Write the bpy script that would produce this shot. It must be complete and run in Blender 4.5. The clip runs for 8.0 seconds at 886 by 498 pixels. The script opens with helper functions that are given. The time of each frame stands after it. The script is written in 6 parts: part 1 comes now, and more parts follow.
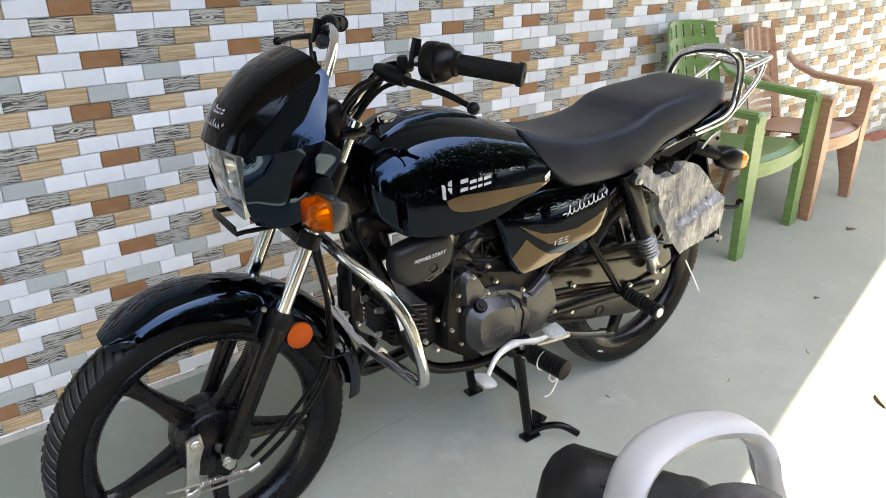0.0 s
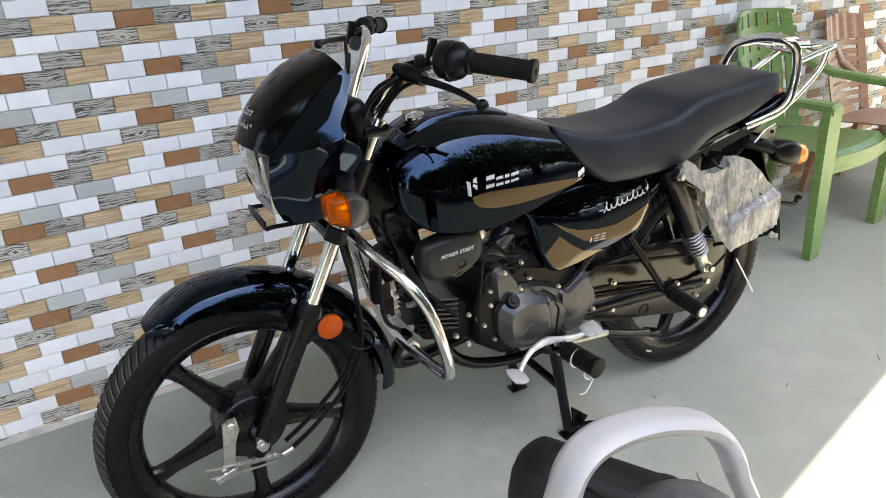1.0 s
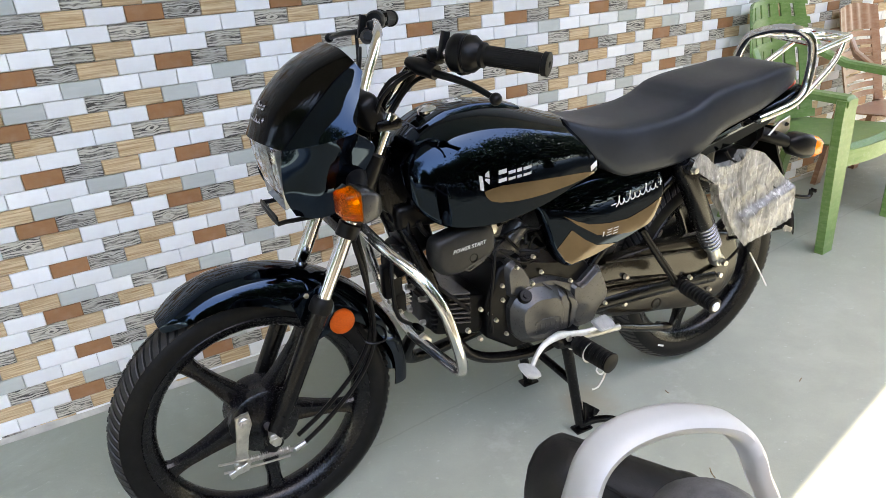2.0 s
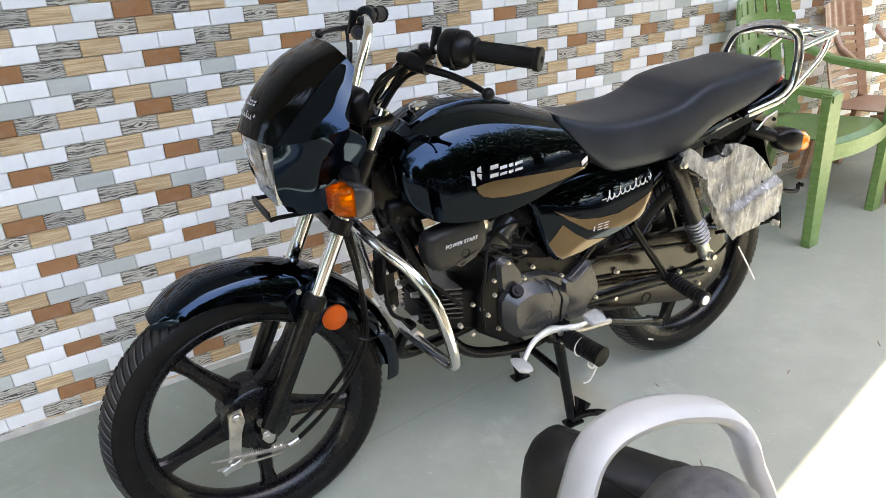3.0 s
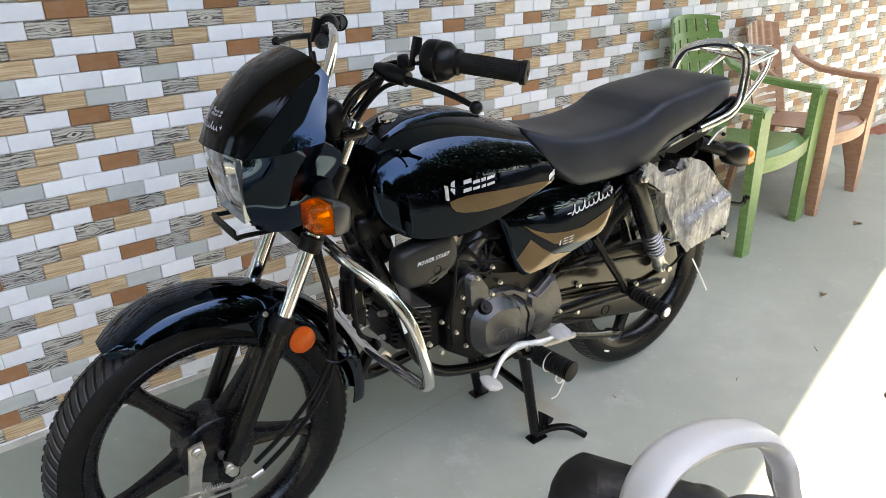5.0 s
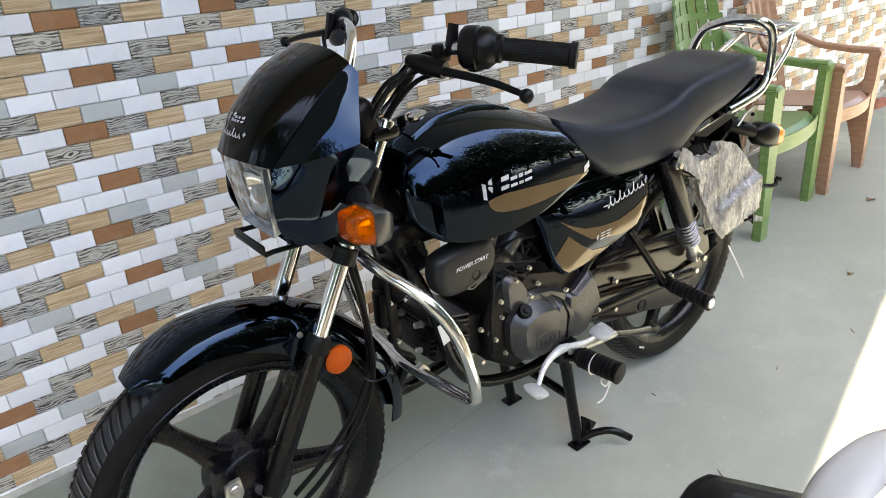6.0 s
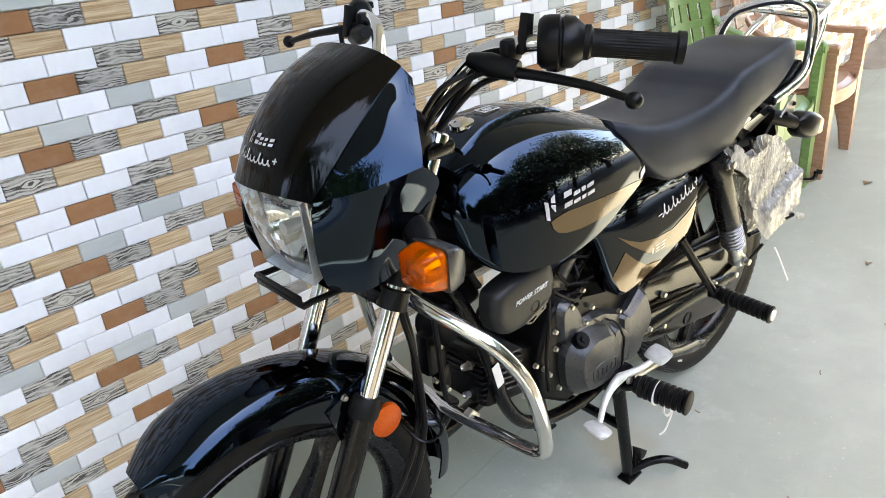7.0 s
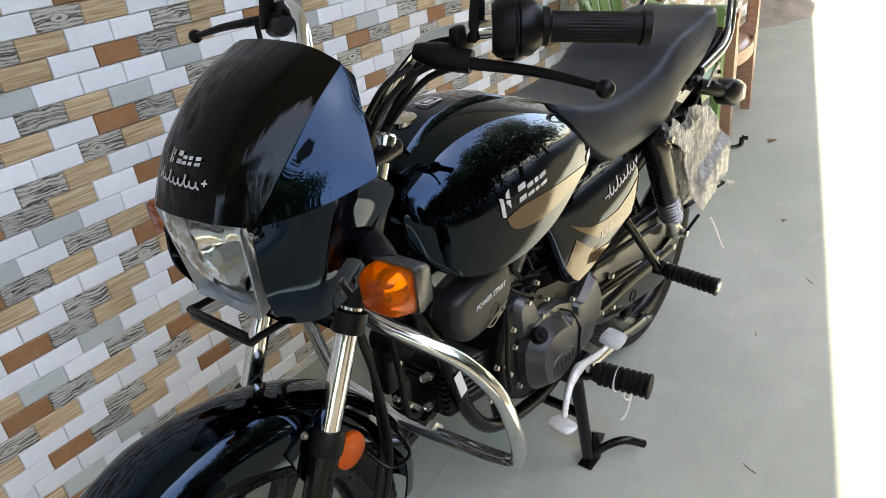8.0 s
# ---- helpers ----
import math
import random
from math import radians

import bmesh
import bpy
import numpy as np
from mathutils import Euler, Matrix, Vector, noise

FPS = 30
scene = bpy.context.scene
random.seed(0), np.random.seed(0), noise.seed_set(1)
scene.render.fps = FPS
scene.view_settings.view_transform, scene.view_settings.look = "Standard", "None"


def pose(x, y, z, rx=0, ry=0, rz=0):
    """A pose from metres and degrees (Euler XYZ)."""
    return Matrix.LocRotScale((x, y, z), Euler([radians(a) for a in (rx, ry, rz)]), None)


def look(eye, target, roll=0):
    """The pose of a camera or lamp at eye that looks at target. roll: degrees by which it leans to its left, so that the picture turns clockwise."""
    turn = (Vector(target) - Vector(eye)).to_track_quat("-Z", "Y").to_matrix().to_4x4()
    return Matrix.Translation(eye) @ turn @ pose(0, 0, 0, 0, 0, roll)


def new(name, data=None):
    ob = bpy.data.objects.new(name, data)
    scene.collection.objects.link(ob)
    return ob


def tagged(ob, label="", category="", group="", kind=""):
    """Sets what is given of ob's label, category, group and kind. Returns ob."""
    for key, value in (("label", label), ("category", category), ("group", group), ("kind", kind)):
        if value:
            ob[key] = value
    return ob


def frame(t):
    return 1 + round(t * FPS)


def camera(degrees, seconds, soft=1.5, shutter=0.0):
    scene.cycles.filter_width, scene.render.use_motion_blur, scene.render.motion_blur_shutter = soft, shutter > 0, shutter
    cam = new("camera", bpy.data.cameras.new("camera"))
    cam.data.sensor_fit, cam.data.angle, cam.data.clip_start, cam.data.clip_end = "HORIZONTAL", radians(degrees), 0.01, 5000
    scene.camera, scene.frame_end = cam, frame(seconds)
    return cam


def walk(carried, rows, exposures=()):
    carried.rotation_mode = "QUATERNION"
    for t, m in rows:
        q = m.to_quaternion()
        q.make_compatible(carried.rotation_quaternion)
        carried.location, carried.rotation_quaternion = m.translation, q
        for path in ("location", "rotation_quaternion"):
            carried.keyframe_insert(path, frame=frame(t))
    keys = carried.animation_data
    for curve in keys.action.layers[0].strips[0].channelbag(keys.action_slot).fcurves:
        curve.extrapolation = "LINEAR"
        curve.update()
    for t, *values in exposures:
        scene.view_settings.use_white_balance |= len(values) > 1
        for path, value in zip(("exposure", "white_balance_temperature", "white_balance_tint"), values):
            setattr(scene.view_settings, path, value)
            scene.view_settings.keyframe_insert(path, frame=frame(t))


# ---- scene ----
cam = camera(65.2, 8.0, soft=0.4)
PATH = [
    (0, (-0.383, -1.238, 1.21), (0.756, 0.204, 0.42), -0.5),
    (0.5, (-0.313, -1.313, 1.213), (0.726, 0.214, 0.444), -1.9),
    (1, (-0.292, -1.331, 1.211), (0.638, 0.255, 0.423), -3.2),
    (1.5, (-0.294, -1.324, 1.212), (0.603, 0.276, 0.414), -3.6),
    (3, (-0.306, -1.32, 1.21), (0.627, 0.251, 0.396), -3.5),
    (3.5, (-0.319, -1.324, 1.212), (0.616, 0.254, 0.416), -3.4),
    (4, (-0.333, -1.318, 1.218), (0.622, 0.256, 0.438), -3.1),
    (4.5, (-0.343, -1.275, 1.211), (0.698, 0.227, 0.4), -1.9),
    (4.7, (-0.351, -1.247, 1.209), (0.749, 0.217, 0.404), -1.2),
    (5.8, (-0.408, -1.134, 1.194), (0.762, 0.287, 0.412), -2.2),
    (6, (-0.392, -1.084, 1.179), (0.771, 0.337, 0.387), -4.3),
    (6.5, (-0.339, -0.946, 1.16), (0.848, 0.421, 0.31), -4.9),
    (7, (-0.376, -0.812, 1.172), (0.881, 0.508, 0.349), -5.6),
    (7.5, (-0.416, -0.743, 1.193), (0.941, 0.435, 0.315), -5.7),
    (8, (-0.34, -0.701, 1.181), (1.052, 0.41, 0.272), -7.1),
]
walk(cam, [(t, look(eye, target, roll)) for t, eye, target, roll in PATH], exposures=[(0.0, 3.51, 8450, 14), (1.0, 3.48, 8450, 14), (1.6, 3.62, 8450, 14), (3.5, 3.62, 8450, 14), (4.0, 3.56, 8450, 14), (4.5, 3.46, 8450, 14), (6.0, 3.50, 8450, 14), (6.5, 3.82, 8450, 14), (7.0, 3.82, 8450, 14), (7.5, 3.57, 8450, 14), (8.0, 3.32, 8450, 14)])

# ---- world and sun ----
SUN_ELEV, SUN_AZ = 72.0, 168.0          # azimuth measured from +y towards +x
world = bpy.data.worlds.new("sky")
scene.world = world
world.use_nodes = True
wn = world.node_tree.nodes
wn.clear()
sky = wn.new("ShaderNodeTexSky")
sky.sky_type, sky.sun_disc = "NISHITA", False
sky.sun_elevation, sky.sun_rotation = radians(SUN_ELEV), radians(SUN_AZ)
sky.ozone_density = 2.4
bg = wn.new("ShaderNodeBackground")
bg.inputs["Strength"].default_value = 0.14
wo = wn.new("ShaderNodeOutputWorld")
world.node_tree.links.new(sky.outputs[0], bg.inputs[0])
world.node_tree.links.new(bg.outputs[0], wo.inputs[0])
sun_data = bpy.data.lights.new("sun", "SUN")
sun_data.energy, sun_data.angle, sun_data.color = 3.4, radians(0.53), (1.0, 0.95, 0.88)
sun = new("sun", sun_data)
az, el = radians(SUN_AZ), radians(SUN_ELEV)
SUN_DIR = Vector((math.sin(az) * math.cos(el), math.cos(az) * math.cos(el), math.sin(el)))
sun.matrix_world = look(SUN_DIR * 20, (0, 0, 0))


# ---- materials ----
class Graph:
    """A small wrapper for building node materials."""

    def __init__(self, name):
        self.m = bpy.data.materials.new(name)
        self.m.use_nodes = True
        self.t = self.m.node_tree
        self.b = self.t.nodes["Principled BSDF"]

    def add(self, kind, **values):
        n = self.t.nodes.new(kind)
        for k, v in values.items():
            n.inputs[k].default_value = v
        return n

    def link(self, a, b):
        self.t.links.new(a, b)

    def coords(self, kind="Object", scale=(1, 1, 1)):
        tc = self.add("ShaderNodeTexCoord")
        mp = self.add("ShaderNodeMapping")
        mp.inputs["Scale"].default_value = scale
        self.link(tc.outputs[kind], mp.inputs[0])
        return mp.outputs[0]

    def noise(self, vec, scale, detail=4.0, rough=0.6, distortion=0.0):
        n = self.add("ShaderNodeTexNoise", Scale=scale, Detail=detail, Roughness=rough, Distortion=distortion)
        self.link(vec, n.inputs["Vector"])
        return n.outputs["Fac"]

    def ramp(self, fac, stops):
        r = self.add("ShaderNodeValToRGB")
        while len(r.color_ramp.elements) < len(stops):
            r.color_ramp.elements.new(0.5)
        for e, (p, c) in zip(r.color_ramp.elements, stops):
            e.position, e.color = p, (*c, 1) if len(c) == 3 else c
        self.link(fac, r.inputs[0])
        return r.outputs[0]

    def mix(self, fac, a, b, blend="MIX"):
        n = self.add("ShaderNodeMix")
        n.data_type, n.blend_type = "RGBA", blend
        for sock, v in ((n.inputs[0], fac), (n.inputs[6], a), (n.inputs[7], b)):
            if isinstance(v, bpy.types.NodeSocket):
                self.link(v, sock)
            elif isinstance(v, (int, float)):
                sock.default_value = v
            else:
                sock.default_value = (*v, 1)
        return n.outputs[2]

    def bump(self, height, strength, distance):
        n = self.add("ShaderNodeBump", Strength=strength, Distance=distance)
        self.link(height, n.inputs["Height"])
        self.link(n.outputs[0], self.b.inputs["Normal"])

    def span(self, fac, lo, hi):
        n = self.add("ShaderNodeMapRange")
        n.inputs["To Min"].default_value, n.inputs["To Max"].default_value = lo, hi
        self.link(fac, n.inputs[0])
        return n.outputs[0]

    def set(self, **values):
        for k, v in values.items():
            sock = self.b.inputs[k.replace("_", " ")]
            if isinstance(v, bpy.types.NodeSocket):
                self.link(v, sock)
            elif isinstance(v, (int, float)):
                sock.default_value = v
            else:
                sock.default_value = (*v, 1) if len(v) == 3 else v
        return self


def surface(name, color, rough=0.5, metal=0.0, vary=0.12, scale=18.0, bump=0.0, bump_scale=200.0, coat=0.0, dirt=None, rvary=0.1, spec=0.5):
    """A general surface: base colour with broad and fine variation, uneven roughness, fine relief and optional dust."""
    g = Graph(name)
    v = g.coords()
    broad = g.noise(v, scale, 3.0)
    fine = g.noise(v, scale * 9, 4.0)
    dark = tuple(c * (1 - vary) for c in color)
    light = tuple(min(1.0, c * (1 + vary)) for c in color)
    col = g.mix(g.ramp(broad, [(0.3, (0, 0, 0)), (0.7, (1, 1, 1))]), dark, light)
    col = g.mix(g.span(fine, 0.0, vary), col, light)
    if dirt:
        dc, amount = dirt
        mask = g.ramp(g.noise(v, scale * 1.7, 6.0, 0.7), [(0.45, (0, 0, 0)), (0.75, (amount, amount, amount))])
        col = g.mix(mask, col, dc)
    g.set(Base_Color=col, Metallic=metal, Roughness=g.span(fine, max(0.0, rough - rvary), min(1.0, rough + rvary)))
    g.set(Specular_IOR_Level=spec)
    if coat:
        g.set(Coat_Weight=coat, Coat_Roughness=0.03)
    if bump:
        g.bump(g.noise(v, bump_scale, 3.0), bump, 0.001)
    return g.m


def concrete(name):
    g = Graph(name)
    v = g.coords()
    broad = g.noise(v, 0.9, 5.0, 0.6)
    mid = g.noise(v, 7.0, 6.0, 0.7, 0.4)
    fine = g.noise(v, 120.0, 4.0, 0.7)
    col = g.mix(g.ramp(broad, [(0.3, (0, 0, 0)), (0.7, (1, 1, 1))]), (0.275, 0.300, 0.248), (0.385, 0.408, 0.350))
    col = g.mix(g.ramp(mid, [(0.35, (0.55, 0.55, 0.55)), (0.62, (0, 0, 0))]), col, (0.285, 0.305, 0.262))
    col = g.mix(g.ramp(g.noise(v, 2.6, 6.0, 0.75), [(0.60, (0, 0, 0)), (0.75, (0.4, 0.4, 0.4))]), col, (0.56, 0.57, 0.54))
    col = g.mix(g.span(fine, 0.0, 0.14), col, (0.26, 0.27, 0.26))
    specks = g.ramp(g.noise(v, 60.0, 2.0, 0.5), [(0.70, (0, 0, 0)), (0.74, (0.35, 0.35, 0.35))])
    col = g.mix(specks, col, (0.6, 0.6, 0.57))
    # an old oil-brown stain beside the stand
    spot = g.add("ShaderNodeVectorMath")
    spot.operation = "DISTANCE"
    g.link(v, spot.inputs[0])
    spot.inputs[1].default_value = (0.84, -0.10, 0.0)
    ragged = g.add("ShaderNodeMath")
    ragged.operation = "ADD"
    g.link(spot.outputs["Value"], ragged.inputs[0])
    g.link(g.span(g.noise(v, 14.0, 4.0), -0.06, 0.06), ragged.inputs[1])
    col = g.mix(g.ramp(ragged.outputs[0], [(0.03, (0.45, 0.45, 0.45)), (0.10, (0, 0, 0))]), col, (0.30, 0.235, 0.13))
    # pale scuffs and a hairline crack that wanders along under the bike
    scuff = g.noise(g.coords("Object", (16, 34, 1)), 1.0, 7.0, 0.75, 1.6)
    near_wall = g.add("ShaderNodeMapRange")
    for k, x in (("From Min", -0.10), ("From Max", 0.60), ("To Min", 0.25), ("To Max", 1.0)):
        near_wall.inputs[k].default_value = x
    parts = g.add("ShaderNodeSeparateXYZ")
    g.link(v, parts.inputs[0])
    g.link(parts.outputs["Y"], near_wall.inputs[0])
    scuffed = g.mix(1.0, g.ramp(scuff, [(0.60, (0, 0, 0)), (0.67, (0.55, 0.55, 0.55))]), near_wall.outputs[0], "MULTIPLY")
    col = g.mix(scuffed, col, (0.60, 0.61, 0.57))
    # darker, greener patches, stronger towards the wall
    dark_tone = g.mix(1.0, g.ramp(g.noise(v, 3.2, 5.0, 0.65, 0.8), [(0.46, (0.85, 0.85, 0.85)), (0.66, (0.1, 0.1, 0.1))]), near_wall.outputs[0], "MULTIPLY")
    col = g.mix(dark_tone, col, (0.240, 0.264, 0.216))
    slope = g.add("ShaderNodeMath")
    slope.operation = "MULTIPLY_ADD"
    g.link(parts.outputs["X"], slope.inputs[0])
    slope.inputs[1].default_value, slope.inputs[2].default_value = -0.08, -0.055
    run = g.add("ShaderNodeMath")
    g.link(parts.outputs["Y"], run.inputs[0])
    g.link(slope.outputs[0], run.inputs[1])
    wander = g.add("ShaderNodeMath")
    g.link(run.outputs[0], wander.inputs[0])
    g.link(g.span(g.noise(v, 5.0, 5.0, 0.6), -0.018, 0.018), wander.inputs[1])
    away = g.add("ShaderNodeMath")
    away.operation = "ABSOLUTE"
    g.link(wander.outputs[0], away.inputs[0])
    col = g.mix(g.ramp(away.outputs[0], [(0.0006, (0.30, 0.30, 0.30)), (0.0018, (0, 0, 0))]), col, (0.14, 0.145, 0.13))
    # out of view the cement gives way to soil and weeds, darkened for darker reflections
    sep = g.add("ShaderNodeSeparateXYZ")
    g.link(v, sep.inputs[0])
    far = g.add("ShaderNodeMath")
    far.operation = "ADD"
    g.link(sep.outputs["Y"], far.inputs[0])
    g.link(g.span(broad, -0.07, 0.07), far.inputs[1])
    soil = g.mix(g.noise(v, 1.7, 6.0, 0.7), (0.012, 0.016, 0.007), (0.028, 0.023, 0.015))
    edge = g.add("ShaderNodeMapRange")
    for k, x in (("From Min", -1.14), ("From Max", -1.02), ("To Min", 1.0), ("To Max", 0.0)):
        edge.inputs[k].default_value = x
    g.link(far.outputs[0], edge.inputs[0])
    col = g.mix(edge.outputs[0], col, soil)
    g.set(Base_Color=col, Roughness=g.span(mid, 0.45, 0.75))
    g.set(Specular_IOR_Level=0.35)
    g.bump(fine, 0.25, 0.002)
    return g.m


def tile_glaze(name, style, joined):
    """Glazed printed brick faces: white, grey, brown, tan wood, dark streaked wood, knotted wood, scratched grey."""
    g = Graph(name)
    uv = g.add("ShaderNodeUVMap")
    uv.uv_map = "brick"
    if joined:
        rnd = g.add("ShaderNodeNewGeometry").outputs["Random Per Island"]
    else:
        rnd = g.add("ShaderNodeObjectInfo").outputs["Random"]
    big = g.add("ShaderNodeMath")
    big.operation = "MULTIPLY"
    g.link(rnd, big.inputs[0])
    big.inputs[1].default_value = 37.0
    off = g.add("ShaderNodeCombineXYZ")
    g.link(big.outputs[0], off.inputs[0])
    g.link(big.outputs[0], off.inputs[1])
    add = g.add("ShaderNodeVectorMath")
    g.link(uv.outputs[0], add.inputs[0])
    g.link(off.outputs[0], add.inputs[1])

    def stretched(sx, sy):
        m = g.add("ShaderNodeMapping")
        m.inputs["Scale"].default_value = (sx, sy, 1)
        g.link(add.outputs[0], m.inputs[0])
        return m.outputs[0]

    cloud = g.noise(stretched(30, 30), 1.0, 4.0)
    if style == "white":
        col = g.mix(cloud, (0.755, 0.748, 0.738), (0.83, 0.822, 0.808))
    elif style == "grey":
        col = g.mix(g.noise(stretched(14, 60), 1.0, 5.0), (0.40, 0.42, 0.39), (0.54, 0.55, 0.51))
    elif style == "brown":
        col = g.mix(g.noise(stretched(25, 60), 1.0, 5.0), (0.26, 0.115, 0.05), (0.38, 0.19, 0.09))
    elif style == "tan":
        streak = g.noise(stretched(9, 230), 1.0, 4.0, 0.6, 0.5)
        col = g.mix(g.ramp(streak, [(0.35, (0, 0, 0)), (0.65, (1, 1, 1))]), (0.36, 0.215, 0.105), (0.66, 0.50, 0.31))
    else:
        # printed wood: grain lines along the brick, parting round an eye in the knotted print
        eye, reach, spacing, warp, lo, hi = {"dark": (0.0040, 0.020, 0.0078, 0.013, -0.05, 0.40), "knot": (0.0085, 0.013, 0.0074, 0.008, -0.05, 0.40), "scratch": (0.0020, 0.030, 0.0060, 0.016, -0.15, 0.40)}[style]

        def op(kind, a, b=None):
            n = g.add("ShaderNodeMath")
            n.operation = kind
            for sock, value in ((n.inputs[0], a), (n.inputs[1], b)):
                if isinstance(value, bpy.types.NodeSocket):
                    g.link(value, sock)
                elif value is not None:
                    sock.default_value = value
            return n.outputs[0]

        place = g.add("ShaderNodeSeparateXYZ")
        g.link(uv.outputs[0], place.inputs[0])
        sway = g.span(g.noise(stretched(16, 30), 1.0, 3.0, 0.5), -warp, warp)
        across = op("ADD", op("SUBTRACT", place.outputs["Y"], 0.021), sway)
        along_brick = op("DIVIDE", op("SUBTRACT", place.outputs["X"], g.span(rnd, 0.030, 0.066)), reach)
        bell = op("MULTIPLY", op("EXPONENT", op("MULTIPLY", op("MULTIPLY", along_brick, along_brick), -1.0)), eye * eye)
        height = op("SQRT", op("ABSOLUTE", op("SUBTRACT", op("MULTIPLY", across, across), bell)))
        wave = op("SINE", op("ADD", op("MULTIPLY", height, math.tau / spacing), g.span(g.noise(stretched(40, 160), 1.0, 3.0), -1.6, 1.6)))
        mask = g.add("ShaderNodeMapRange")
        mask.inputs["From Min"].default_value, mask.inputs["From Max"].default_value = lo, hi
        g.link(wave, mask.inputs[0])
        fade = g.ramp(g.noise(stretched(20, 55), 1.0, 3.0), [(0.36, (0.12, 0.12, 0.12)), (0.58, (1, 1, 1))])
        amount = g.mix(1.0, mask.outputs[0], fade, "MULTIPLY")
        streak = g.noise(stretched(10, 150), 1.0, 4.0)
        pale = {"dark": ((0.38, 0.35, 0.29), (0.60, 0.56, 0.48)), "knot": ((0.40, 0.36, 0.29), (0.62, 0.57, 0.48)), "scratch": ((0.33, 0.31, 0.27), (0.54, 0.51, 0.45))}[style]
        base = g.mix(streak, *pale)
        col = g.mix(amount, base, (0.058, 0.051, 0.045))
    hue = g.span(rnd, 0.90, 1.06)
    bright = g.add("ShaderNodeMix")
    bright.data_type, bright.blend_type = "RGBA", "MULTIPLY"
    bright.inputs[0].default_value = 1.0
    g.link(col, bright.inputs[6])
    g.link(hue, bright.inputs[7])
    dust = g.ramp(g.noise(g.coords("Object", (6, 6, 6)) if joined else g.coords("Object", (9, 9, 9)), 3.0, 5.0), [(0.5, (0, 0, 0)), (0.8, (0.14, 0.14, 0.14))])
    col = g.mix(dust, bright.outputs[2], (0.5, 0.46, 0.40))
    g.set(Base_Color=col, Roughness=g.span(cloud, 0.26, 0.45))
    g.set(Specular_IOR_Level=0.35)
    g.bump(cloud, 0.08, 0.001)
    return g.m


def glassy(name, color, rough=0.05, ior=1.45):
    g = Graph(name)
    g.set(Base_Color=color, Roughness=rough, Transmission_Weight=1.0, IOR=ior)
    return g.m


def wrap_plastic(name):
    g = Graph(name)
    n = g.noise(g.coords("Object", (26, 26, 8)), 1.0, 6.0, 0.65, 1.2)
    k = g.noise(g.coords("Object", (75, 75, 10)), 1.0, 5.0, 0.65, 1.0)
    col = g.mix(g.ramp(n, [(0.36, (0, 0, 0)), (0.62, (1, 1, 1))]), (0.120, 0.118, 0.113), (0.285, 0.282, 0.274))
    # pale streaks in the colour stand for glints along the creases
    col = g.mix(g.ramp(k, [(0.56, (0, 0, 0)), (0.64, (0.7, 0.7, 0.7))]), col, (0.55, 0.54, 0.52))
    g.set(Base_Color=col, Roughness=0.14, Specular_IOR_Level=0.7, Alpha=g.span(n, 0.74, 1.15))
    h = g.add("ShaderNodeMath")
    g.link(n, h.inputs[0])
    g.link(k, h.inputs[1])
    g.bump(h.outputs[0], 0.55, 0.005)
    return g.m


def streaked_plastic(name, color, worn):
    g = Graph(name)
    v = g.coords("Object", (3, 3, 14))
    n = g.noise(v, 4.0, 6.0, 0.7, 0.6)
    fine = g.noise(g.coords(), 60.0, 5.0, 0.7)
    col = g.mix(g.ramp(n, [(0.35, (0, 0, 0)), (0.7, (0.7, 0.7, 0.7))]), color, worn)
    col = g.mix(g.ramp(fine, [(0.5, (0, 0, 0)), (0.8, (0.25, 0.25, 0.25))]), col, (0.45, 0.42, 0.36))
    g.set(Base_Color=col, Roughness=g.span(n, 0.26, 0.5), Specular_IOR_Level=0.5)
    g.bump(fine, 0.1, 0.001)
    return g.m


M_FLOOR = concrete("cement_floor")
M_GROUT = surface("grout", (0.44, 0.43, 0.41), 0.9, vary=0.25, scale=30)
M_PLASTER = surface("plaster", (0.62, 0.60, 0.56), 0.85, vary=0.08, scale=3, bump=0.2)
M_SKIRT = surface("cement_fillet", (0.40, 0.38, 0.34), 0.9, vary=0.3, scale=14, bump=0.6, bump_scale=90)
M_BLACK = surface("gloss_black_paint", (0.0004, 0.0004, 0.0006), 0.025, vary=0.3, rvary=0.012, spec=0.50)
# blue specular tint deepens the colour of the mirrored sky
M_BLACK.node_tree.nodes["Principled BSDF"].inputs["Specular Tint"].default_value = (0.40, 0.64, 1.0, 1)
# streaks in colour and relief stand for wavy reflections on the visor
gm = Graph("streaked_black_panel")
streaks = gm.noise(gm.coords("Object", (9, 62, 9)), 1.0, 4.0, 0.55, 1.0)
gm.set(Base_Color=gm.mix(streaks, (0.0005, 0.0005, 0.0006), (0.0012, 0.0011, 0.0011)), Roughness=gm.span(streaks, 0.05, 0.11), Specular_IOR_Level=0.21)
gm.bump(streaks, 0.13, 0.005)
M_MATT = gm.m
M_PLASTIC = surface("black_plastic", (0.0025, 0.0025, 0.003), 0.36, vary=0.35, scale=25, bump=0.12, bump_scale=500, spec=0.18)
M_COVER = surface("matt_cover_plastic", (0.011, 0.0112, 0.0112), 0.46, vary=0.3, scale=25, bump=0.15, bump_scale=600, dirt=((0.04, 0.038, 0.034), 0.2), spec=0.3)
M_RUBBER = surface("rubber", (0.003, 0.003, 0.0033), 0.5, vary=0.3, scale=30, bump=0.2, dirt=((0.03, 0.028, 0.026), 0.18), spec=0.16)
M_TREAD = surface("dusty_tread", (0.009, 0.009, 0.0095), 0.40, vary=0.4, scale=40, bump=0.2, dirt=((0.05, 0.047, 0.043), 0.28), spec=0.4)
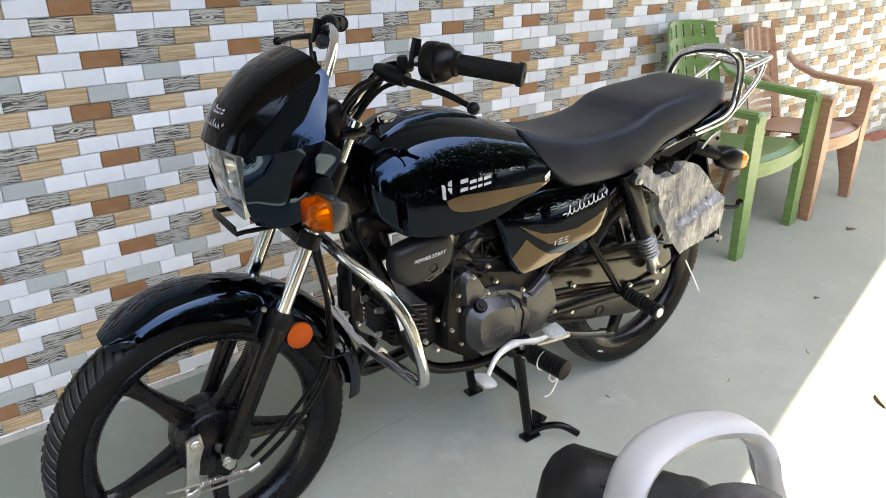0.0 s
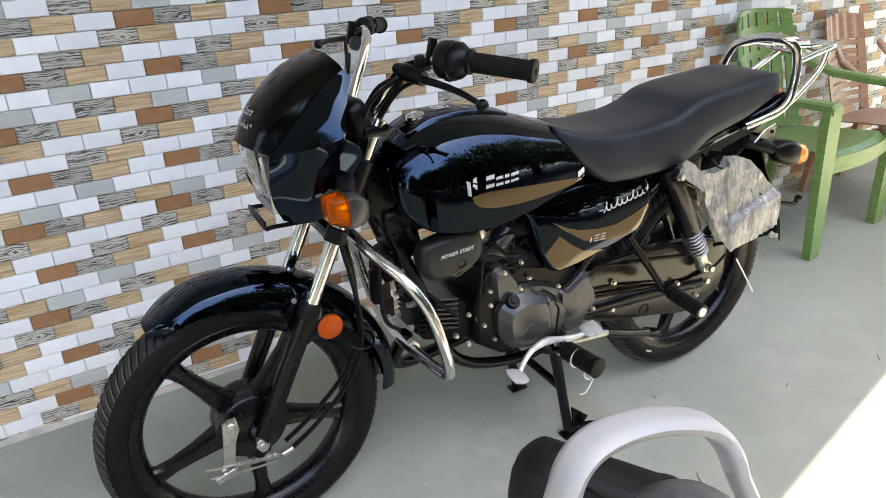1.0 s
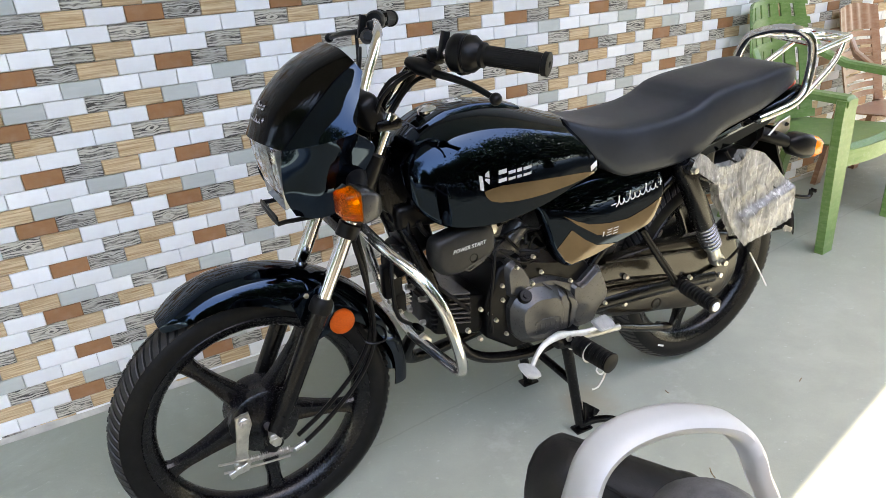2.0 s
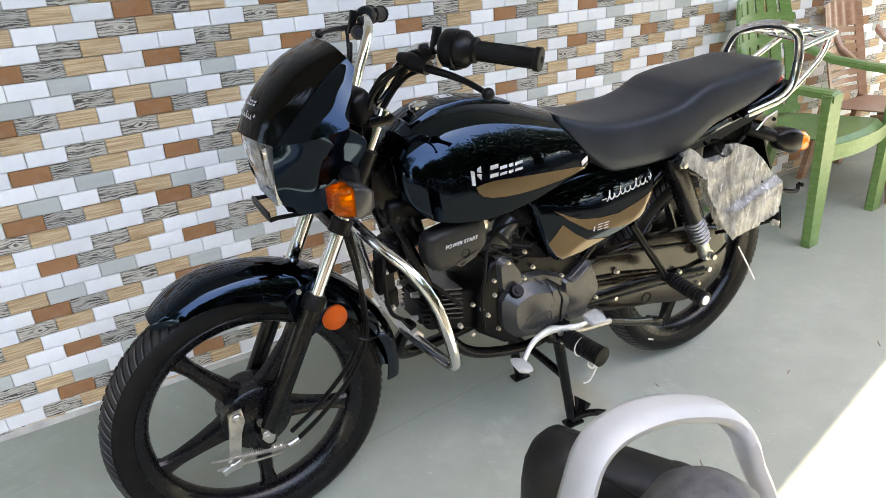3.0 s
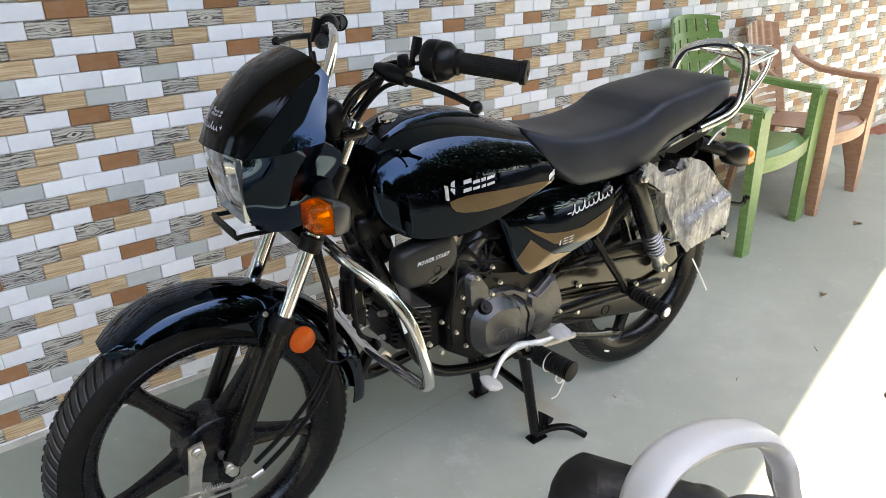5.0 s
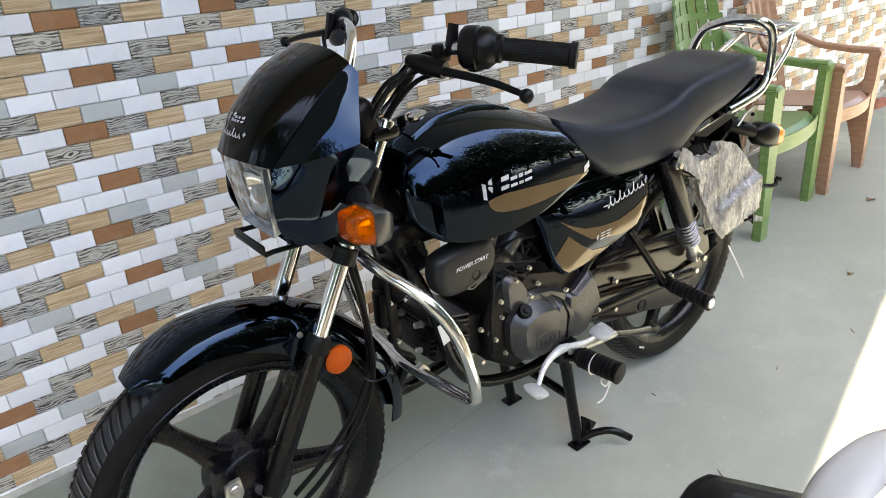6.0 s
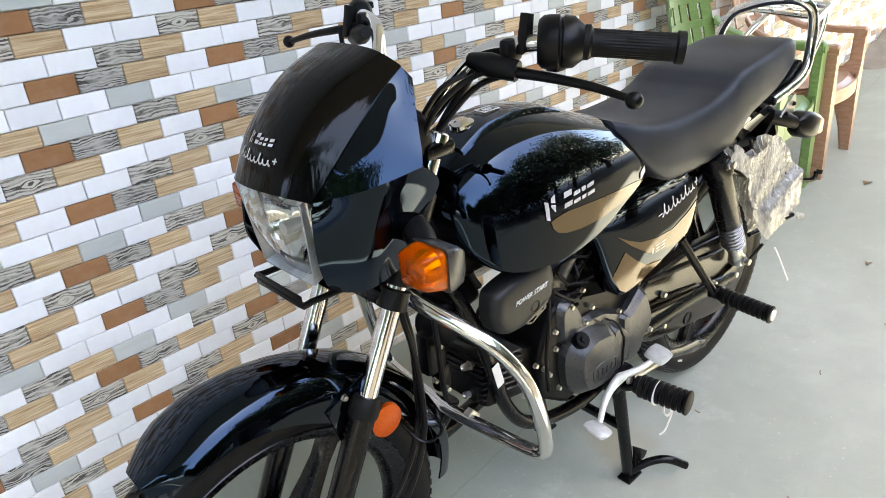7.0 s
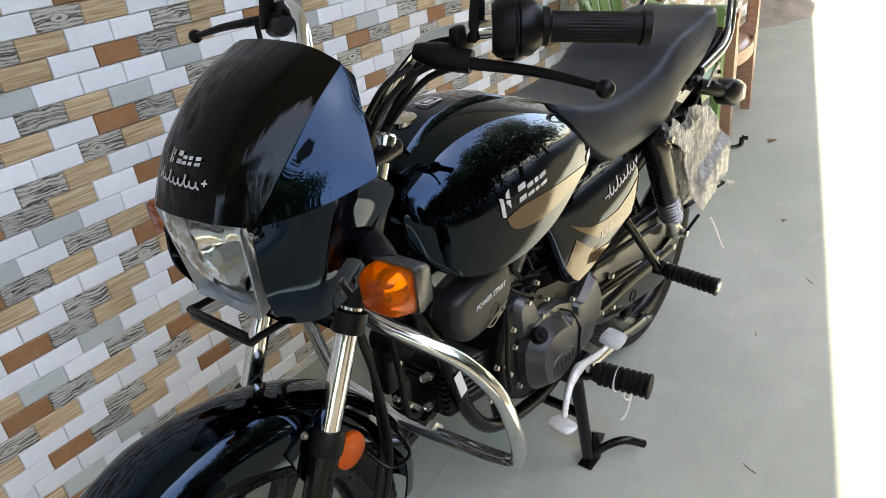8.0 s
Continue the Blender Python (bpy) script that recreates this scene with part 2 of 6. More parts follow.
M_ALLOY = surface("black_alloy", (0.002, 0.002, 0.003), 0.26, vary=0.3, scale=25, bump=0.06, spec=0.28)
M_FORKLOW = surface("satin_black_metal", (0.002, 0.002, 0.0025), 0.25, vary=0.25, spec=0.22)
M_CHROME = surface("chrome", (0.74, 0.74, 0.73), 0.09, 1.0, vary=0.08, rvary=0.05)
M_GUARD = surface("dulled_chrome", (0.66, 0.66, 0.64), 0.13, 0.95, vary=0.10, scale=30, rvary=0.06, dirt=((0.38, 0.37, 0.34), 0.35))
M_STEEL = surface("zinc_steel", (0.50, 0.49, 0.46), 0.32, 1.0, vary=0.2, scale=60)
M_PEDAL = surface("cast_alloy_pedal", (0.62, 0.62, 0.60), 0.38, 0.35, vary=0.15, scale=60)
M_ENGINE = surface("engine_grey", (0.033, 0.0335, 0.0345), 0.30, 0.3, vary=0.3, scale=28, bump=0.15, bump_scale=600, dirt=((0.085, 0.079, 0.070), 0.22), spec=0.5)
M_ENGDARK = surface("engine_black", (0.0025, 0.0025, 0.003), 0.38, 0.2, vary=0.3, scale=30, bump=0.2, dirt=((0.03, 0.027, 0.023), 0.14), spec=0.16)
M_SEAT = surface("seat_vinyl", (0.0180, 0.0200, 0.0245), 0.42, vary=0.2, scale=12, bump=0.25, bump_scale=900, rvary=0.05, dirt=((0.012, 0.0125, 0.0135), 0.2), spec=0.24)
# bluish tint puts sky colour into the vinyl's sheen
M_SEAT.node_tree.nodes["Principled BSDF"].inputs["Specular Tint"].default_value = (0.72, 0.85, 1.0, 1)
M_GOLD = surface("gold_decal", (0.100, 0.064, 0.030), 0.10, 0.25, vary=0.08, coat=0.2, rvary=0.03)
M_DECAL = surface("silver_decal", (0.46, 0.46, 0.47), 0.25, 0.2, vary=0.08)
# brown in the base stands in for soil mirrored in the gloss
M_CASE = surface("dusty_case_plastic", (0.0115, 0.0088, 0.0058), 0.20, vary=0.3, scale=14, rvary=0.06, dirt=((0.027, 0.0215, 0.016), 0.35), spec=0.28)
M_WHITE = surface("white_paint", (0.55, 0.55, 0.54), 0.35, vary=0.06)
M_AMBER = Graph("amber_lens").set(Base_Color=(0.88, 0.15, 0.002), Roughness=0.10, Transmission_Weight=0.75, IOR=1.3).m
M_AMBER_REAR = Graph("amber_tail_lens").set(Base_Color=(0.85, 0.20, 0.006), Roughness=0.14, Transmission_Weight=0.15, IOR=1.3).m
M_RED = Graph("red_lens").set(Base_Color=(0.55, 0.01, 0.008), Roughness=0.12, Transmission_Weight=0.3).m
M_REFLECTOR = surface("orange_reflector", (0.42, 0.060, 0.002), 0.35, vary=0.2, scale=300, bump=0.3, bump_scale=900, spec=0.3)
M_LENS = glassy("clear_lens", (0.93, 0.95, 0.96), 0.02)
M_LENS_SIDE = surface("frosted_lens", (0.30, 0.31, 0.315), 0.14, 0.2, vary=0.3, scale=40, coat=0.6)
M_SPRING = surface("spring_steel", (0.30, 0.31, 0.35), 0.22, 0.85, vary=0.15)
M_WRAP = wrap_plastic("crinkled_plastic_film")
M_STRING = surface("white_string", (0.72, 0.70, 0.66), 0.8, vary=0.1)
M_GREEN = streaked_plastic("green_plastic", (0.085, 0.180, 0.038), (0.19, 0.28, 0.11))
M_TAN = streaked_plastic("brown_plastic", (0.29, 0.135, 0.075), (0.44, 0.28, 0.19))
M_SILVER = surface("silver_paint", (0.40, 0.405, 0.40), 0.42, 0.0, vary=0.04, rvary=0.04)
M_SCOOT = surface("scooter_black", (0.005, 0.005, 0.0055), 0.45, vary=0.3, scale=16, bump=0.3, bump_scale=500, dirt=((0.04, 0.037, 0.033), 0.3), spec=0.25)
M_MAT = surface("speckled_mat", (0.055, 0.055, 0.057), 0.6, vary=0.8, scale=60, bump=0.6, bump_scale=300)
M_BARK = surface("bark", (0.10, 0.075, 0.05), 0.9, vary=0.35, scale=10, bump=0.6, bump_scale=40)
M_LEAF = surface("foliage", (0.045, 0.075, 0.022), 0.55, vary=0.45, scale=3)
M_SAND = surface("sand_heap", (0.24, 0.21, 0.175), 0.95, vary=0.3, scale=6, bump=0.8, bump_scale=40)
M_DRY = surface("dry_leaf", (0.20, 0.13, 0.07), 0.8, vary=0.4, scale=60)
M_CLOTH = surface("rust_cloth", (0.30, 0.11, 0.07), 0.9, vary=0.3, scale=20)
STYLES = ("white", "grey", "brown", "tan", "dark", "knot", "scratch")
TILE = {s: tile_glaze("tile_" + s, s, False) for s in STYLES}
TILE_FAR = {s: tile_glaze("tile_far_" + s, s, True) for s in STYLES}


# ---- mesh helpers ----
def thing(name, label, category, group="", kind="", at=None):
    ob = new(name)
    ob.empty_display_size = 0.1
    if at is not None:
        ob.matrix_world = at
    return tagged(ob, label, category, group, kind)


def finish(bm, sharp=38.0):
    bmesh.ops.recalc_face_normals(bm, faces=bm.faces)
    for f in bm.faces:
        f.smooth = True
    for e in bm.edges:
        if len(e.link_faces) == 2 and e.calc_face_angle(0.0) > radians(sharp):
            e.smooth = False


def to_mesh(name, bm, material, sharp=38.0):
    finish(bm, sharp)
    me = bpy.data.meshes.new(name)
    bm.to_mesh(me)
    bm.free()
    for m in (material if isinstance(material, (list, tuple)) else [material]):
        me.materials.append(m)
    return me


def part(name, bm, material, parent, label="", sharp=38.0):
    ob = new(name, to_mesh(name, bm, material, sharp))
    ob.parent = parent
    return tagged(ob, label)


def solid(name, bm, material, label, category, group="", kind="", at=None, sharp=38.0):
    ob = new(name, to_mesh(name, bm, material, sharp))
    if at is not None:
        ob.matrix_world = at
    return tagged(ob, label, category, group, kind)


def curve(points, per=6):
    """A smooth line through the points."""
    p = [Vector(q) for q in points]
    if len(p) < 3:
        return p
    out = []
    for i in range(len(p) - 1):
        a, b, c, d = p[max(i - 1, 0)], p[i], p[i + 1], p[min(i + 2, len(p) - 1)]
        for k in range(per):
            t = k / per
            out.append(0.5 * (2 * b + (c - a) * t + (2 * a - 5 * b + 4 * c - d) * t * t + (3 * b - a - 3 * c + d) * t ** 3))
    return out + [p[-1]]


def tube(bm, points, r, seg=10, per=6, smooth=True, close=False):
    """A round bar swept along the points; r is one radius or one at each given point."""
    line = curve(points, per) if smooth and not close else [Vector(q) for q in points]
    n = len(line)
    if isinstance(r, (list, tuple)):
        rad = [float(np.interp(i / (n - 1), np.linspace(0, 1, len(r)), r)) for i in range(n)]
    else:
        rad = [r] * n
    rings, side = [], None
    for i, p in enumerate(line):
        a = line[(i - 1) % n] if close or i else p
        b = line[(i + 1) % n] if close or i < n - 1 else p
        d = (b - a).normalized()
        if side is None:
            side = d.orthogonal().normalized()
        side = (side - d * side.dot(d)).normalized()
        up = d.cross(side)
        rings.append([bm.verts.new(p + (side * math.cos(k * math.tau / seg) + up * math.sin(k * math.tau / seg)) * rad[i]) for k in range(seg)])
    for i in range(n if close else n - 1):
        u, v = rings[i], rings[(i + 1) % n]
        for k in range(seg):
            bm.faces.new((u[k], u[(k + 1) % seg], v[(k + 1) % seg], v[k]))
    if not close:
        bm.faces.new(rings[0])
        bm.faces.new(rings[-1])
    return bm


def loft(bm, rings, cap=True, closed=True):
    """A skin over rings of equally many points."""
    rows = [[bm.verts.new(Vector(p)) for p in ring] for ring in rings]
    for a, b in zip(rows, rows[1:]):
        n = len(a)
        for k in range(n if closed else n - 1):
            bm.faces.new((a[k], a[(k + 1) % n], b[(k + 1) % n], b[k]))
    if cap and closed:
        bm.faces.new(rows[0])
        bm.faces.new(rows[-1])
    return bm


def lathe(bm, profile, centre, axis, seg=32, a0=0.0, a1=360.0):
    """Turns (radius, height) pairs about an axis through centre; a closed profile gives a ring."""
    ax = Vector(axis).normalized()
    u = ax.orthogonal().normalized() if abs(ax.y) < 0.99 else Vector((1, 0, 0))
    w = ax.cross(u)
    full = abs(a1 - a0) > 359.9
    n = seg if full else seg + 1
    rings = []
    for i in range(n):
        a = radians(a0 + (a1 - a0) * i / seg)
        d = u * math.cos(a) + w * math.sin(a)
        rings.append([bm.verts.new(Vector(centre) + d * r + ax * h) for r, h in profile])
    for i in range(seg):
        a, b = rings[i], rings[(i + 1) % n]
        for k in range(len(profile) - 1):
            if profile[k][0] < 1e-6 and profile[k + 1][0] < 1e-6:
                continue
            bm.faces.new((a[k], a[k + 1], b[k + 1], b[k]))
    bmesh.ops.remove_doubles(bm, verts=bm.verts[:], dist=1e-6)
    return bm


def rod(bm, a, b, r0, r1=None, seg=14, bevel=0.0):
    """A straight round bar from a to b with softened ends."""
    a, b = Vector(a), Vector(b)
    r1 = r0 if r1 is None else r1
    h = (b - a).length
    e = min(bevel, h * 0.4, r0 * 0.8, r1 * 0.8)
    prof = [(0, 0), (r0 - e, 0), (r0, e), (r1, h - e), (r1 - e, h), (0, h)] if e else [(0, 0), (r0, 0), (r1, h), (0, h)]
    lathe(bm, prof, a, b - a, seg)
    return bm


def box(bm, centre, size, bevel=0.004, turn=None, seg=2):
    m = Matrix.Translation(centre) @ (turn.to_4x4() if turn else Matrix()) @ Matrix.Diagonal((*size, 1))
    made = bmesh.ops.create_cube(bm, size=1.0, matrix=m)["verts"]
    if bevel:
        edges = list({e for v in made for e in v.link_edges})
        bmesh.ops.bevel(bm, geom=edges, offset=min(bevel, min(size) * 0.45), segments=seg, profile=0.5, affect="EDGES")
    return bm


def slab(bm, outline, y0, y1, bevel=0.006, seg=3, smooth=0, plane="xz"):
    """An outline in the x-z plane given thickness from y0 to y1, with rounded rims."""
    pts = outline
    if smooth:
        q = curve([(*p, 0) for p in outline] + [(*outline[0], 0)], smooth)[:-1]
        pts = [(p.x, p.y) for p in q]
    lo = [bm.verts.new((x, y0, z)) for x, z in pts]
    hi = [bm.verts.new((x, y1, z)) for x, z in pts]
    n = len(pts)
    faces = [bm.faces.new(lo), bm.faces.new(hi[::-1])]
    for k in range(n):
        faces.append(bm.faces.new((lo[k], hi[k], hi[(k + 1) % n], lo[(k + 1) % n])))
    if bevel:
        rim = [e for f in faces[:2] for e in f.edges]
        bmesh.ops.bevel(bm, geom=list(set(rim)), offset=bevel, segments=seg, profile=0.5, affect="EDGES")
    return bm


def pillow(bm, points, y0, y1, edge, dome=0.0, smooth=5):
    """A rounded cushion-like casting on an outline in the x-z plane, from y0 out to y1."""
    line = curve([(*p, 0) for p in points] + [(*points[0], 0)], smooth)[:-1]
    n = len(line)
    cx, cz = sum(p.x for p in line) / n, sum(p.y for p in line) / n
    size = sum(math.hypot(p.x - cx, p.y - cz) for p in line) / n
    out = 1 if y1 > y0 else -1
    rows = []
    for inset, y in [(0.0, y0)] + [(edge * (1 - math.cos(radians(a))), y1 - out * edge * (1 - math.sin(radians(a)))) for a in (0, 18, 36, 54, 72, 90)]:
        k = 1 - inset / size
        rows.append([(cx + (p.x - cx) * k, y, cz + (p.y - cz) * k) for p in line])
    for f in (0.75, 0.5, 0.25, 0.06):
        k = (1 - edge / size) * f
        rows.append([(cx + (p.x - cx) * k, y1 + out * dome * (1 - f * f), cz + (p.y - cz) * k) for p in line])
    return loft(bm, rows)


def sheet(bm, grid, thick):
    """A thick skin over a grid of points."""
    g = [[Vector(p) for p in row] for row in grid]
    R, C = len(g), len(g[0])
    nor = []
    for i in range(R):
        row = []
        for j in range(C):
            du = g[min(i + 1, R - 1)][j] - g[max(i - 1, 0)][j]
            dv = g[i][min(j + 1, C - 1)] - g[i][max(j - 1, 0)]
            row.append(du.cross(dv).normalized())
        nor.append(row)
    top = [[bm.verts.new(p) for p in row] for row in g]
    bot = [[bm.verts.new(g[i][j] - nor[i][j] * thick) for j in range(C)] for i in range(R)]
    for i in range(R - 1):
        for j in range(C - 1):
            bm.faces.new((top[i][j], top[i + 1][j], top[i + 1][j + 1], top[i][j + 1]))
            bm.faces.new((bot[i][j], bot[i][j + 1], bot[i + 1][j + 1], bot[i + 1][j]))
    rim = [(0, j) for j in range(C)] + [(i, C - 1) for i in range(1, R)] + [(R - 1, j) for j in range(C - 2, -1, -1)] + [(i, 0) for i in range(R - 2, 0, -1)]
    for k in range(len(rim)):
        (a, b), (c, d) = rim[k], rim[(k + 1) % len(rim)]
        bm.faces.new((top[a][b], top[c][d], bot[c][d], bot[a][b]))
    return bm


def fine_grid(rows, per_row=4, per_col=4):
    """Smooths a coarse grid of points in both directions."""
    wide = [curve(r, per_col) for r in rows]
    cols = [curve([r[j] for r in wide], per_row) for j in range(len(wide[0]))]
    return [[c[i] for c in cols] for i in range(len(cols[0]))]


def flip(points):
    return [(x, -y, z) for x, y, z in points]


def moved(bm, m):
    bmesh.ops.transform(bm, matrix=m, verts=bm.verts)
    return bm


def mesh_text(words, size, extrude=0.0006):
    """A text as a bmesh in its own plane, centred."""
    cu = bpy.data.curves.new("writing", "FONT")
    cu.body, cu.size, cu.extrude, cu.align_x, cu.align_y, cu.resolution_u = words, size, extrude, "CENTER", "CENTER", 3
    ob = bpy.data.objects.new("writing", cu)
    scene.collection.objects.link(ob)
    me = bpy.data.meshes.new_from_object(ob.evaluated_get(bpy.context.evaluated_depsgraph_get()))
    bm = bmesh.new()
    bm.from_mesh(me)
    bpy.data.objects.remove(ob)
    bpy.data.curves.remove(cu)
    bpy.data.meshes.remove(me)
    return bm


# ---- the place: ground, tiled wall, porch roof ----
WALL_Y = 0.70
bm = bmesh.new()
bmesh.ops.create_grid(bm, x_segments=60, y_segments=60, size=1.0)
for v in bm.verts:
    # finer near the bike, reaching far out
    v.co.x = math.copysign(abs(v.co.x) ** 3.2, v.co.x) * 900
    v.co.y = math.copysign(abs(v.co.y) ** 3.2, v.co.y) * 900
solid("ground", bm, M_FLOOR, "grey-green cement floor, dusty and worn smooth", "floor", kind="structure")

bm = bmesh.new()
box(bm, (1.0, WALL_Y + 0.12, 2.2), (22.0, 0.22, 4.4), 0.0)
wall = solid("wall_north", bm, M_GROUT, "wall faced with printed brick-pattern tiles", "wall", kind="structure")
bm = bmesh.new()
sheet(bm, [[(-4 + 0.1 * i, WALL_Y + 0.004, 0.012 + 0.006 * noise.noise((i * 0.7, 0, 0))) for i in range(161)],
           [(-4 + 0.1 * i, WALL_Y - 0.018 + 0.008 * noise.noise((i * 0.9, 3, 0)), 0.001) for i in range(161)]], 0.02)
solid("trim", bm, M_SKIRT, "rough cement fillet along the foot of the wall", "trim", kind="structure")

# added porch roof, unseen: its edge throws the line between shade and sunlit floor
EDGE_A, EDGE_B = Vector((0.90, -0.677, 0)), Vector((5.90, 0.295, 0))
along = (EDGE_B - EDGE_A).normalized()
ROOF_Z = 4.4
shift = Vector((SUN_DIR.x, SUN_DIR.y, 0)) * (ROOF_Z / SUN_DIR.z)
bend = EDGE_A - along * 0.35 + shift
near_b = bend + along * ((WALL_Y + 0.02 - bend.y) / along.y)
bm = bmesh.new()
# the left edge steps outward so the unseen roof also shades the scooter
corners = [(-9.0, bend.y - 0.23), (bend.x - 0.37, bend.y - 0.21), (bend.x, bend.y), (near_b.x, near_b.y), (-9.0, WALL_Y + 0.02)]
lo = [bm.verts.new((x, y, ROOF_Z)) for x, y in corners]
hi = [bm.verts.new((x, y, ROOF_Z + 0.14)) for x, y in corners]
bm.faces.new(lo[::-1])
bm.faces.new(hi)
for k in range(5):
    bm.faces.new((lo[k], lo[(k + 1) % 5], hi[(k + 1) % 5], hi[k]))
solid("ceiling", bm, M_PLASTER, "plain plastered underside of the added, unseen porch roof", "ceiling", kind="structure")


# ---- motorcycle ----
BIKE = pose(-0.038, -0.022, 0.0, 1.2, 0, -2.8)
bike = thing("motorcycle", "gloss black commuter motorcycle with gold decals on its centre stand", "motorcycle", at=BIKE)
STEER = Matrix.Translation((-0.002, 0.006, 0))
WHEEL_R = 0.303


def bolt(name, at, r, parent, material=None, axis=(0, -1, 0), h=0.006, front=False):
    b = bmesh.new()
    r = r * 0.78
    lathe(b, [(0, 0), (r * 1.25, 0), (r * 1.25, h * 0.3), (r, h * 0.35), (r * 0.95, h), (r * 0.5, h * 1.05), (0, h * 0.85)], at, axis, 6)
    if front:
        moved(b, STEER)
    return part(name, b, material or M_STEEL, parent)


def wheel(name, centre, spoke0, steer, parent):
    x, y, z = centre
    m = STEER if steer else Matrix()
    b = bmesh.new()
    w = 0.041
    prof = [(0.236, -0.028), (0.244, -0.034), (0.256, -w), (0.271, -w), (0.284, -0.036), (0.2935, -0.026), (0.300, -0.013), (WHEEL_R - 0.0015, 0.0),
            (0.300, 0.013), (0.2935, 0.026), (0.284, 0.036), (0.271, w), (0.256, w), (0.244, 0.034), (0.236, 0.028), (0.236, -0.028)]
    lathe(b, prof, centre, (0, 1, 0), 72)
    hub = part(name, moved(b, m), M_RUBBER, parent, "black tyre on a five-spoke alloy wheel")
    b = bmesh.new()
    n = 88
    for i in range(n):
        for side in (-1, 1):
            a = math.tau * (i + (0.5 if side > 0 else 0)) / n
            pts = []
            for k in range(5):
                t = k / 4
                yy = side * (0.004 + 0.033 * t)
                rr = WHEEL_R - 0.0015 - 0.0165 * (t ** 2.1)
                aa = a + 0.085 * t ** 1.3
                pts.append((x + rr * math.cos(aa), y + yy, z + rr * math.sin(aa)))
            wdt = 0.0071
            rows = []
            for k, p in enumerate(pts):
                aa = a + 0.085 * (k / 4) ** 1.3
                tx, tz = -math.sin(aa) * wdt, math.cos(aa) * wdt
                ox, oz = math.cos(aa) * 0.0022, math.sin(aa) * 0.0022
                p = Vector(p)
                rows.append([p + Vector((-tx, 0, -tz)), p + Vector((-tx * 0.85 + ox, 0, -tz * 0.85 + oz)), p + Vector((tx * 0.85 + ox, 0, tz * 0.85 + oz)), p + Vector((tx, 0, tz))])
            loft(b, rows)
    part("tread", moved(b, m), M_TREAD, hub)
    b = bmesh.new()
    lathe(b, [(0.238, -0.033), (0.243, -0.036), (0.246, -0.033), (0.239, -0.027), (0.229, -0.021), (0.222, -0.012), (0.220, 0), (0.222, 0.012), (0.229, 0.021),
              (0.239, 0.027), (0.246, 0.033), (0.243, 0.036), (0.238, 0.033), (0.226, 0.028), (0.215, 0.014), (0.212, 0), (0.215, -0.014), (0.226, -0.028), (0.238, -0.033)], centre, (0, 1, 0), 72)
    part("rim", moved(b, m), M_ALLOY, hub)
    for i in range(5):
        a = radians(spoke0 + 72 * i)
        d, t = Vector((math.cos(a), 0, math.sin(a))), Vector((-math.sin(a), 0, math.cos(a)))
        rows = []
        for r, hw, hy in ((0.055, 0.030, 0.024), (0.085, 0.022, 0.022), (0.13, 0.0165, 0.018), (0.175, 0.0145, 0.014), (0.205, 0.018, 0.013), (0.224, 0.030, 0.014)):
            c = Vector(centre) + d * r
            rows.append([c + t * u * hw + Vector((0, v * hy, 0)) for u, v in ((-1, -0.55), (-0.7, -1), (-0.25, -0.8), (0.25, -0.8), (0.7, -1), (1, -0.55), (1, 0.55), (0.6, 1), (-0.6, 1), (-1, 0.55))])
        b = bmesh.new()
        loft(b, rows)
        part("spoke", moved(b, m), M_ALLOY, hub)
    b = bmesh.new()
    lathe(b, [(0, -0.055), (0.03, -0.055), (0.038, -0.050), (0.066, -0.046), (0.074, -0.040), (0.075, -0.02), (0.069, -0.012), (0.069, 0.012), (0.075, 0.03), (0.07, 0.045), (0.03, 0.05), (0, 0.05)], centre, (0, 1, 0), 40)
    part("hub", moved(b, m), M_ALLOY, hub)
    b = bmesh.new()
    rod(b, (x, -0.105, z), (x, 0.105, z), 0.008, bevel=0.001)
    part("axle", moved(b, m), M_STEEL, hub)
    return hub


FRONT_C = (-0.001, 0.0, 0.301)
REAR_C = (1.283, 0.0, 0.316)
front_wheel = wheel("front_wheel", FRONT_C, -17.0, True, bike)
rear_wheel = wheel("rear_wheel", REAR_C, 40.0, False, bike)

# fork
for s in (-1, 1):
    b = bmesh.new()
    tube(b, [(-0.006, s * 0.082, 0.262), (0.004, s * 0.083, 0.286), (0.140, s * 0.083, 0.556)], [0.016, 0.0195, 0.0185, 0.0185, 0.0205], 18, smooth=False)
    box(b, (0.003, s * 0.082, 0.284), (0.040, 0.030, 0.046), 0.012)
    leg = part("fork_leg", moved(b, STEER), M_FORKLOW, bike, "satin black fork slider")
    b = bmesh.new()
    d = Vector((0.136, 0, 0.27)).normalized()
    base = Vector((0.137, s * 0.083, 0.550))
    lathe(b, [(0.0, -0.004), (0.0225, -0.002), (0.0235, 0.004), (0.0235, 0.018), (0.0215, 0.026), (0.0185, 0.030), (0.0, 0.030)], base, d, 22)
    part("dust_boot", moved(b, STEER), M_RUBBER, leg)
    b = bmesh.new()
    rod(b, base + d * 0.02, base + d * 0.385, 0.0152, seg=22)
    part("fork_tube", moved(b, STEER), M_CHROME, leg, "polished chrome fork tube")
    b = bmesh.new()
    lathe(b, [(0.016, -0.016), (0.0225, -0.014), (0.0225, 0.014), (0.016, 0.016), (0.016, -0.016)], base + d * 0.178, d, 22)
    part("clamp", moved(b, STEER), M_PLASTIC, leg)
    b = bmesh.new()
    lathe(b, [(0.017, 0.20), (0.0225, 0.20), (0.0225, 0.335), (0.017, 0.34), (0.017, 0.20)], base, d, 22)
    part("sleeve", moved(b, STEER), M_PLASTIC, leg)
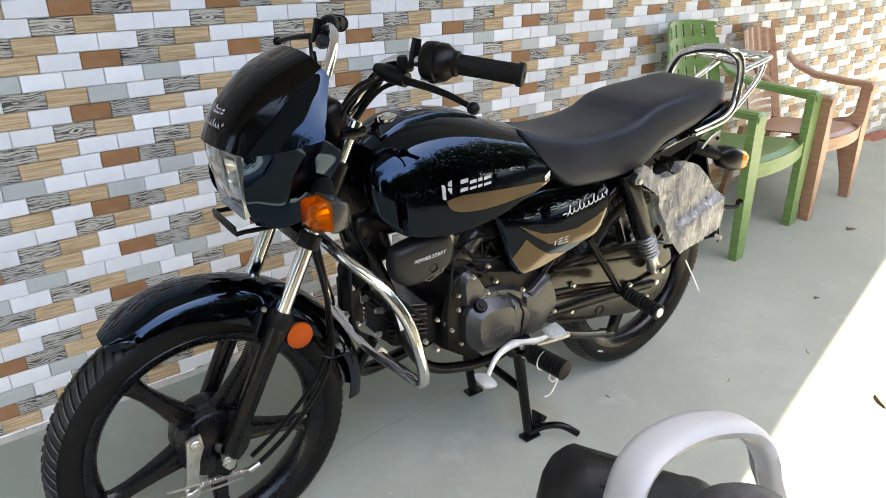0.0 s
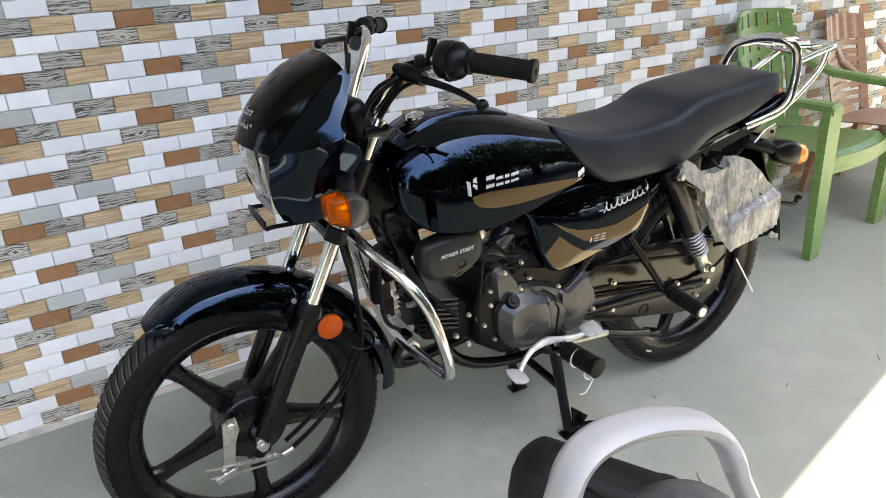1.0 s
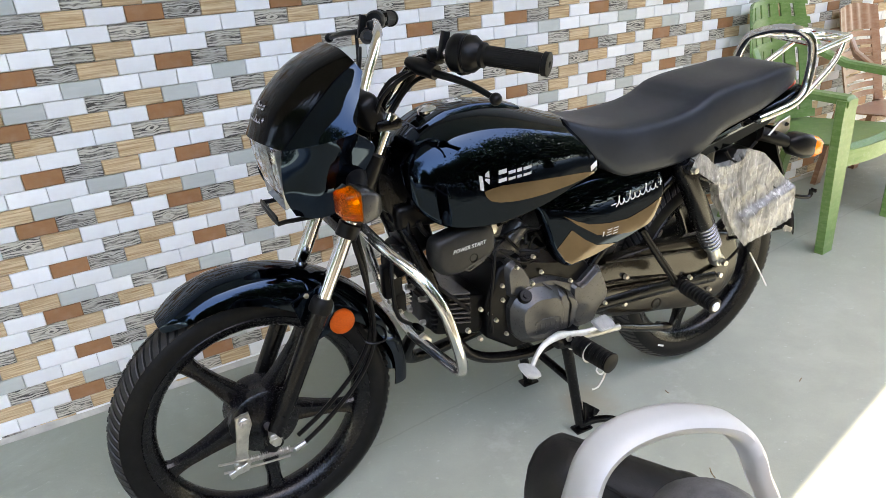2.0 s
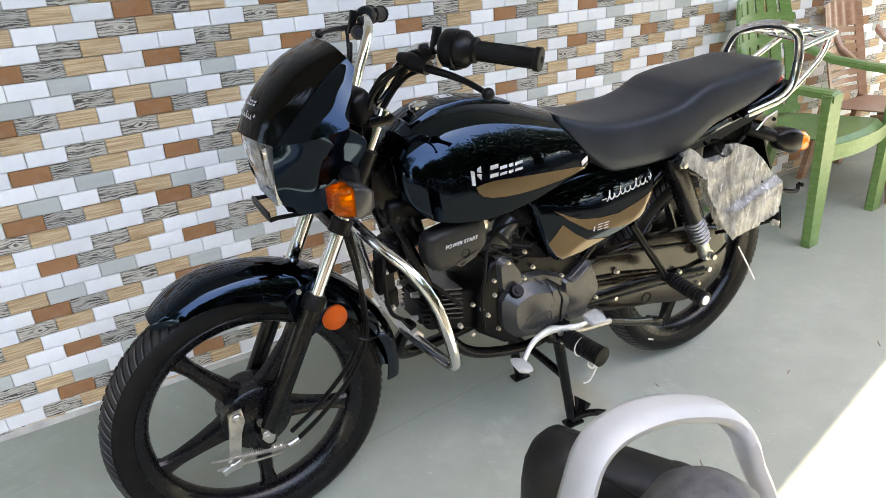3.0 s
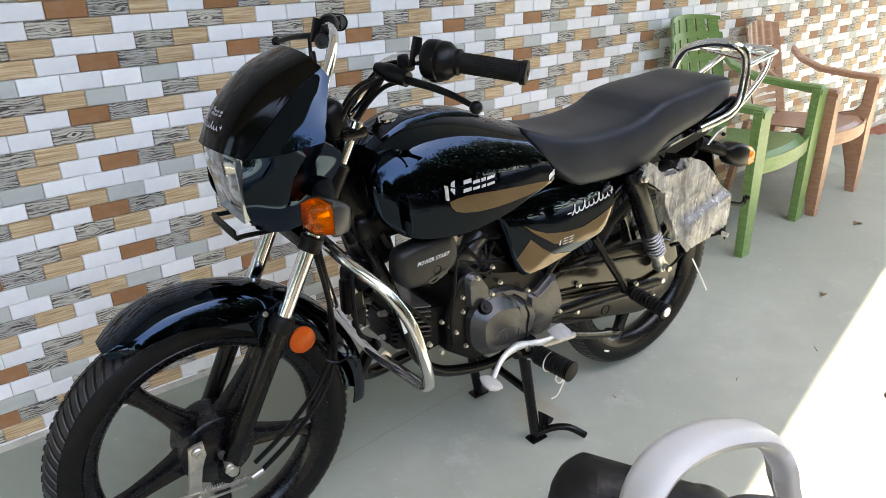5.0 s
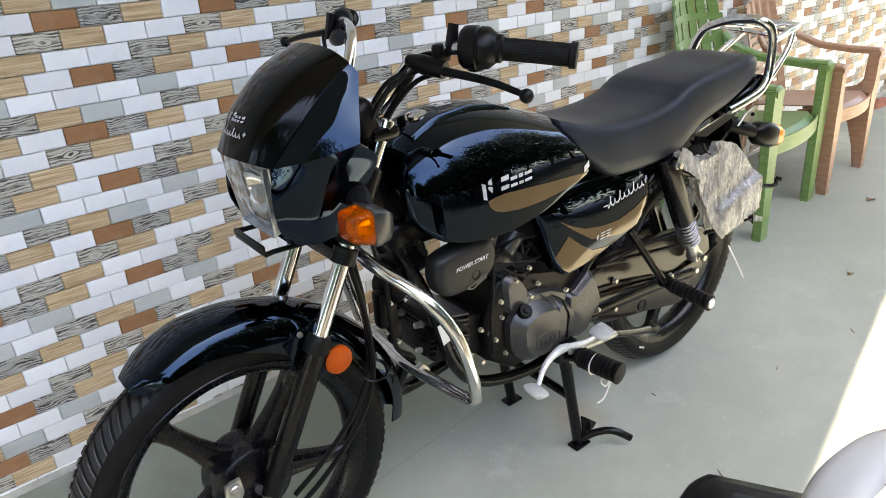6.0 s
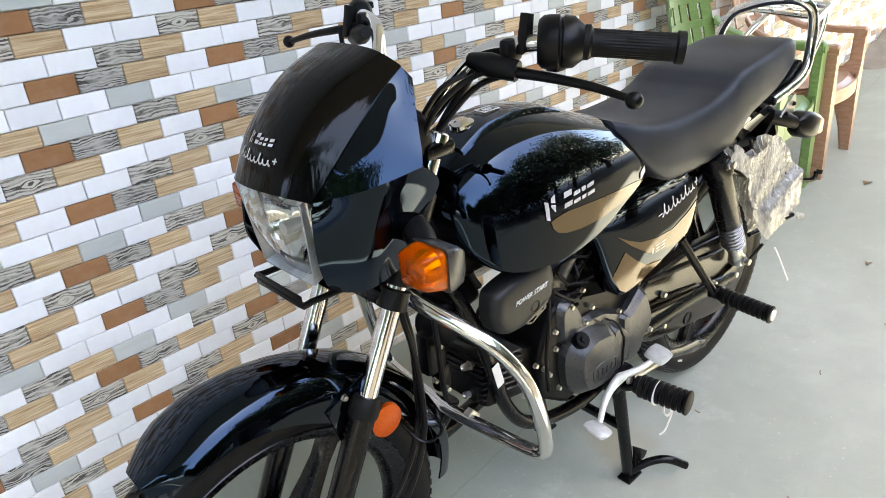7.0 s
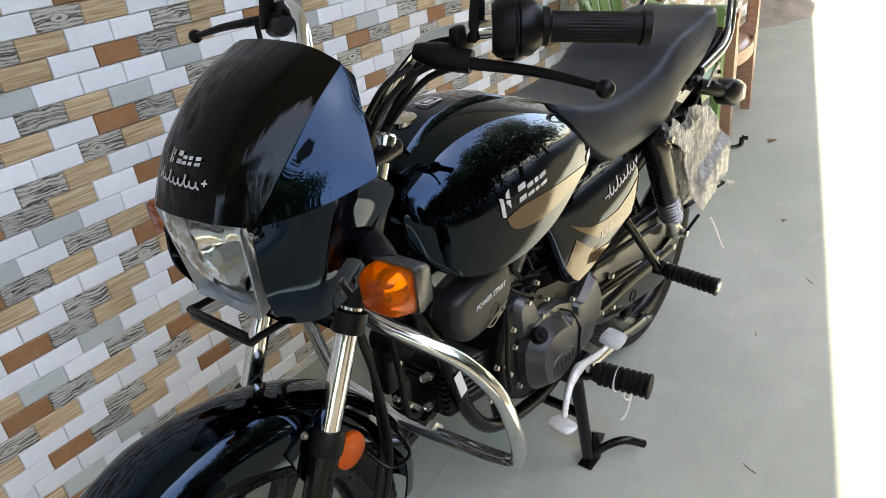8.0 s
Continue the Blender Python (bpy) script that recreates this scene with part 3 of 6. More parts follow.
bolt("axle_nut", (0.004, -0.096, 0.290), 0.0145, front_wheel, h=0.012, front=True)
b = bmesh.new()
box(b, (0.222, 0, 0.712), (0.05, 0.17, 0.030), 0.008)
box(b, (0.318, 0, 0.905), (0.055, 0.20, 0.024), 0.008)
tube(b, [(0.252, 0, 0.70), (0.325, 0, 0.90)], 0.026, 16)
part("triple_clamp", moved(b, STEER), M_FORKLOW, bike)
for s in (-1, 1):
    b = bmesh.new()
    rod(b, (0.318, s * 0.083, 0.90), (0.330, s * 0.083, 0.925), 0.017, 0.015, 16, 0.003)
    part("fork_cap", moved(b, STEER), M_CHROME, bike)

# front mudguard
grid = []
for i in range(37):
    t = i / 36
    a = radians(119.5 - 124 * t)
    lift = 0.345 - 0.020 * max(0, 0.16 - t) / 0.16
    half = 0.066 * min(1.0, 0.45 + 4.5 * t ** 0.8) * min(1.0, 0.50 + 2.4 * (1 - t))
    drop = 0.018 + 0.020 * min(1.0, t / 0.15) + 0.040 * math.exp(-((t - 0.45) / 0.20) ** 2)
    row = []
    for k in range(15):
        u = k / 7 - 1
        bend = abs(u) ** 2.6
        rr = lift - drop * bend
        y = half * (math.sin(u * 1.35) / math.sin(1.35))
        row.append((FRONT_C[0] + rr * math.cos(a), y, FRONT_C[2] + rr * math.sin(a)))
    grid.append(row)
b = bmesh.new()
sheet(b, grid, -0.003)
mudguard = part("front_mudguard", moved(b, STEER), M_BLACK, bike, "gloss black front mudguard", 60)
for s in (-1, 1):
    b = bmesh.new()
    slab(b, [(0.085, 0.575), (0.155, 0.60), (0.175, 0.55), (0.165, 0.49), (0.125, 0.47), (0.105, 0.51)], s * 0.062, s * 0.070, 0.003, 2)
    part("stay", moved(b, STEER), M_BLACK, mudguard)
    bolt("mudguard_bolt", (0.118, s * 0.0705, 0.585), 0.006, mudguard, axis=(0, s, 0), front=True)
b = bmesh.new()
lathe(b, [(0, 0.010), (0.022, 0.009), (0.0275, 0.006), (0.0285, 0.0), (0.0285, -0.008), (0, -0.008)], (0.186, -0.066, 0.502), (0, -1, 0), 28)
part("reflector", moved(b, STEER), M_REFLECTOR, bike, "round orange side reflector")
b = bmesh.new()
lathe(b, [(0, 0.010), (0.022, 0.009), (0.0275, 0.006), (0.0285, 0.0), (0.0285, -0.008), (0, -0.008)], (0.186, 0.066, 0.502), (0, 1, 0), 28)
part("reflector", moved(b, STEER), M_REFLECTOR, bike, "round orange side reflector")
b = bmesh.new()
box(b, (0.160, -0.066, 0.50), (0.06, 0.008, 0.022), 0.003)
part("reflector_bracket", moved(b, STEER), M_FORKLOW, bike)

# front brake arm, rod, spring and cable ends
b = bmesh.new()
slab(b, [(-0.081, 0.348), (-0.053, 0.353), (-0.050, 0.322), (-0.064, 0.295), (-0.072, 0.255), (-0.066, 0.232), (-0.074, 0.212), (-0.098, 0.210), (-0.102, 0.236), (-0.090, 0.262), (-0.086, 0.30)], -0.082, -0.074, 0.002, 2)
arm = part("brake_arm", moved(b, STEER @ Matrix.Translation((0.016, 0, 0.012))), M_STEEL, bike, "zinc-plated brake arm")
b = bmesh.new()
rod(b, (-0.050, -0.070, 0.350), (-0.050, -0.092, 0.350), 0.0115, bevel=0.002)
part("arm_clamp", moved(b, STEER), M_STEEL, arm)
b = bmesh.new()
rod(b, (-0.078, -0.070, 0.243), (-0.078, -0.094, 0.243), 0.0075, bevel=0.002)
part("arm_pin", moved(b, STEER), M_STEEL, arm)
b = bmesh.new()
slab(b, [(-0.100, 0.238), (-0.060, 0.252), (-0.056, 0.240), (-0.096, 0.224)], -0.086, -0.091, 0.001, 1)
part("cable_stop", moved(b, STEER), M_STEEL, arm)
bolt("arm_bolt", (-0.051, -0.093, 0.350), 0.009, arm, h=0.008, front=True)
b = bmesh.new()
tube(b, [(-0.116, -0.082, 0.264), (-0.04, -0.084, 0.252), (0.06, -0.087, 0.243)], 0.0026, 8)
tube(b, [(-0.108, -0.082, 0.240), (-0.03, -0.085, 0.232), (0.03, -0.086, 0.228)], 0.0024, 8)
part("brake_rod", moved(b, STEER), M_STEEL, arm)
b = bmesh.new()
coil = [(-0.055 + 0.09 * i / 160, -0.084 - 0.0062 * math.cos(i * 0.75) - 0.002 * i / 160, 0.254 - 0.009 * i / 160 + 0.0062 * math.sin(i * 0.75)) for i in range(161)]
tube(b, coil, 0.0014, 5, smooth=False)
part("brake_spring", moved(b, STEER), M_STEEL, arm)
for i, (dy, dz) in enumerate(((0.0, 0.0), (0.012, 0.02))):
    b = bmesh.new()
    tube(b, [(0.055, -0.090 + dy, 0.246 + dz), (0.12, -0.092 + dy, 0.290 + dz), (0.20, -0.088 + dy, 0.360 + dz), (0.245, -0.080 + dy, 0.43 + dz), (0.250, -0.082 + dy, 0.52), (0.235 + 0.01 * i, -0.090 + dy, 0.62), (0.225 + 0.012 * i, -0.085 + dy, 0.70), (0.25, -0.07 + dy, 0.79), (0.30, -0.05, 0.88)], 0.0052, 8)
    part("cable", moved(b, STEER), M_PLASTIC, bike)
b = bmesh.new()
tube(b, [(0.042, -0.090, 0.244), (0.066, -0.091, 0.252)], 0.0068, 10)
part("cable_end", moved(b, STEER), M_STEEL, bike)
b = bmesh.new()
tube(b, [(0.215, -0.07, 0.475), (0.225, -0.105, 0.455), (0.262, -0.108, 0.452), (0.272, -0.08, 0.462), (0.255, -0.062, 0.47)], 0.0028, 8)
part("cable_guide", moved(b, STEER), M_FORKLOW, bike)

# fairing with headlight
SIDE = [[(0.259, -0.100, 1.029), (0.264, -0.104, 1.022), (0.269, -0.108, 1.014)],
        [(0.210, -0.104, 0.998), (0.229, -0.123, 0.988), (0.247, -0.136, 0.975)],
        [(0.158, -0.099, 0.948), (0.192, -0.135, 0.944), (0.230, -0.160, 0.938)],
        [(0.109, -0.087, 0.890), (0.162, -0.135, 0.903), (0.222, -0.168, 0.921)],
        [(0.101, -0.091, 0.850), (0.166, -0.137, 0.862), (0.262, -0.151, 0.886)],
        [(0.101, -0.094, 0.803), (0.158, -0.129, 0.806), (0.244, -0.132, 0.835)],
        [(0.118, -0.084, 0.762), (0.160, -0.111, 0.757), (0.222, -0.114, 0.772)]]
fairing = thing("fairing", "", "")
fairing.parent = bike
for s in (1, -1):
    b = bmesh.new()
    rows = SIDE if s > 0 else [flip(r) for r in SIDE]
    for half in (rows[:4], rows[3:]):
        sheet(b, fine_grid(half, 6, 6), -0.003 if s < 0 else 0.003)
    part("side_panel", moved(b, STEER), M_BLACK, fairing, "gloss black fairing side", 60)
CENTRE = [(0.247, 1.051), (0.172, 1.020), (0.106, 0.962), (0.074, 0.903)]
rows = []
for (cx, cz), side in zip(CENTRE, SIDE[:4]):
    p = Vector(side[0])
    rows.append([(p.x, p.y, p.z), ((cx * 0.72 + p.x * 0.28), p.y * 0.62, cz * 0.78 + p.z * 0.22), (cx, 0, cz), ((cx * 0.72 + p.x * 0.28), -p.y * 0.62, cz * 0.78 + p.z * 0.22), (p.x, -p.y, p.z)])
b = bmesh.new()
PANEL = fine_grid(rows, 6, 5)
sheet(b, PANEL, 0.003)
front_panel = part("front_panel", moved(b, STEER), M_MATT, fairing, "satin black fairing visor", 60)
# pale marks on the visor: a split sign, a row of blocks and a slanted script line
from mathutils.bvhtree import BVHTree
skin_bm = bmesh.new()
skin_bm.from_mesh(front_panel.data)
VISOR_SKIN = BVHTree.FromBMesh(skin_bm)


def visor_mark(*shapes):
    b = bmesh.new()
    for corners in shapes:
        ring = []
        for y, z in corners:
            p = STEER @ Vector((0.1, y, z))
            hit = VISOR_SKIN.ray_cast(Vector((-0.3, p.y, p.z)), Vector((1, 0, 0)))
            ring.append(b.verts.new((hit[0] if hit[0] else p) + Vector((-0.0016, 0, 0.0006))))
        b.faces.new(ring)
    part("emblem_stroke", b, M_DECAL, fairing, "pale printed mark")


def visor_stroke(y, z, w, h, lean=0.0):
    visor_mark([(y, z), (y - w, z), (y - w - h * lean, z + h), (y - h * lean, z + h)])


visor_stroke(0.021, 0.9535, 0.0032, 0.013)
visor_stroke(0.0155, 0.954, 0.003, 0.005)
visor_stroke(0.0155, 0.9605, 0.003, 0.005)
for k, (w, h) in enumerate(((0.0085, 0.0115), (0.0070, 0.0082), (0.0055, 0.0082), (0.0075, 0.0082))):
    visor_stroke(0.006 - 0.0098 * k, 0.9545, w, h * 0.36, 0.1)
    visor_stroke(0.006 - 0.0098 * k, 0.9545 + h * 0.60, w, h * 0.40, 0.1)


def squiggle(n, rise, tall, loops):
    """Points of a flowing line along u from 0 to 1, with loops that lean forward."""
    pts = []
    for i in range(n + 1):
        u = i / n
        a = u * loops * math.tau
        high = tall * (1.0 if int(u * loops) in (0, 2, 5) else 0.55)
        pts.append((u + 0.035 * math.sin(a + 0.6), rise * u + high * 0.5 * (1 - math.cos(a))))
    return pts


line = squiggle(64, 0.0, 1.0, 8)
script = []
for (u0, v0), (u1, v1) in zip(line, line[1:]):
    ya, za, yb, zb = 0.038 - 0.073 * u0 - 0.004 * v0, 0.9365 - 0.003 * u0 + 0.0115 * v0, 0.038 - 0.073 * u1 - 0.004 * v1, 0.9365 - 0.003 * u1 + 0.0115 * v1
    d = Vector((yb - ya, zb - za))
    e = Vector((-d.y, d.x)).normalized() * 0.0011
    script.append([(ya + e.x, za + e.y), (ya - e.x, za - e.y), (yb - e.x, zb - e.y), (yb + e.x, zb + e.y)])
visor_mark(*script)
visor_stroke(-0.0385, 0.9385, 0.007, 0.0016)
visor_stroke(-0.0412, 0.9360, 0.0018, 0.0066)
b = bmesh.new()
box(b, (0.288, 0, 0.930), (0.056, 0.19, 0.075), 0.024, Matrix.Rotation(radians(-24), 3, "Y"), 4)
part("instrument_panel", moved(b, STEER), M_PLASTIC, fairing)
b = bmesh.new()
sheet(b, [[(0.122, y, 0.760), (0.17, y * 1.25, 0.752), (0.235, y * 1.4, 0.765)] for y in (-0.072, -0.036, 0.0, 0.036, 0.072)], 0.004)
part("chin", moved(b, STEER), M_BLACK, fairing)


def lens_grid(inset, ys, zs, back=0.0):
    out = []
    for z in zs:
        row = []
        k = (z - 0.762) / (0.902 - 0.762)
        cx = 0.070 + 0.052 * (1 - k) ** 2.2 + 0.008 * k
        hw = (0.066 + 0.021 * min(1, k * 1.6)) - inset
        for u in ys:
            row.append((cx + 0.030 * abs(u) ** 2.4 * (0.6 + 0.4 * k) + back, u * hw, z + 0.010 * k * (1 - u * u)))
        out.append(row)
    return out


US = [i / 8 - 1 for i in range(17)]
ZS = [0.764 + 0.129 * i / 12 for i in range(13)]
headlight = thing("headlight", "", "")
headlight.parent = bike
b = bmesh.new()
sheet(b, lens_grid(0.0, US, ZS), 0.003)
part("lens", moved(b, STEER), M_LENS, headlight, "clear headlight lens", 80)
b = bmesh.new()
grid = []
for i in range(13):
    row = []
    v = i / 12 * 2 - 1
    for j in range(41):
        u = j / 20 - 1
        depth = 0.055 * (1 - min(1.0, (u * u * 0.9 + v * v * 0.9))) + 0.004 * abs(math.sin(u * 9.4)) * (1 if v > -0.35 else 0)
        row.append((0.112 + depth + 0.012 * (1 - (v + 1) / 2), u * 0.066, 0.833 + v * 0.052))
    grid.append(row)
sheet(b, grid, 0.002)
part("reflector_bowl", moved(b, STEER), M_CHROME, headlight, "mirror reflector bowl", 80)
b = bmesh.new()
lathe(b, [(0, -0.02), (0.010, -0.018), (0.011, 0.0), (0.008, 0.012), (0, 0.014)], (0.128, 0, 0.833), (1, 0, 0), 14)
part("bulb", moved(b, STEER), M_WHITE, headlight)
b = bmesh.new()
for s in (-1, 1):
    sheet(b, [[(0.094 + 0.012 * (1 - k), s * (0.064 + 0.016 * k * 1), 0.770 + 0.12 * k), (0.112 + 0.01 * (1 - k), s * 0.060, 0.775 + 0.11 * k)] for k in (0, 0.25, 0.5, 0.75, 1.0)], 0.002)
sheet(b, [[(0.105, y, 0.768), (0.150, y, 0.780)] for y in (-0.06, -0.03, 0, 0.03, 0.06)], 0.002)
part("lens_surround", moved(b, STEER), M_LENS_SIDE, headlight, "grey frosted edge of the headlight")

# front indicators and lower bracket
def front_indicator(s):
    th = thing("front_indicator", "", "")
    th.parent = bike
    b = bmesh.new()
    secs = [(0.166, 0.0205, 0.0185), (0.168, 0.0230, 0.0210), (0.174, 0.0250, 0.0230), (0.188, 0.0275, 0.0255), (0.200, 0.0295, 0.0270)]
    wide = 0.236 if s > 0 else -0.193

    def ring(x, hy, hz):
        return [(x, wide + u * hy, 0.803 - (x - 0.20) * 0.10 + v * hz) for u, v in ((-1.0, -0.80), (-0.94, -0.94), (-0.80, -1), (0.68, -1), (0.84, -0.94), (0.90, -0.80), (1.0, 0.80), (0.94, 0.94), (0.80, 1), (-0.80, 1), (-0.94, 0.94), (-1.0, 0.80))]
    loft(b, [ring(*q) for q in secs])
    part("amber_lens", moved(b, STEER), M_AMBER, th, "amber plastic lens", 50)
    b = bmesh.new()
    loft(b, [ring(*q) for q in ((0.200, 0.0335, 0.030), (0.208, 0.0335, 0.030), (0.228, 0.029, 0.025), (0.242, 0.018, 0.015), (0.246, 0.008, 0.007))])
    part("housing", moved(b, STEER), M_ENGINE, th, "dusty dark grey housing", 50)
    b = bmesh.new()
    lathe(b, [(0, 0.006), (0.010, 0.004), (0.016, -0.004), (0.018, -0.014), (0, -0.014)], (0.186, wide, 0.803), (-1, 0, 0), 16)
    part("bulb_cup", moved(b, STEER), M_CHROME, th)
    b = bmesh.new()
    tube(b, [(0.212, wide * 0.88, 0.815), (0.225, s * 0.140, 0.826), (0.235, s * 0.10, 0.832)], [0.019, 0.0205, 0.0225], 14)
    part("stalk", moved(b, STEER), M_RUBBER, th)


front_indicator(-1)
front_indicator(1)
b = bmesh.new()
tube(b, [(0.19, 0.074, 0.742), (0.105, 0.070, 0.746), (0.092, 0.062, 0.746), (0.090, -0.046, 0.742), (0.105, -0.052, 0.742), (0.19, -0.050, 0.738)], 0.0048, 8, 3)
box(b, (0.090, 0.008, 0.746), (0.004, 0.118, 0.018), 0.001)
part("plate_bracket", moved(b, STEER), M_PLASTIC, bike, "black front number plate bracket")
b = bmesh.new()
box(b, (0.165, -0.035, 0.742), (0.03, 0.022, 0.024), 0.005)
part("bracket_clip", moved(b, STEER), M_STEEL, bike)

# handlebar, grips, levers
BAR = [(0.322, -0.0, 0.925), (0.323, -0.045, 0.928), (0.339, -0.072, 0.958), (0.364, -0.098, 1.002), (0.380, -0.135, 1.032), (0.402, -0.207, 1.043), (0.430, -0.249, 1.041), (0.500, -0.343, 1.028)]
b = bmesh.new()
RISE = Vector((0.030, 0, 0.017))
BAR_FAR = [tuple(Vector(p) + RISE * min(1.0, max(0.0, (p[1] - 0.05) / 0.10))) for p in flip(BAR[1:])]
tube(b, BAR[::-1] + BAR_FAR, 0.0112, 14, 8)
handlebar = part("handlebar", moved(b, STEER), M_CHROME, bike, "chromed tubular handlebar")
for s in (-1, 1):
    b = bmesh.new()
    box(b, (0.322, s * 0.038, 0.925), (0.042, 0.026, 0.038), 0.008)
    part("bar_clamp", moved(b, STEER), M_STEEL, handlebar)
for s in (-1, 1):
    def q(p):
        return tuple(Vector((p[0], p[1] * -s, p[2])) + (RISE if s > 0 else Vector()))
    g0, g1 = Vector(q((0.432, -0.251, 1.0405))), Vector(q((0.504, -0.348, 1.028)))
    d = (g1 - g0)
    L = d.length
    b = bmesh.new()
    ax = d.normalized()
    side = ax.orthogonal().normalized()
    up = ax.cross(side)
    rows = []
    for h, r, rib in ((-0.004, 0.012, 0), (0.0, 0.0215, 0), (0.007, 0.0215, 0), (0.010, 0.0172, 0), (0.014, 0.0172, 1), (L * 0.5, 0.0170, 1), (L - 0.016, 0.0172, 1), (L - 0.012, 0.0172, 0), (L - 0.010, 0.0200, 0), (L - 0.001, 0.0200, 0), (L, 0.0175, 0), (L, 0.006, 0), (L - 0.003, 0.004, 0)):
        rows.append([g0 + ax * h + (side * math.cos(a) + up * math.sin(a)) * (r - (0.0009 if rib and k % 2 else 0.0)) for k, a in enumerate([math.tau * i / 56 for i in range(56)])])
    loft(b, rows)
    part("grip", moved(b, STEER), M_RUBBER, handlebar, "ribbed black rubber grip")
    b = bmesh.new()
    c0 = Vector(q((0.406, -0.215, 1.0425)))
    dd = (g0 - c0).normalized()
    lathe(b, [(0.012, -0.012), (0.027, -0.012), (0.0325, -0.006), (0.0335, 0.002), (0.0335, 0.014), (0.0305, 0.016), (0.0305, 0.018), (0.0325, 0.020), (0.0315, 0.032), (0.025, 0.040), (0.020, 0.046)], c0, dd, 26)
    if s > 0:
        for v in b.verts:
            off = v.co - c0
            v.co = c0 + dd * off.dot(dd) + (off - dd * off.dot(dd)) * 0.66
    sw = part("switch_housing", moved(b, STEER), M_PLASTIC, handlebar)
    b = bmesh.new()
    box(b, c0 + Vector((0.018, 0, 0.010)) + dd * 0.01, (0.018, 0.016, 0.012), 0.003)
    box(b, c0 + Vector((0.020, 0, -0.008)) + dd * 0.012, (0.014, 0.014, 0.010), 0.003)
    box(b, c0 + Vector((0.0, 0, -0.028)) + dd * 0.01, (0.022, 0.02, 0.016), 0.004)
    part("switch", moved(b, STEER), M_PLASTIC, sw)
    b = bmesh.new()
    tube(b, [q((0.350, -0.128, 1.024)), q((0.360, -0.155, 1.018)), q((0.374, -0.192, 1.010))], [0.009, 0.0160, 0.0135], 12)
    box(b, q((0.384, -0.172, 1.034)), (0.030, 0.018, 0.030), 0.006)
    slab(b, [(0.380, 1.030), (0.398, 1.034), (0.404, 1.076), (0.392, 1.079)], q((0, -0.182, 0))[1], q((0, -0.196, 0))[1], 0.002, 2)
    part("lever_perch", moved(b, STEER), M_PLASTIC, handlebar)
    b = bmesh.new()
    if s < 0:
        path = [(0.372, -0.188, 1.009), (0.388, -0.235, 1.003), (0.396, -0.285, 0.997), (0.399, -0.325, 0.990), (0.400, -0.346, 0.986)]
    else:
        path = [(0.404, 0.170, 1.046), (0.385, 0.220, 1.039), (0.376, 0.280, 1.030), (0.372, 0.335, 1.018), (0.371, 0.350, 1.015)]
    tube(b, path, [0.0075, 0.0065, 0.0058, 0.005, 0.005], 10)
    bmesh.ops.create_uvsphere(b, u_segments=14, v_segments=10, radius=0.0108, matrix=Matrix.Translation(path[-1]))
    part("lever", moved(b, STEER), M_PLASTIC, handlebar, "black ball-ended hand lever")
b = bmesh.new()
tube(b, [(0.374, -0.118, 1.012), (0.358, -0.100, 0.975), (0.338, -0.086, 0.940), (0.316, -0.070, 0.895), (0.300, -0.055, 0.84)], 0.0065, 10)
part("cable_sleeve", moved(b, STEER), M_RUBBER, bike)
b = bmesh.new()
tube(b, [(0.368, -0.190, 1.012), (0.355, -0.162, 1.012), (0.340, -0.128, 0.997), (0.314, -0.108, 0.972), (0.299, -0.096, 0.945), (0.292, -0.080, 0.905), (0.295, -0.055, 0.86)], 0.0042, 10)
part("cable", moved(b, STEER), M_PLASTIC, bike)
for pts in ([(0.355, -0.118, 1.004), (0.325, -0.095, 0.985), (0.302, -0.070, 0.935), (0.295, -0.055, 0.88), (0.30, -0.05, 0.80)],
            [(0.385, -0.190, 1.008), (0.362, -0.135, 0.990), (0.338, -0.095, 0.945), (0.318, -0.060, 0.89)],
            [(0.385, 0.205, 1.040), (0.378, 0.190, 0.985), (0.340, 0.110, 0.930), (0.300, 0.06, 0.86)],
            [(0.385, 0.190, 1.008), (0.360, 0.135, 0.990), (0.335, 0.095, 0.945), (0.318, 0.060, 0.89)]):
    b = bmesh.new()
    tube(b, pts, 0.0042, 8)
    part("cable", moved(b, STEER), M_PLASTIC, bike)

# frame
b = bmesh.new()
tube(b, [(0.300, 0, 0.80), (0.325, 0, 0.71), (0.345, 0, 0.655)], 0.017, 14)
tube(b, [(0.305, 0, 0.80), (0.42, 0, 0.735), (0.60, 0, 0.70), (0.78, 0, 0.67)], 0.02, 12)
for s in (-1, 1):
    tube(b, [(0.70, s * 0.075, 0.690), (0.90, s * 0.088, 0.690), (1.10, s * 0.095, 0.695), (1.30, s * 0.10, 0.735), (1.46, s * 0.10, 0.775)], 0.012, 10)
    tube(b, [(0.80, s * 0.07, 0.40), (0.86, s * 0.085, 0.50), (1.00, s * 0.092, 0.60), (1.13, s * 0.098, 0.70)], 0.012, 10)
    tube(b, [(0.335, s * 0.020, 0.70), (0.358, s * 0.050, 0.640), (0.380, s * 0.064, 0.580), (0.400, s * 0.069, 0.520), (0.420, s * 0.072, 0.445), (0.442, s * 0.075, 0.380), (0.485, s * 0.078, 0.322), (0.56, s * 0.080, 0.288), (0.68, s * 0.080, 0.270), (0.78, s * 0.08, 0.30), (0.80, s * 0.08, 0.36)], 0.0135, 12)
part("main_frame", b, M_FORKLOW, bike, "black tubular steel frame")
b = bmesh.new()
tube(b, [(0.278, 0, 0.70), (0.332, 0, 0.845)], 0.027, 16)
part("head_tube", b, M_FORKLOW, bike)
b = bmesh.new()
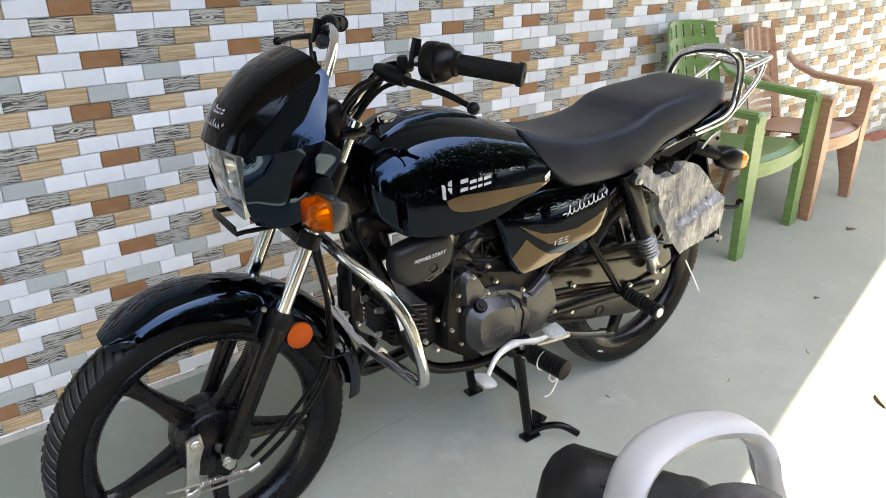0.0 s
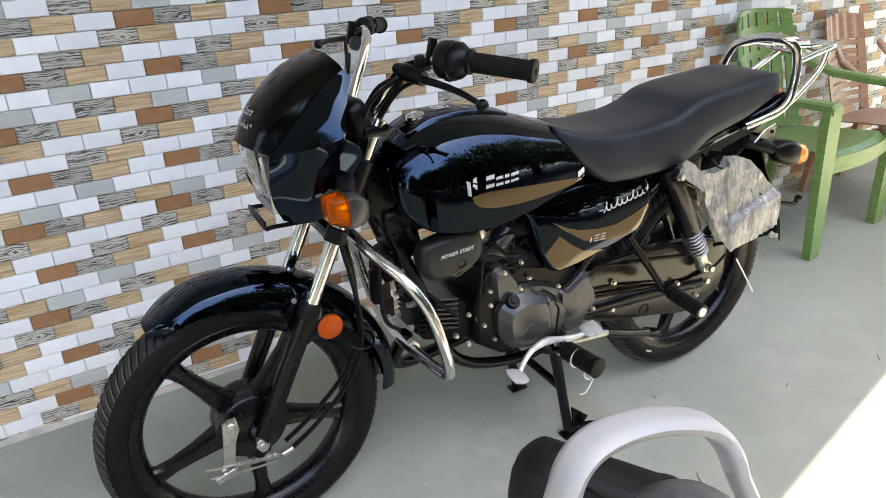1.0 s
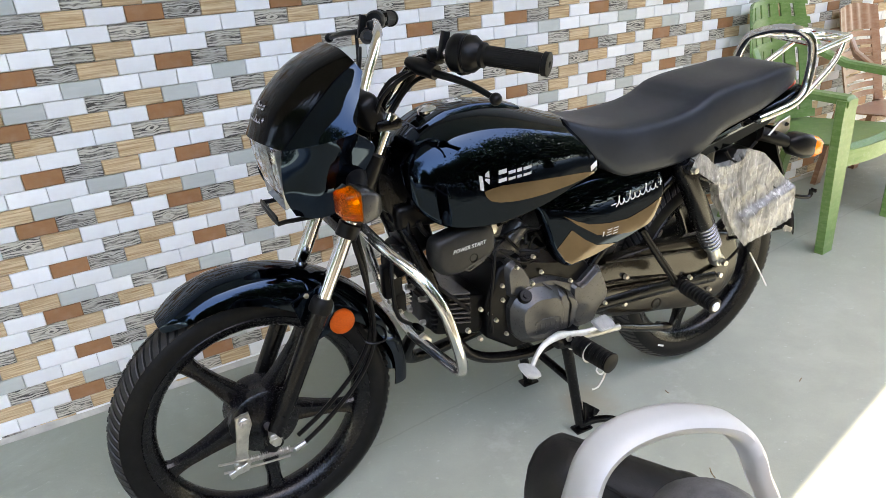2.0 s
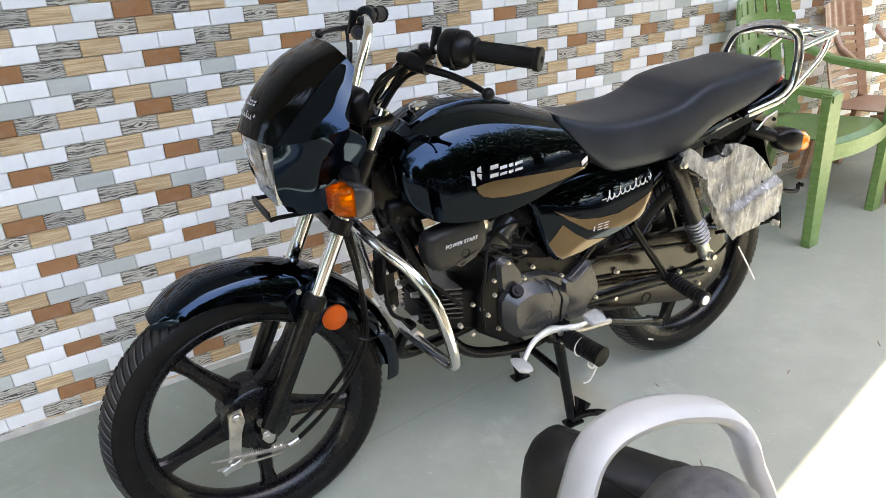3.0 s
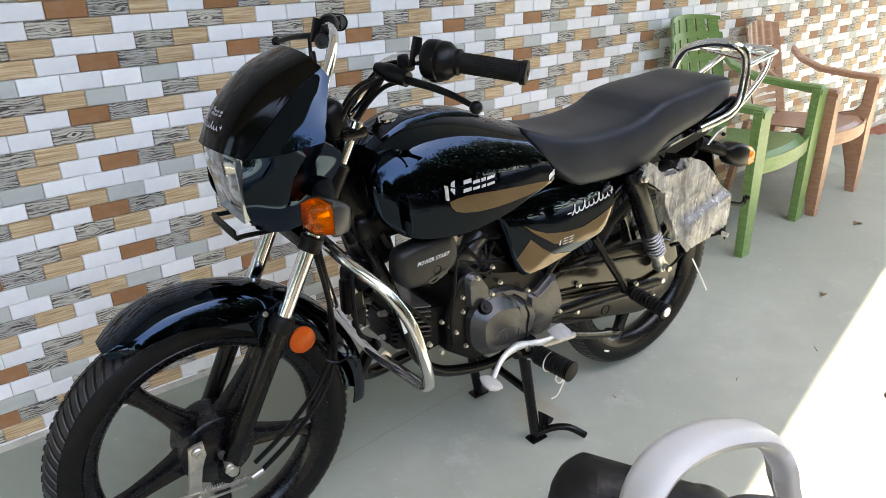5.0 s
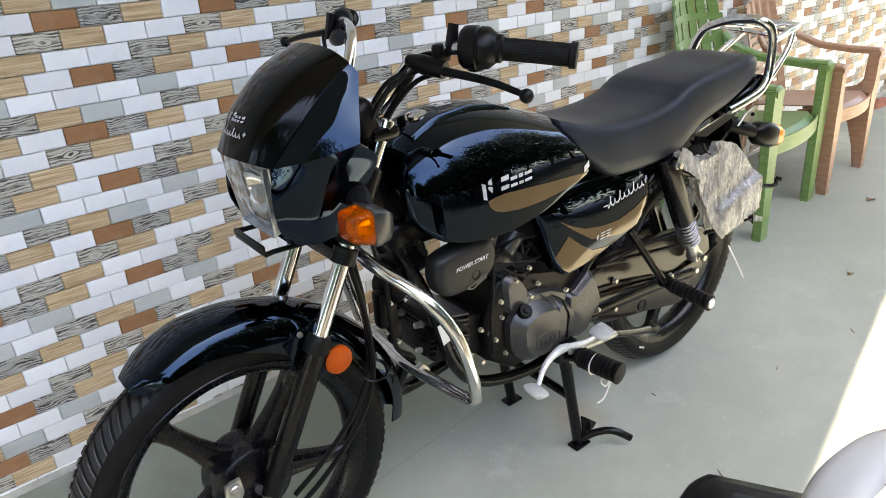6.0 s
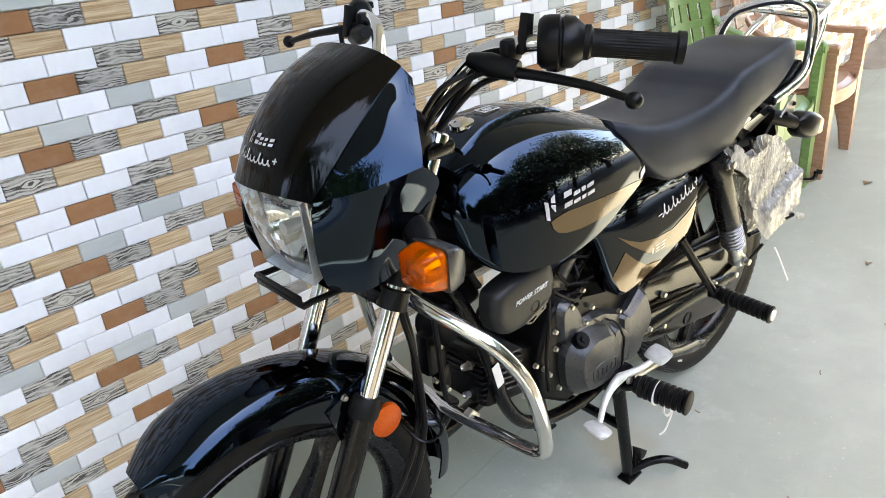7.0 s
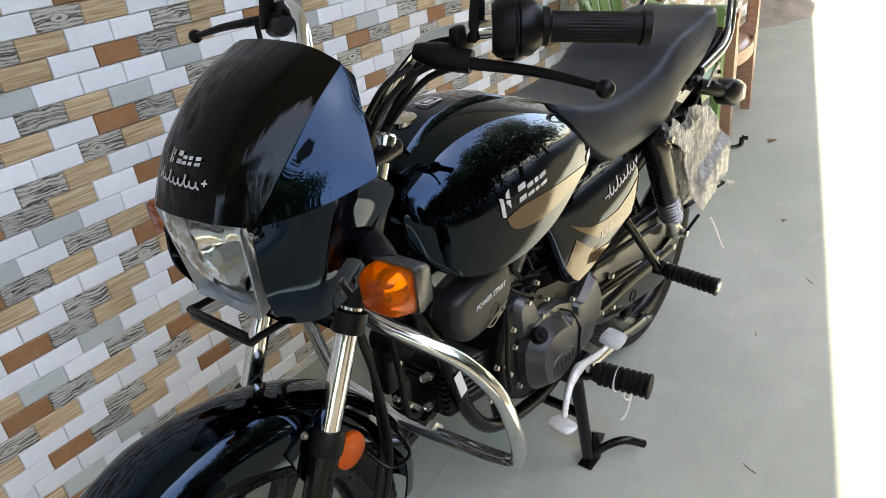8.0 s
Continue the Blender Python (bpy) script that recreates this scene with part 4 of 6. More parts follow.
for s in (-1, 1):
    slab(b, [(0.305, 0.80), (0.335, 0.785), (0.40, 0.70), (0.395, 0.66), (0.345, 0.68), (0.305, 0.72)], s * 0.02, s * 0.035, 0.004, 2)
part("gusset", b, M_FORKLOW, bike)

# fuel tank
TANK = [(0.345, 0.070, 0.770, 0.828), (0.362, 0.098, 0.724, 0.852), (0.40, 0.122, 0.688, 0.880), (0.455, 0.137, 0.672, 0.898), (0.53, 0.144, 0.668, 0.902), (0.60, 0.143, 0.675, 0.892),
        (0.66, 0.136, 0.684, 0.876), (0.72, 0.126, 0.699, 0.856), (0.77, 0.116, 0.708, 0.838), (0.815, 0.106, 0.722, 0.806), (0.835, 0.092, 0.738, 0.775)]


def tank_ring(x, w, zb, zt):
    h = zt - zb
    half = [(0.50, 0.0), (0.95, 0.0), (1.0, 0.02), (1.0, 0.07), (0.985, 0.24), (0.955, 0.42), (0.90, 0.58), (0.80, 0.73), (0.65, 0.855), (0.46, 0.937), (0.22, 0.985)]
    left = [(x, -w * a, zb + h * c) for a, c in half]
    return left + [(x, 0, zt)] + [(x, w * a, zb + h * c) for a, c in half[::-1]]


cols = [curve([Vector(tank_ring(*t)[k]) for t in TANK], 5) for k in range(23)]
b = bmesh.new()
loft(b, [[c[i] for c in cols] for i in range(len(cols[0]))])
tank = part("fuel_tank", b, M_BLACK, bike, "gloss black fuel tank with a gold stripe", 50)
tank_bm = bmesh.new()
tank_bm.from_mesh(tank.data)
TANK_SKIN = BVHTree.FromBMesh(tank_bm)


def wrapped(bm, skin, origin=-0.6, proud=0.0012, cut=0.012):
    """Presses a flat outline in the x-z plane on to a skin from the left, and gives it a little thickness."""
    lo = Vector([min(v.co[i] for v in bm.verts) for i in range(3)])
    hi = Vector([max(v.co[i] for v in bm.verts) for i in range(3)])
    for ax, no in ((0, (1, 0, 0)), (2, (0, 0, 1))):
        c = lo[ax] + cut
        while c < hi[ax]:
            p = [0, 0, 0]
            p[ax] = c
            bmesh.ops.bisect_plane(bm, geom=bm.verts[:] + bm.edges[:] + bm.faces[:], plane_co=p, plane_no=no)
            c += cut
    for v in bm.verts:
        hit = skin.ray_cast(Vector((v.co.x, origin, v.co.z)), Vector((0, 1, 0)))
        if hit[0]:
            v.co.y = hit[0].y - proud
        else:
            near = skin.find_nearest(Vector((v.co.x, -0.13, v.co.z)))
            v.co = near[0] + near[1] * proud
    return bm


def outline(points, smooth=0):
    bm = bmesh.new()
    pts = points
    if smooth:
        pts = [(p.x, p.y) for p in curve([(*p, 0) for p in points] + [(*points[0], 0)], smooth)[:-1]]
    bm.faces.new([bm.verts.new((x, -0.3, z)) for x, z in pts])
    return bm


b = outline([(0.494, 0.746), (0.512, 0.750), (0.536, 0.752), (0.59, 0.748), (0.645, 0.742), (0.718, 0.734), (0.77, 0.727), (0.812, 0.719), (0.77, 0.713), (0.719, 0.710), (0.646, 0.709), (0.60, 0.710), (0.564, 0.712), (0.528, 0.717), (0.508, 0.724), (0.498, 0.734)])
part("tank_decal", wrapped(b, TANK_SKIN), M_GOLD, tank, "gold stripe")


def bars(skin, parent, material, shapes, label="", proud=0.0018):
    for shape in shapes:
        part("emblem_stroke", wrapped(outline(shape), skin, proud=proud, cut=0.02), material, parent, label)


def stroke(x, z, w, h, lean=0.14):
    return [(x, z), (x + w, z + w * 0.06), (x + w + h * lean, z + h), (x + h * lean, z + h - w * 0.06)]


# tank emblem: a split mark and four block strokes
shapes = [[(0.4845, 0.752), (0.493, 0.749), (0.4925, 0.779), (0.484, 0.782)], [(0.497, 0.770), (0.5065, 0.759), (0.508, 0.771), (0.4985, 0.774)], [(0.498, 0.777), (0.508, 0.774), (0.509, 0.788), (0.500, 0.784)]]
for xa, w, h in ((0.527, 0.020, 0.0265), (0.551, 0.018, 0.020), (0.573, 0.012, 0.020), (0.589, 0.021, 0.020)):
    za = 0.759 + 0.03 * (xa - 0.527)
    shapes += [stroke(xa, za, w, h * 0.34, 0.12), stroke(xa + h * 0.08, za + h * 0.62, w, h * 0.38, 0.12)]
bars(TANK_SKIN, tank, M_DECAL, shapes, "silver maker's mark")
bars(TANK_SKIN, tank, M_WHITE, [[(0.790, 0.737), (0.812, 0.746), (0.813, 0.733), (0.791, 0.724)]], "small white sticker")
b = bmesh.new()
for s in (-1, 1):
    tube(b, [(0.362, s * 0.088, 0.730), (0.40, s * 0.112, 0.692), (0.455, s * 0.127, 0.675), (0.53, s * 0.134, 0.670), (0.60, s * 0.133, 0.677), (0.70, s * 0.120, 0.694), (0.80, s * 0.100, 0.720)], 0.0036, 8)
part("tank_seam", b, M_PLASTIC, tank)
# filler console and cap
b = bmesh.new()
rows = []
for i in range(13):
    t = i / 12
    x = 0.395 + 0.255 * t
    hw = 0.058 - 0.018 * t
    zc = float(np.interp(x, [q[0] for q in TANK], [q[3] for q in TANK]))
    low, brim = zc - 0.014 - hw * 0.14, zc + 0.004 * min(1.0, 6 * t) * min(1.0, 5 * (1 - t))
    rows.append([(x, -hw, low), (x, -hw * 0.86, brim - 0.004), (x, -hw * 0.78, brim), (x, -hw * 0.4, brim + 0.003), (x, 0, brim + 0.004), (x, hw * 0.4, brim + 0.003), (x, hw * 0.78, brim), (x, hw * 0.86, brim - 0.004), (x, hw, low), (x, 0, zc - 0.03)])
loft(b, rows)
console = part("filler_console", b, M_BLACK, tank, "", 30)
b = bmesh.new()
lathe(b, [(0, 0.009), (0.009, 0.009), (0.012, 0.006), (0.018, 0.005), (0.021, 0.003), (0.022, -0.006), (0, -0.006)], (0.440, -0.004, 0.899), (-0.12, 0, 1), 30)
part("filler_cap", b, M_CHROME, tank, "chromed fuel filler cap")
b = bmesh.new()
for cx, cy, sx, sy in ((0.497, -0.017, 0.036, 0.003), (0.497, 0.005, 0.036, 0.003), (0.480, -0.006, 0.003, 0.024), (0.514, -0.006, 0.003, 0.024), (0.497, -0.006, 0.018, 0.008)):
    box(b, (cx, cy, 0.9105), (sx, sy, 0.0012), 0.0)
part("sticker", b, M_WHITE, tank, "square outlined sticker")

# seat
SEAT = [(0.752, 0.078, 0.812, 0.840), (0.778, 0.098, 0.785, 0.832), (0.822, 0.112, 0.737, 0.820), (0.875, 0.120, 0.697, 0.811), (0.93, 0.124, 0.690, 0.808), (1.02, 0.127, 0.690, 0.812), (1.09, 0.129, 0.697, 0.825),
        (1.125, 0.130, 0.706, 0.840), (1.155, 0.130, 0.724, 0.853), (1.20, 0.129, 0.750, 0.861), (1.25, 0.128, 0.763, 0.866), (1.33, 0.123, 0.780, 0.871), (1.41, 0.114, 0.805, 0.879), (1.465, 0.102, 0.825, 0.876), (1.498, 0.080, 0.842, 0.864)]


def seat_ring(x, w, zb, zt):
    h = zt - zb
    half = [(0.80, 0.0), (0.95, 0.015), (0.995, 0.08), (1.0, 0.30), (0.994, 0.56), (0.978, 0.74), (0.945, 0.87), (0.890, 0.945), (0.81, 0.982), (0.60, 1.0), (0.30, 0.998)]
    left = [(x, -w * a, zb + h * c) for a, c in half]
    return left + [(x, 0, zb + h * 0.996)] + [(x, w * a, zb + h * c) for a, c in half[::-1]]


cols = [curve([Vector(seat_ring(*t)[k]) for t in SEAT], 5) for k in range(23)]
b = bmesh.new()
loft(b, [[c[i] for c in cols] for i in range(len(cols[0]))])
part("seat", b, M_SEAT, bike, "long black vinyl dual seat", 60)

# side covers, tail cowl, air box
SIDE_COVER = [(0.649, 0.669), (0.696, 0.686), (0.77, 0.697), (0.85, 0.701), (0.94, 0.695), (1.024, 0.680), (1.036, 0.654), (1.024, 0.604), (0.990, 0.560), (0.948, 0.543), (0.880, 0.527), (0.791, 0.510), (0.728, 0.505), (0.705, 0.525), (0.688, 0.556), (0.668, 0.621)]
covers = {}
for s in (-1, 1):
    b = bmesh.new()
    pillow(b, SIDE_COVER, s * 0.085, s * 0.120, 0.014, 0.006, 3)
    # the face leans in towards the seat
    for v in b.verts:
        if abs(v.co.y) > 0.09:
            v.co.y -= s * (0.12 * (v.co.z - 0.58) + 0.9 * max(0.0, v.co.z - 0.60) ** 2)
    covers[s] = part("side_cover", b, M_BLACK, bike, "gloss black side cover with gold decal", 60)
cover_bm = bmesh.new()
cover_bm.from_mesh(covers[-1].data)
COVER_SKIN = BVHTree.FromBMesh(cover_bm)
b = outline([(0.714, 0.634), (0.750, 0.614), (0.786, 0.599), (0.845, 0.589), (0.902, 0.587), (0.965, 0.600), (1.025, 0.620), (1.016, 0.588), (0.978, 0.558), (0.945, 0.551), (0.910, 0.549), (0.865, 0.555), (0.807, 0.568), (0.752, 0.604)])
part("gold_decal", wrapped(b, COVER_SKIN), M_GOLD, covers[-1], "gold flash")
b = outline([(0.694, 0.558), (0.735, 0.596), (0.770, 0.566), (0.805, 0.543), (0.866, 0.532), (0.79, 0.517), (0.732, 0.512), (0.715, 0.524)])
part("gold_decal", wrapped(b, COVER_SKIN), M_GOLD, covers[-1], "gold flash")
# flowing script mark as one leaning ribbon
shapes = []
line = squiggle(72, 0.0, 1.0, 8)
for (u0, v0), (u1, v1) in zip(line, line[1:]):
    xa, za, xb, zb = 0.862 + 0.138 * u0 + 0.010 * v0, 0.624 + 0.018 * u0 + 0.024 * v0, 0.862 + 0.138 * u1 + 0.010 * v1, 0.624 + 0.018 * u1 + 0.024 * v1
    d = Vector((xb - xa, zb - za))
    e = Vector((-d.y, d.x)).normalized() * 0.0019
    shapes.append([(xa + e.x, za + e.y), (xa - e.x, za - e.y), (xb - e.x, zb - e.y), (xb + e.x, zb + e.y)])
shapes += [stroke(1.003, 0.652, 0.014, 0.004, 0.2), stroke(1.008, 0.646, 0.004, 0.016, 0.2), stroke(0.850, 0.629, 0.016, 0.004, 0.4)]
b = bmesh.new()
for shape in shapes:
    b.faces.new([b.verts.new((x, -0.3, z)) for x, z in shape])
part("script_mark", wrapped(b, COVER_SKIN, proud=0.0018, cut=0.02), M_DECAL, covers[-1], "pale script mark")
shapes = [stroke(0.822, 0.560, 0.004, 0.012, 0.2)]
for k in range(2):
    xa = 0.834 + 0.020 * k
    shapes += [stroke(xa, 0.559, 0.015, 0.003), stroke(xa + 0.002, 0.5655, 0.013, 0.003), stroke(xa + 0.003, 0.572, 0.015, 0.003)]
bars(COVER_SKIN, covers[-1], M_DECAL, shapes, "small pale badge")
bolt("cover_screw", (0.737, -0.108, 0.531), 0.010, covers[-1], h=0.008)
for s in (-1, 1):
    b = bmesh.new()
    slab(b, [(1.02, 0.688), (1.10, 0.712), (1.17, 0.732), (1.30, 0.768), (1.44, 0.804), (1.49, 0.822), (1.475, 0.775), (1.36, 0.735), (1.24, 0.706), (1.12, 0.682)], s * 0.085, s * 0.114, 0.008, 3)
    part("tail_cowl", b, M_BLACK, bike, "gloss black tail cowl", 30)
b = bmesh.new()
box(b, (0.86, 0, 0.60), (0.30, 0.165, 0.17), 0.02)
box(b, (1.12, 0, 0.665), (0.25, 0.15, 0.09), 0.02)
box(b, (1.34, 0, 0.745), (0.22, 0.17, 0.05), 0.012)
part("air_box", b, M_PLASTIC, bike)

b = bmesh.new()
slab(b, [(1.130, 0.102), (1.152, 0.091), (1.154, 0.096), (1.132, 0.107)], -0.0400, -0.0425, 0.0005, 1)
part("tyre_mark", b, M_WHITE, rear_wheel, "pale mark on the tyre wall")

# rear mudguard, tail lamp, rear indicators
grid = []
for i in range(25):
    a = radians(96 - 92 * i / 24)
    rr = 0.345 + 0.03 * (i / 24)
    grid.append([(REAR_C[0] + (rr - 0.025 * abs(u) ** 3) * math.cos(a), u * 0.062, REAR_C[2] + (rr - 0.025 * abs(u) ** 3) * math.sin(a)) for u in (-1, -0.9, -0.6, -0.3, 0, 0.3, 0.6, 0.9, 1)])
b = bmesh.new()
sheet(b, grid, -0.003)
part("rear_mudguard", b, M_PLASTIC, bike, "black plastic rear mudguard", 60)
b = bmesh.new()
sheet(b, [[(x, y, z) for y in (-0.075, -0.04, 0.0, 0.04, 0.075)] for x, z in ((1.455, 0.71), (1.475, 0.66), (1.50, 0.61), (1.53, 0.56))], 0.006)
part("mud_flap", b, M_PLASTIC, bike, "black plastic mud flap")
b = bmesh.new()
box(b, (1.50, 0, 0.795), (0.055, 0.15, 0.075), 0.018)
part("tail_lamp", b, M_RED, bike, "red tail lamp")
for s in (-1, 1):
    th = thing("rear_indicator", "", "")
    th.parent = bike
    b = bmesh.new()
    rows = []
    for x, hy, hz in ((1.425, 0.013, 0.014), (1.447, 0.025, 0.029), (1.475, 0.030, 0.034), (1.496, 0.030, 0.0325), (1.508, 0.029, 0.031)):
        rows.append([(x, s * 0.138 + u * hy, 0.676 - (x - 1.45) * 0.23 + v * hz) for u, v in ((-1, -0.6), (-0.6, -1), (0.6, -1), (1, -0.6), (1, 0.6), (0.6, 1), (-0.6, 1), (-1, 0.6))])
    loft(b, rows)
    part("housing", b, M_PLASTIC, th, "", 50)
    b = bmesh.new()
    rows = []
    for x, hy, hz in ((1.508, 0.0285, 0.0305), (1.530, 0.028, 0.028), (1.544, 0.0255, 0.0245), (1.550, 0.017, 0.016)):
        rows.append([(x, s * 0.138 + u * hy, 0.676 - (x - 1.45) * 0.23 + v * hz) for u, v in ((-1, -0.6), (-0.6, -1), (0.6, -1), (1, -0.6), (1, 0.6), (0.6, 1), (-0.6, 1), (-1, 0.6))])
    loft(b, rows)
    part("amber_lens", b, M_AMBER_REAR, th, "amber plastic lens", 50)
    b = bmesh.new()
    tube(b, [(1.365, s * 0.10, 0.712), (1.40, s * 0.125, 0.698), (1.435, s * 0.137, 0.682)], [0.020, 0.018, 0.014], 12)
    part("stalk", b, M_RUBBER, th)

# grab rail and luggage rack
b = bmesh.new()
HOOP = [(1.326, -0.118, 0.758), (1.392, -0.122, 0.770), (1.449, -0.124, 0.784), (1.481, -0.125, 0.812), (1.492, -0.124, 0.858), (1.493, -0.122, 0.905), (1.484, -0.116, 0.941), (1.464, -0.092, 0.962), (1.459, -0.035, 0.961),
        (1.467, 0.025, 0.946), (1.477, 0.068, 0.926), (1.482, 0.098, 0.880), (1.478, 0.112, 0.825), (1.445, 0.118, 0.786), (1.33, 0.118, 0.758)]
tube(b, HOOP, 0.0115, 14, 6)
rack = part("grab_rail", b, M_CHROME, bike, "chromed tubular grab rail and luggage rack")
b = bmesh.new()
tube(b, [(1.492, -0.118, 0.902), (1.60, -0.098, 0.911), (1.685, -0.084, 0.919), (1.704, -0.070, 0.920), (1.712, -0.010, 0.922), (1.700, 0.045, 0.925), (1.60, 0.066, 0.929), (1.478, 0.070, 0.927)], 0.0085, 12)
part("rack_frame", b, M_CHROME, rack)
for y0, y1 in ((-0.055, -0.045), (0.005, 0.0)):
    b = bmesh.new()
    tube(b, [(1.468, y0, 0.945 - y0 * 0.1), (1.60, (y0 + y1) / 2, 0.925), (1.708, y1, 0.921)], 0.0058, 10)
    part("rack_bar", b, M_CHROME, rack)
for x, z in ((1.555, 0.915), (1.635, 0.917)):
    b = bmesh.new()
    tube(b, [(x, -0.100, z - 0.004), (x, 0.064, z + 0.010)], 0.0058, 10)
    part("rack_bar", b, M_CHROME, rack)
for s in (-1, 1):
    b = bmesh.new()
    tube(b, [(1.45, s * 0.112, 0.784), (1.50, s * 0.110, 0.792), (1.585, s * 0.098, 0.832), (1.648, s * 0.086, 0.868), (1.672, s * 0.082 if s < 0 else 0.052, 0.908)], 0.0085, 12)
    part("rack_strut", b, M_CHROME, rack)
    b = bmesh.new()
    slab(b, [(1.365, 0.712), (1.40, 0.740), (1.44, 0.752), (1.445, 0.715), (1.42, 0.70), (1.415, 0.682), (1.395, 0.682), (1.39, 0.70)], s * 0.122, s * 0.127, 0.001, 1)
    pl = part("rack_plate", b, M_STEEL, rack)
    bolt("plate_bolt", (1.385, s * 0.128, 0.716), 0.006, pl, M_FORKLOW, (0, s, 0))
    bolt("plate_bolt", (1.425, s * 0.128, 0.732), 0.006, pl, M_FORKLOW, (0, s, 0))

# rear suspension
for s in (-1, 1):
    top, bot = Vector((1.078, s * 0.118, 0.680)), Vector((1.240, s * 0.116, 0.384))
    d = (bot - top).normalized()
    L = (bot - top).length
    sh = thing("shock_absorber", "", "")
    sh.parent = bike
    b = bmesh.new()
    lathe(b, [(0, -0.022), (0.020, -0.02), (0.029, -0.006), (0.033, 0.012), (0.033, 0.03), (0.0285, 0.034), (0.0285, L * 0.58), (0.026, L * 0.60), (0.02, L * 0.60), (0.02, L * 0.5)], top, d, 28)
    part("shroud", b, M_FORKLOW, sh, "black shock cover")
    b = bmesh.new()
    lathe(b, [(0, -0.016), (0.014, -0.014), (0.018, -0.008), (0.018, 0.008), (0.014, 0.014), (0, 0.016)], top + Vector((0, s * 0.016, 0)), (0, 1, 0), 20)
    part("top_eye", b, M_FORKLOW, sh)
    bolt("top_nut", top + Vector((0, s * 0.030, 0)), 0.011, sh, axis=(0, s, 0), h=0.012)
    b = bmesh.new()
    side = d.orthogonal().normalized()
    up = d.cross(side)
    turns = 9.0
    coil = []
    for i in range(181):
        t = i / 180
        a = t * turns * math.tau
        coil.append(top + d * (L * (0.50 + 0.33 * t)) + (side * math.cos(a) + up * math.sin(a)) * 0.0245)
    tube(b, coil, 0.0042, 6, smooth=False)
    part("spring", b, M_SPRING, sh, "bare steel coil spring", 80)
    b = bmesh.new()
    lathe(b, [(0, L * 0.55), (0.014, L * 0.55), (0.014, L * 0.82), (0.022, L * 0.825), (0.022, L * 0.85), (0.017, L * 0.86), (0.017, L * 0.97), (0, L * 0.985)], top, d, 22)
    part("damper", b, M_STEEL, sh, "bright steel damper body")
    b = bmesh.new()
    lathe(b, [(0, -0.018), (0.015, -0.016), (0.019, -0.008), (0.019, 0.008), (0.015, 0.016), (0, 0.018)], bot, (0, 1, 0), 20)
    part("lower_eye", b, M_STEEL, sh)
    bolt("lower_nut", bot + Vector((0, s * 0.018, 0)), 0.012, sh, axis=(0, s, 0), h=0.016)
b = bmesh.new()
for s in (-1, 1):
    tube(b, [(0.80, s * 0.085, 0.352), (1.00, s * 0.090, 0.345), (1.26, s * 0.092, 0.318)], [0.024, 0.022, 0.018], 12)
part("swingarm", b, M_FORKLOW, bike)
b = bmesh.new()
CASE = [(0.820, 0.440), (0.872, 0.458), (1.008, 0.467), (1.11, 0.461), (1.213, 0.451), (1.287, 0.444), (1.338, 0.422), (1.368, 0.375), (1.374, 0.315), (1.346, 0.262), (1.29, 0.231), (1.226, 0.225), (1.15, 0.240), (1.077, 0.257), (0.96, 0.278), (0.89, 0.298), (0.835, 0.335)]
pillow(b, CASE, -0.058, -0.088, 0.016, 0.002, 4)
case = part("chain_case", b, M_CASE, bike, "dusty black enclosed chain case", 40)
b = bmesh.new()
pillow(b, [(0.850, 0.392), (0.95, 0.374), (1.10, 0.350), (1.20, 0.342), (1.285, 0.352), (1.318, 0.330), (1.315, 0.285), (1.28, 0.250), (1.225, 0.241), (1.15, 0.253), (1.07, 0.271), (0.96, 0.292), (0.87, 0.318)], -0.080, -0.099, 0.008, 0.001, 4)
part("lower_panel", b, M_CASE, case, "", 40)
for dz, x1 in ((0.0, 1.115), (0.016, 1.098), (0.078, 1.20)):
    b = bmesh.new()
    tube(b, [(0.868, -0.092, 0.388 + dz), (0.97, -0.0935, 0.373 + dz), (x1, -0.094, 0.349 + dz * 0.85)], [0.0035, 0.0055, 0.0035], 8)
    part("rib", b, M_CASE, case)
b = bmesh.new()
lathe(b, [(0, -0.004), (0.011, -0.003), (0.013, 0.001), (0.016, 0.0015), (0.0165, -0.002)], (1.047, -0.1005, 0.297), (0, -1, 0), 20)
part("inspection_hole", b, M_RUBBER, case)
for x, z, r in ((0.936, 0.407, 0.008), (0.929, 0.334, 0.008), (1.159, 0.345, 0.008), (1.241, 0.285, 0.007)):
    bolt("case_bolt", (x, -0.092 if z > 0.38 else -0.1, z), r, case, h=0.010)

# engine
engine = thing("engine", "", "")
engine.parent = bike
b = bmesh.new()
slab(b, [(0.52, 0.44), (0.56, 0.53), (0.62, 0.545), (0.68, 0.50), (0.80, 0.495), (0.86, 0.43), (0.86, 0.35), (0.78, 0.30), (0.60, 0.300), (0.53, 0.35)], -0.085, 0.085, 0.012, 3)
part("crankcase", b, M_ENGDARK, engine)
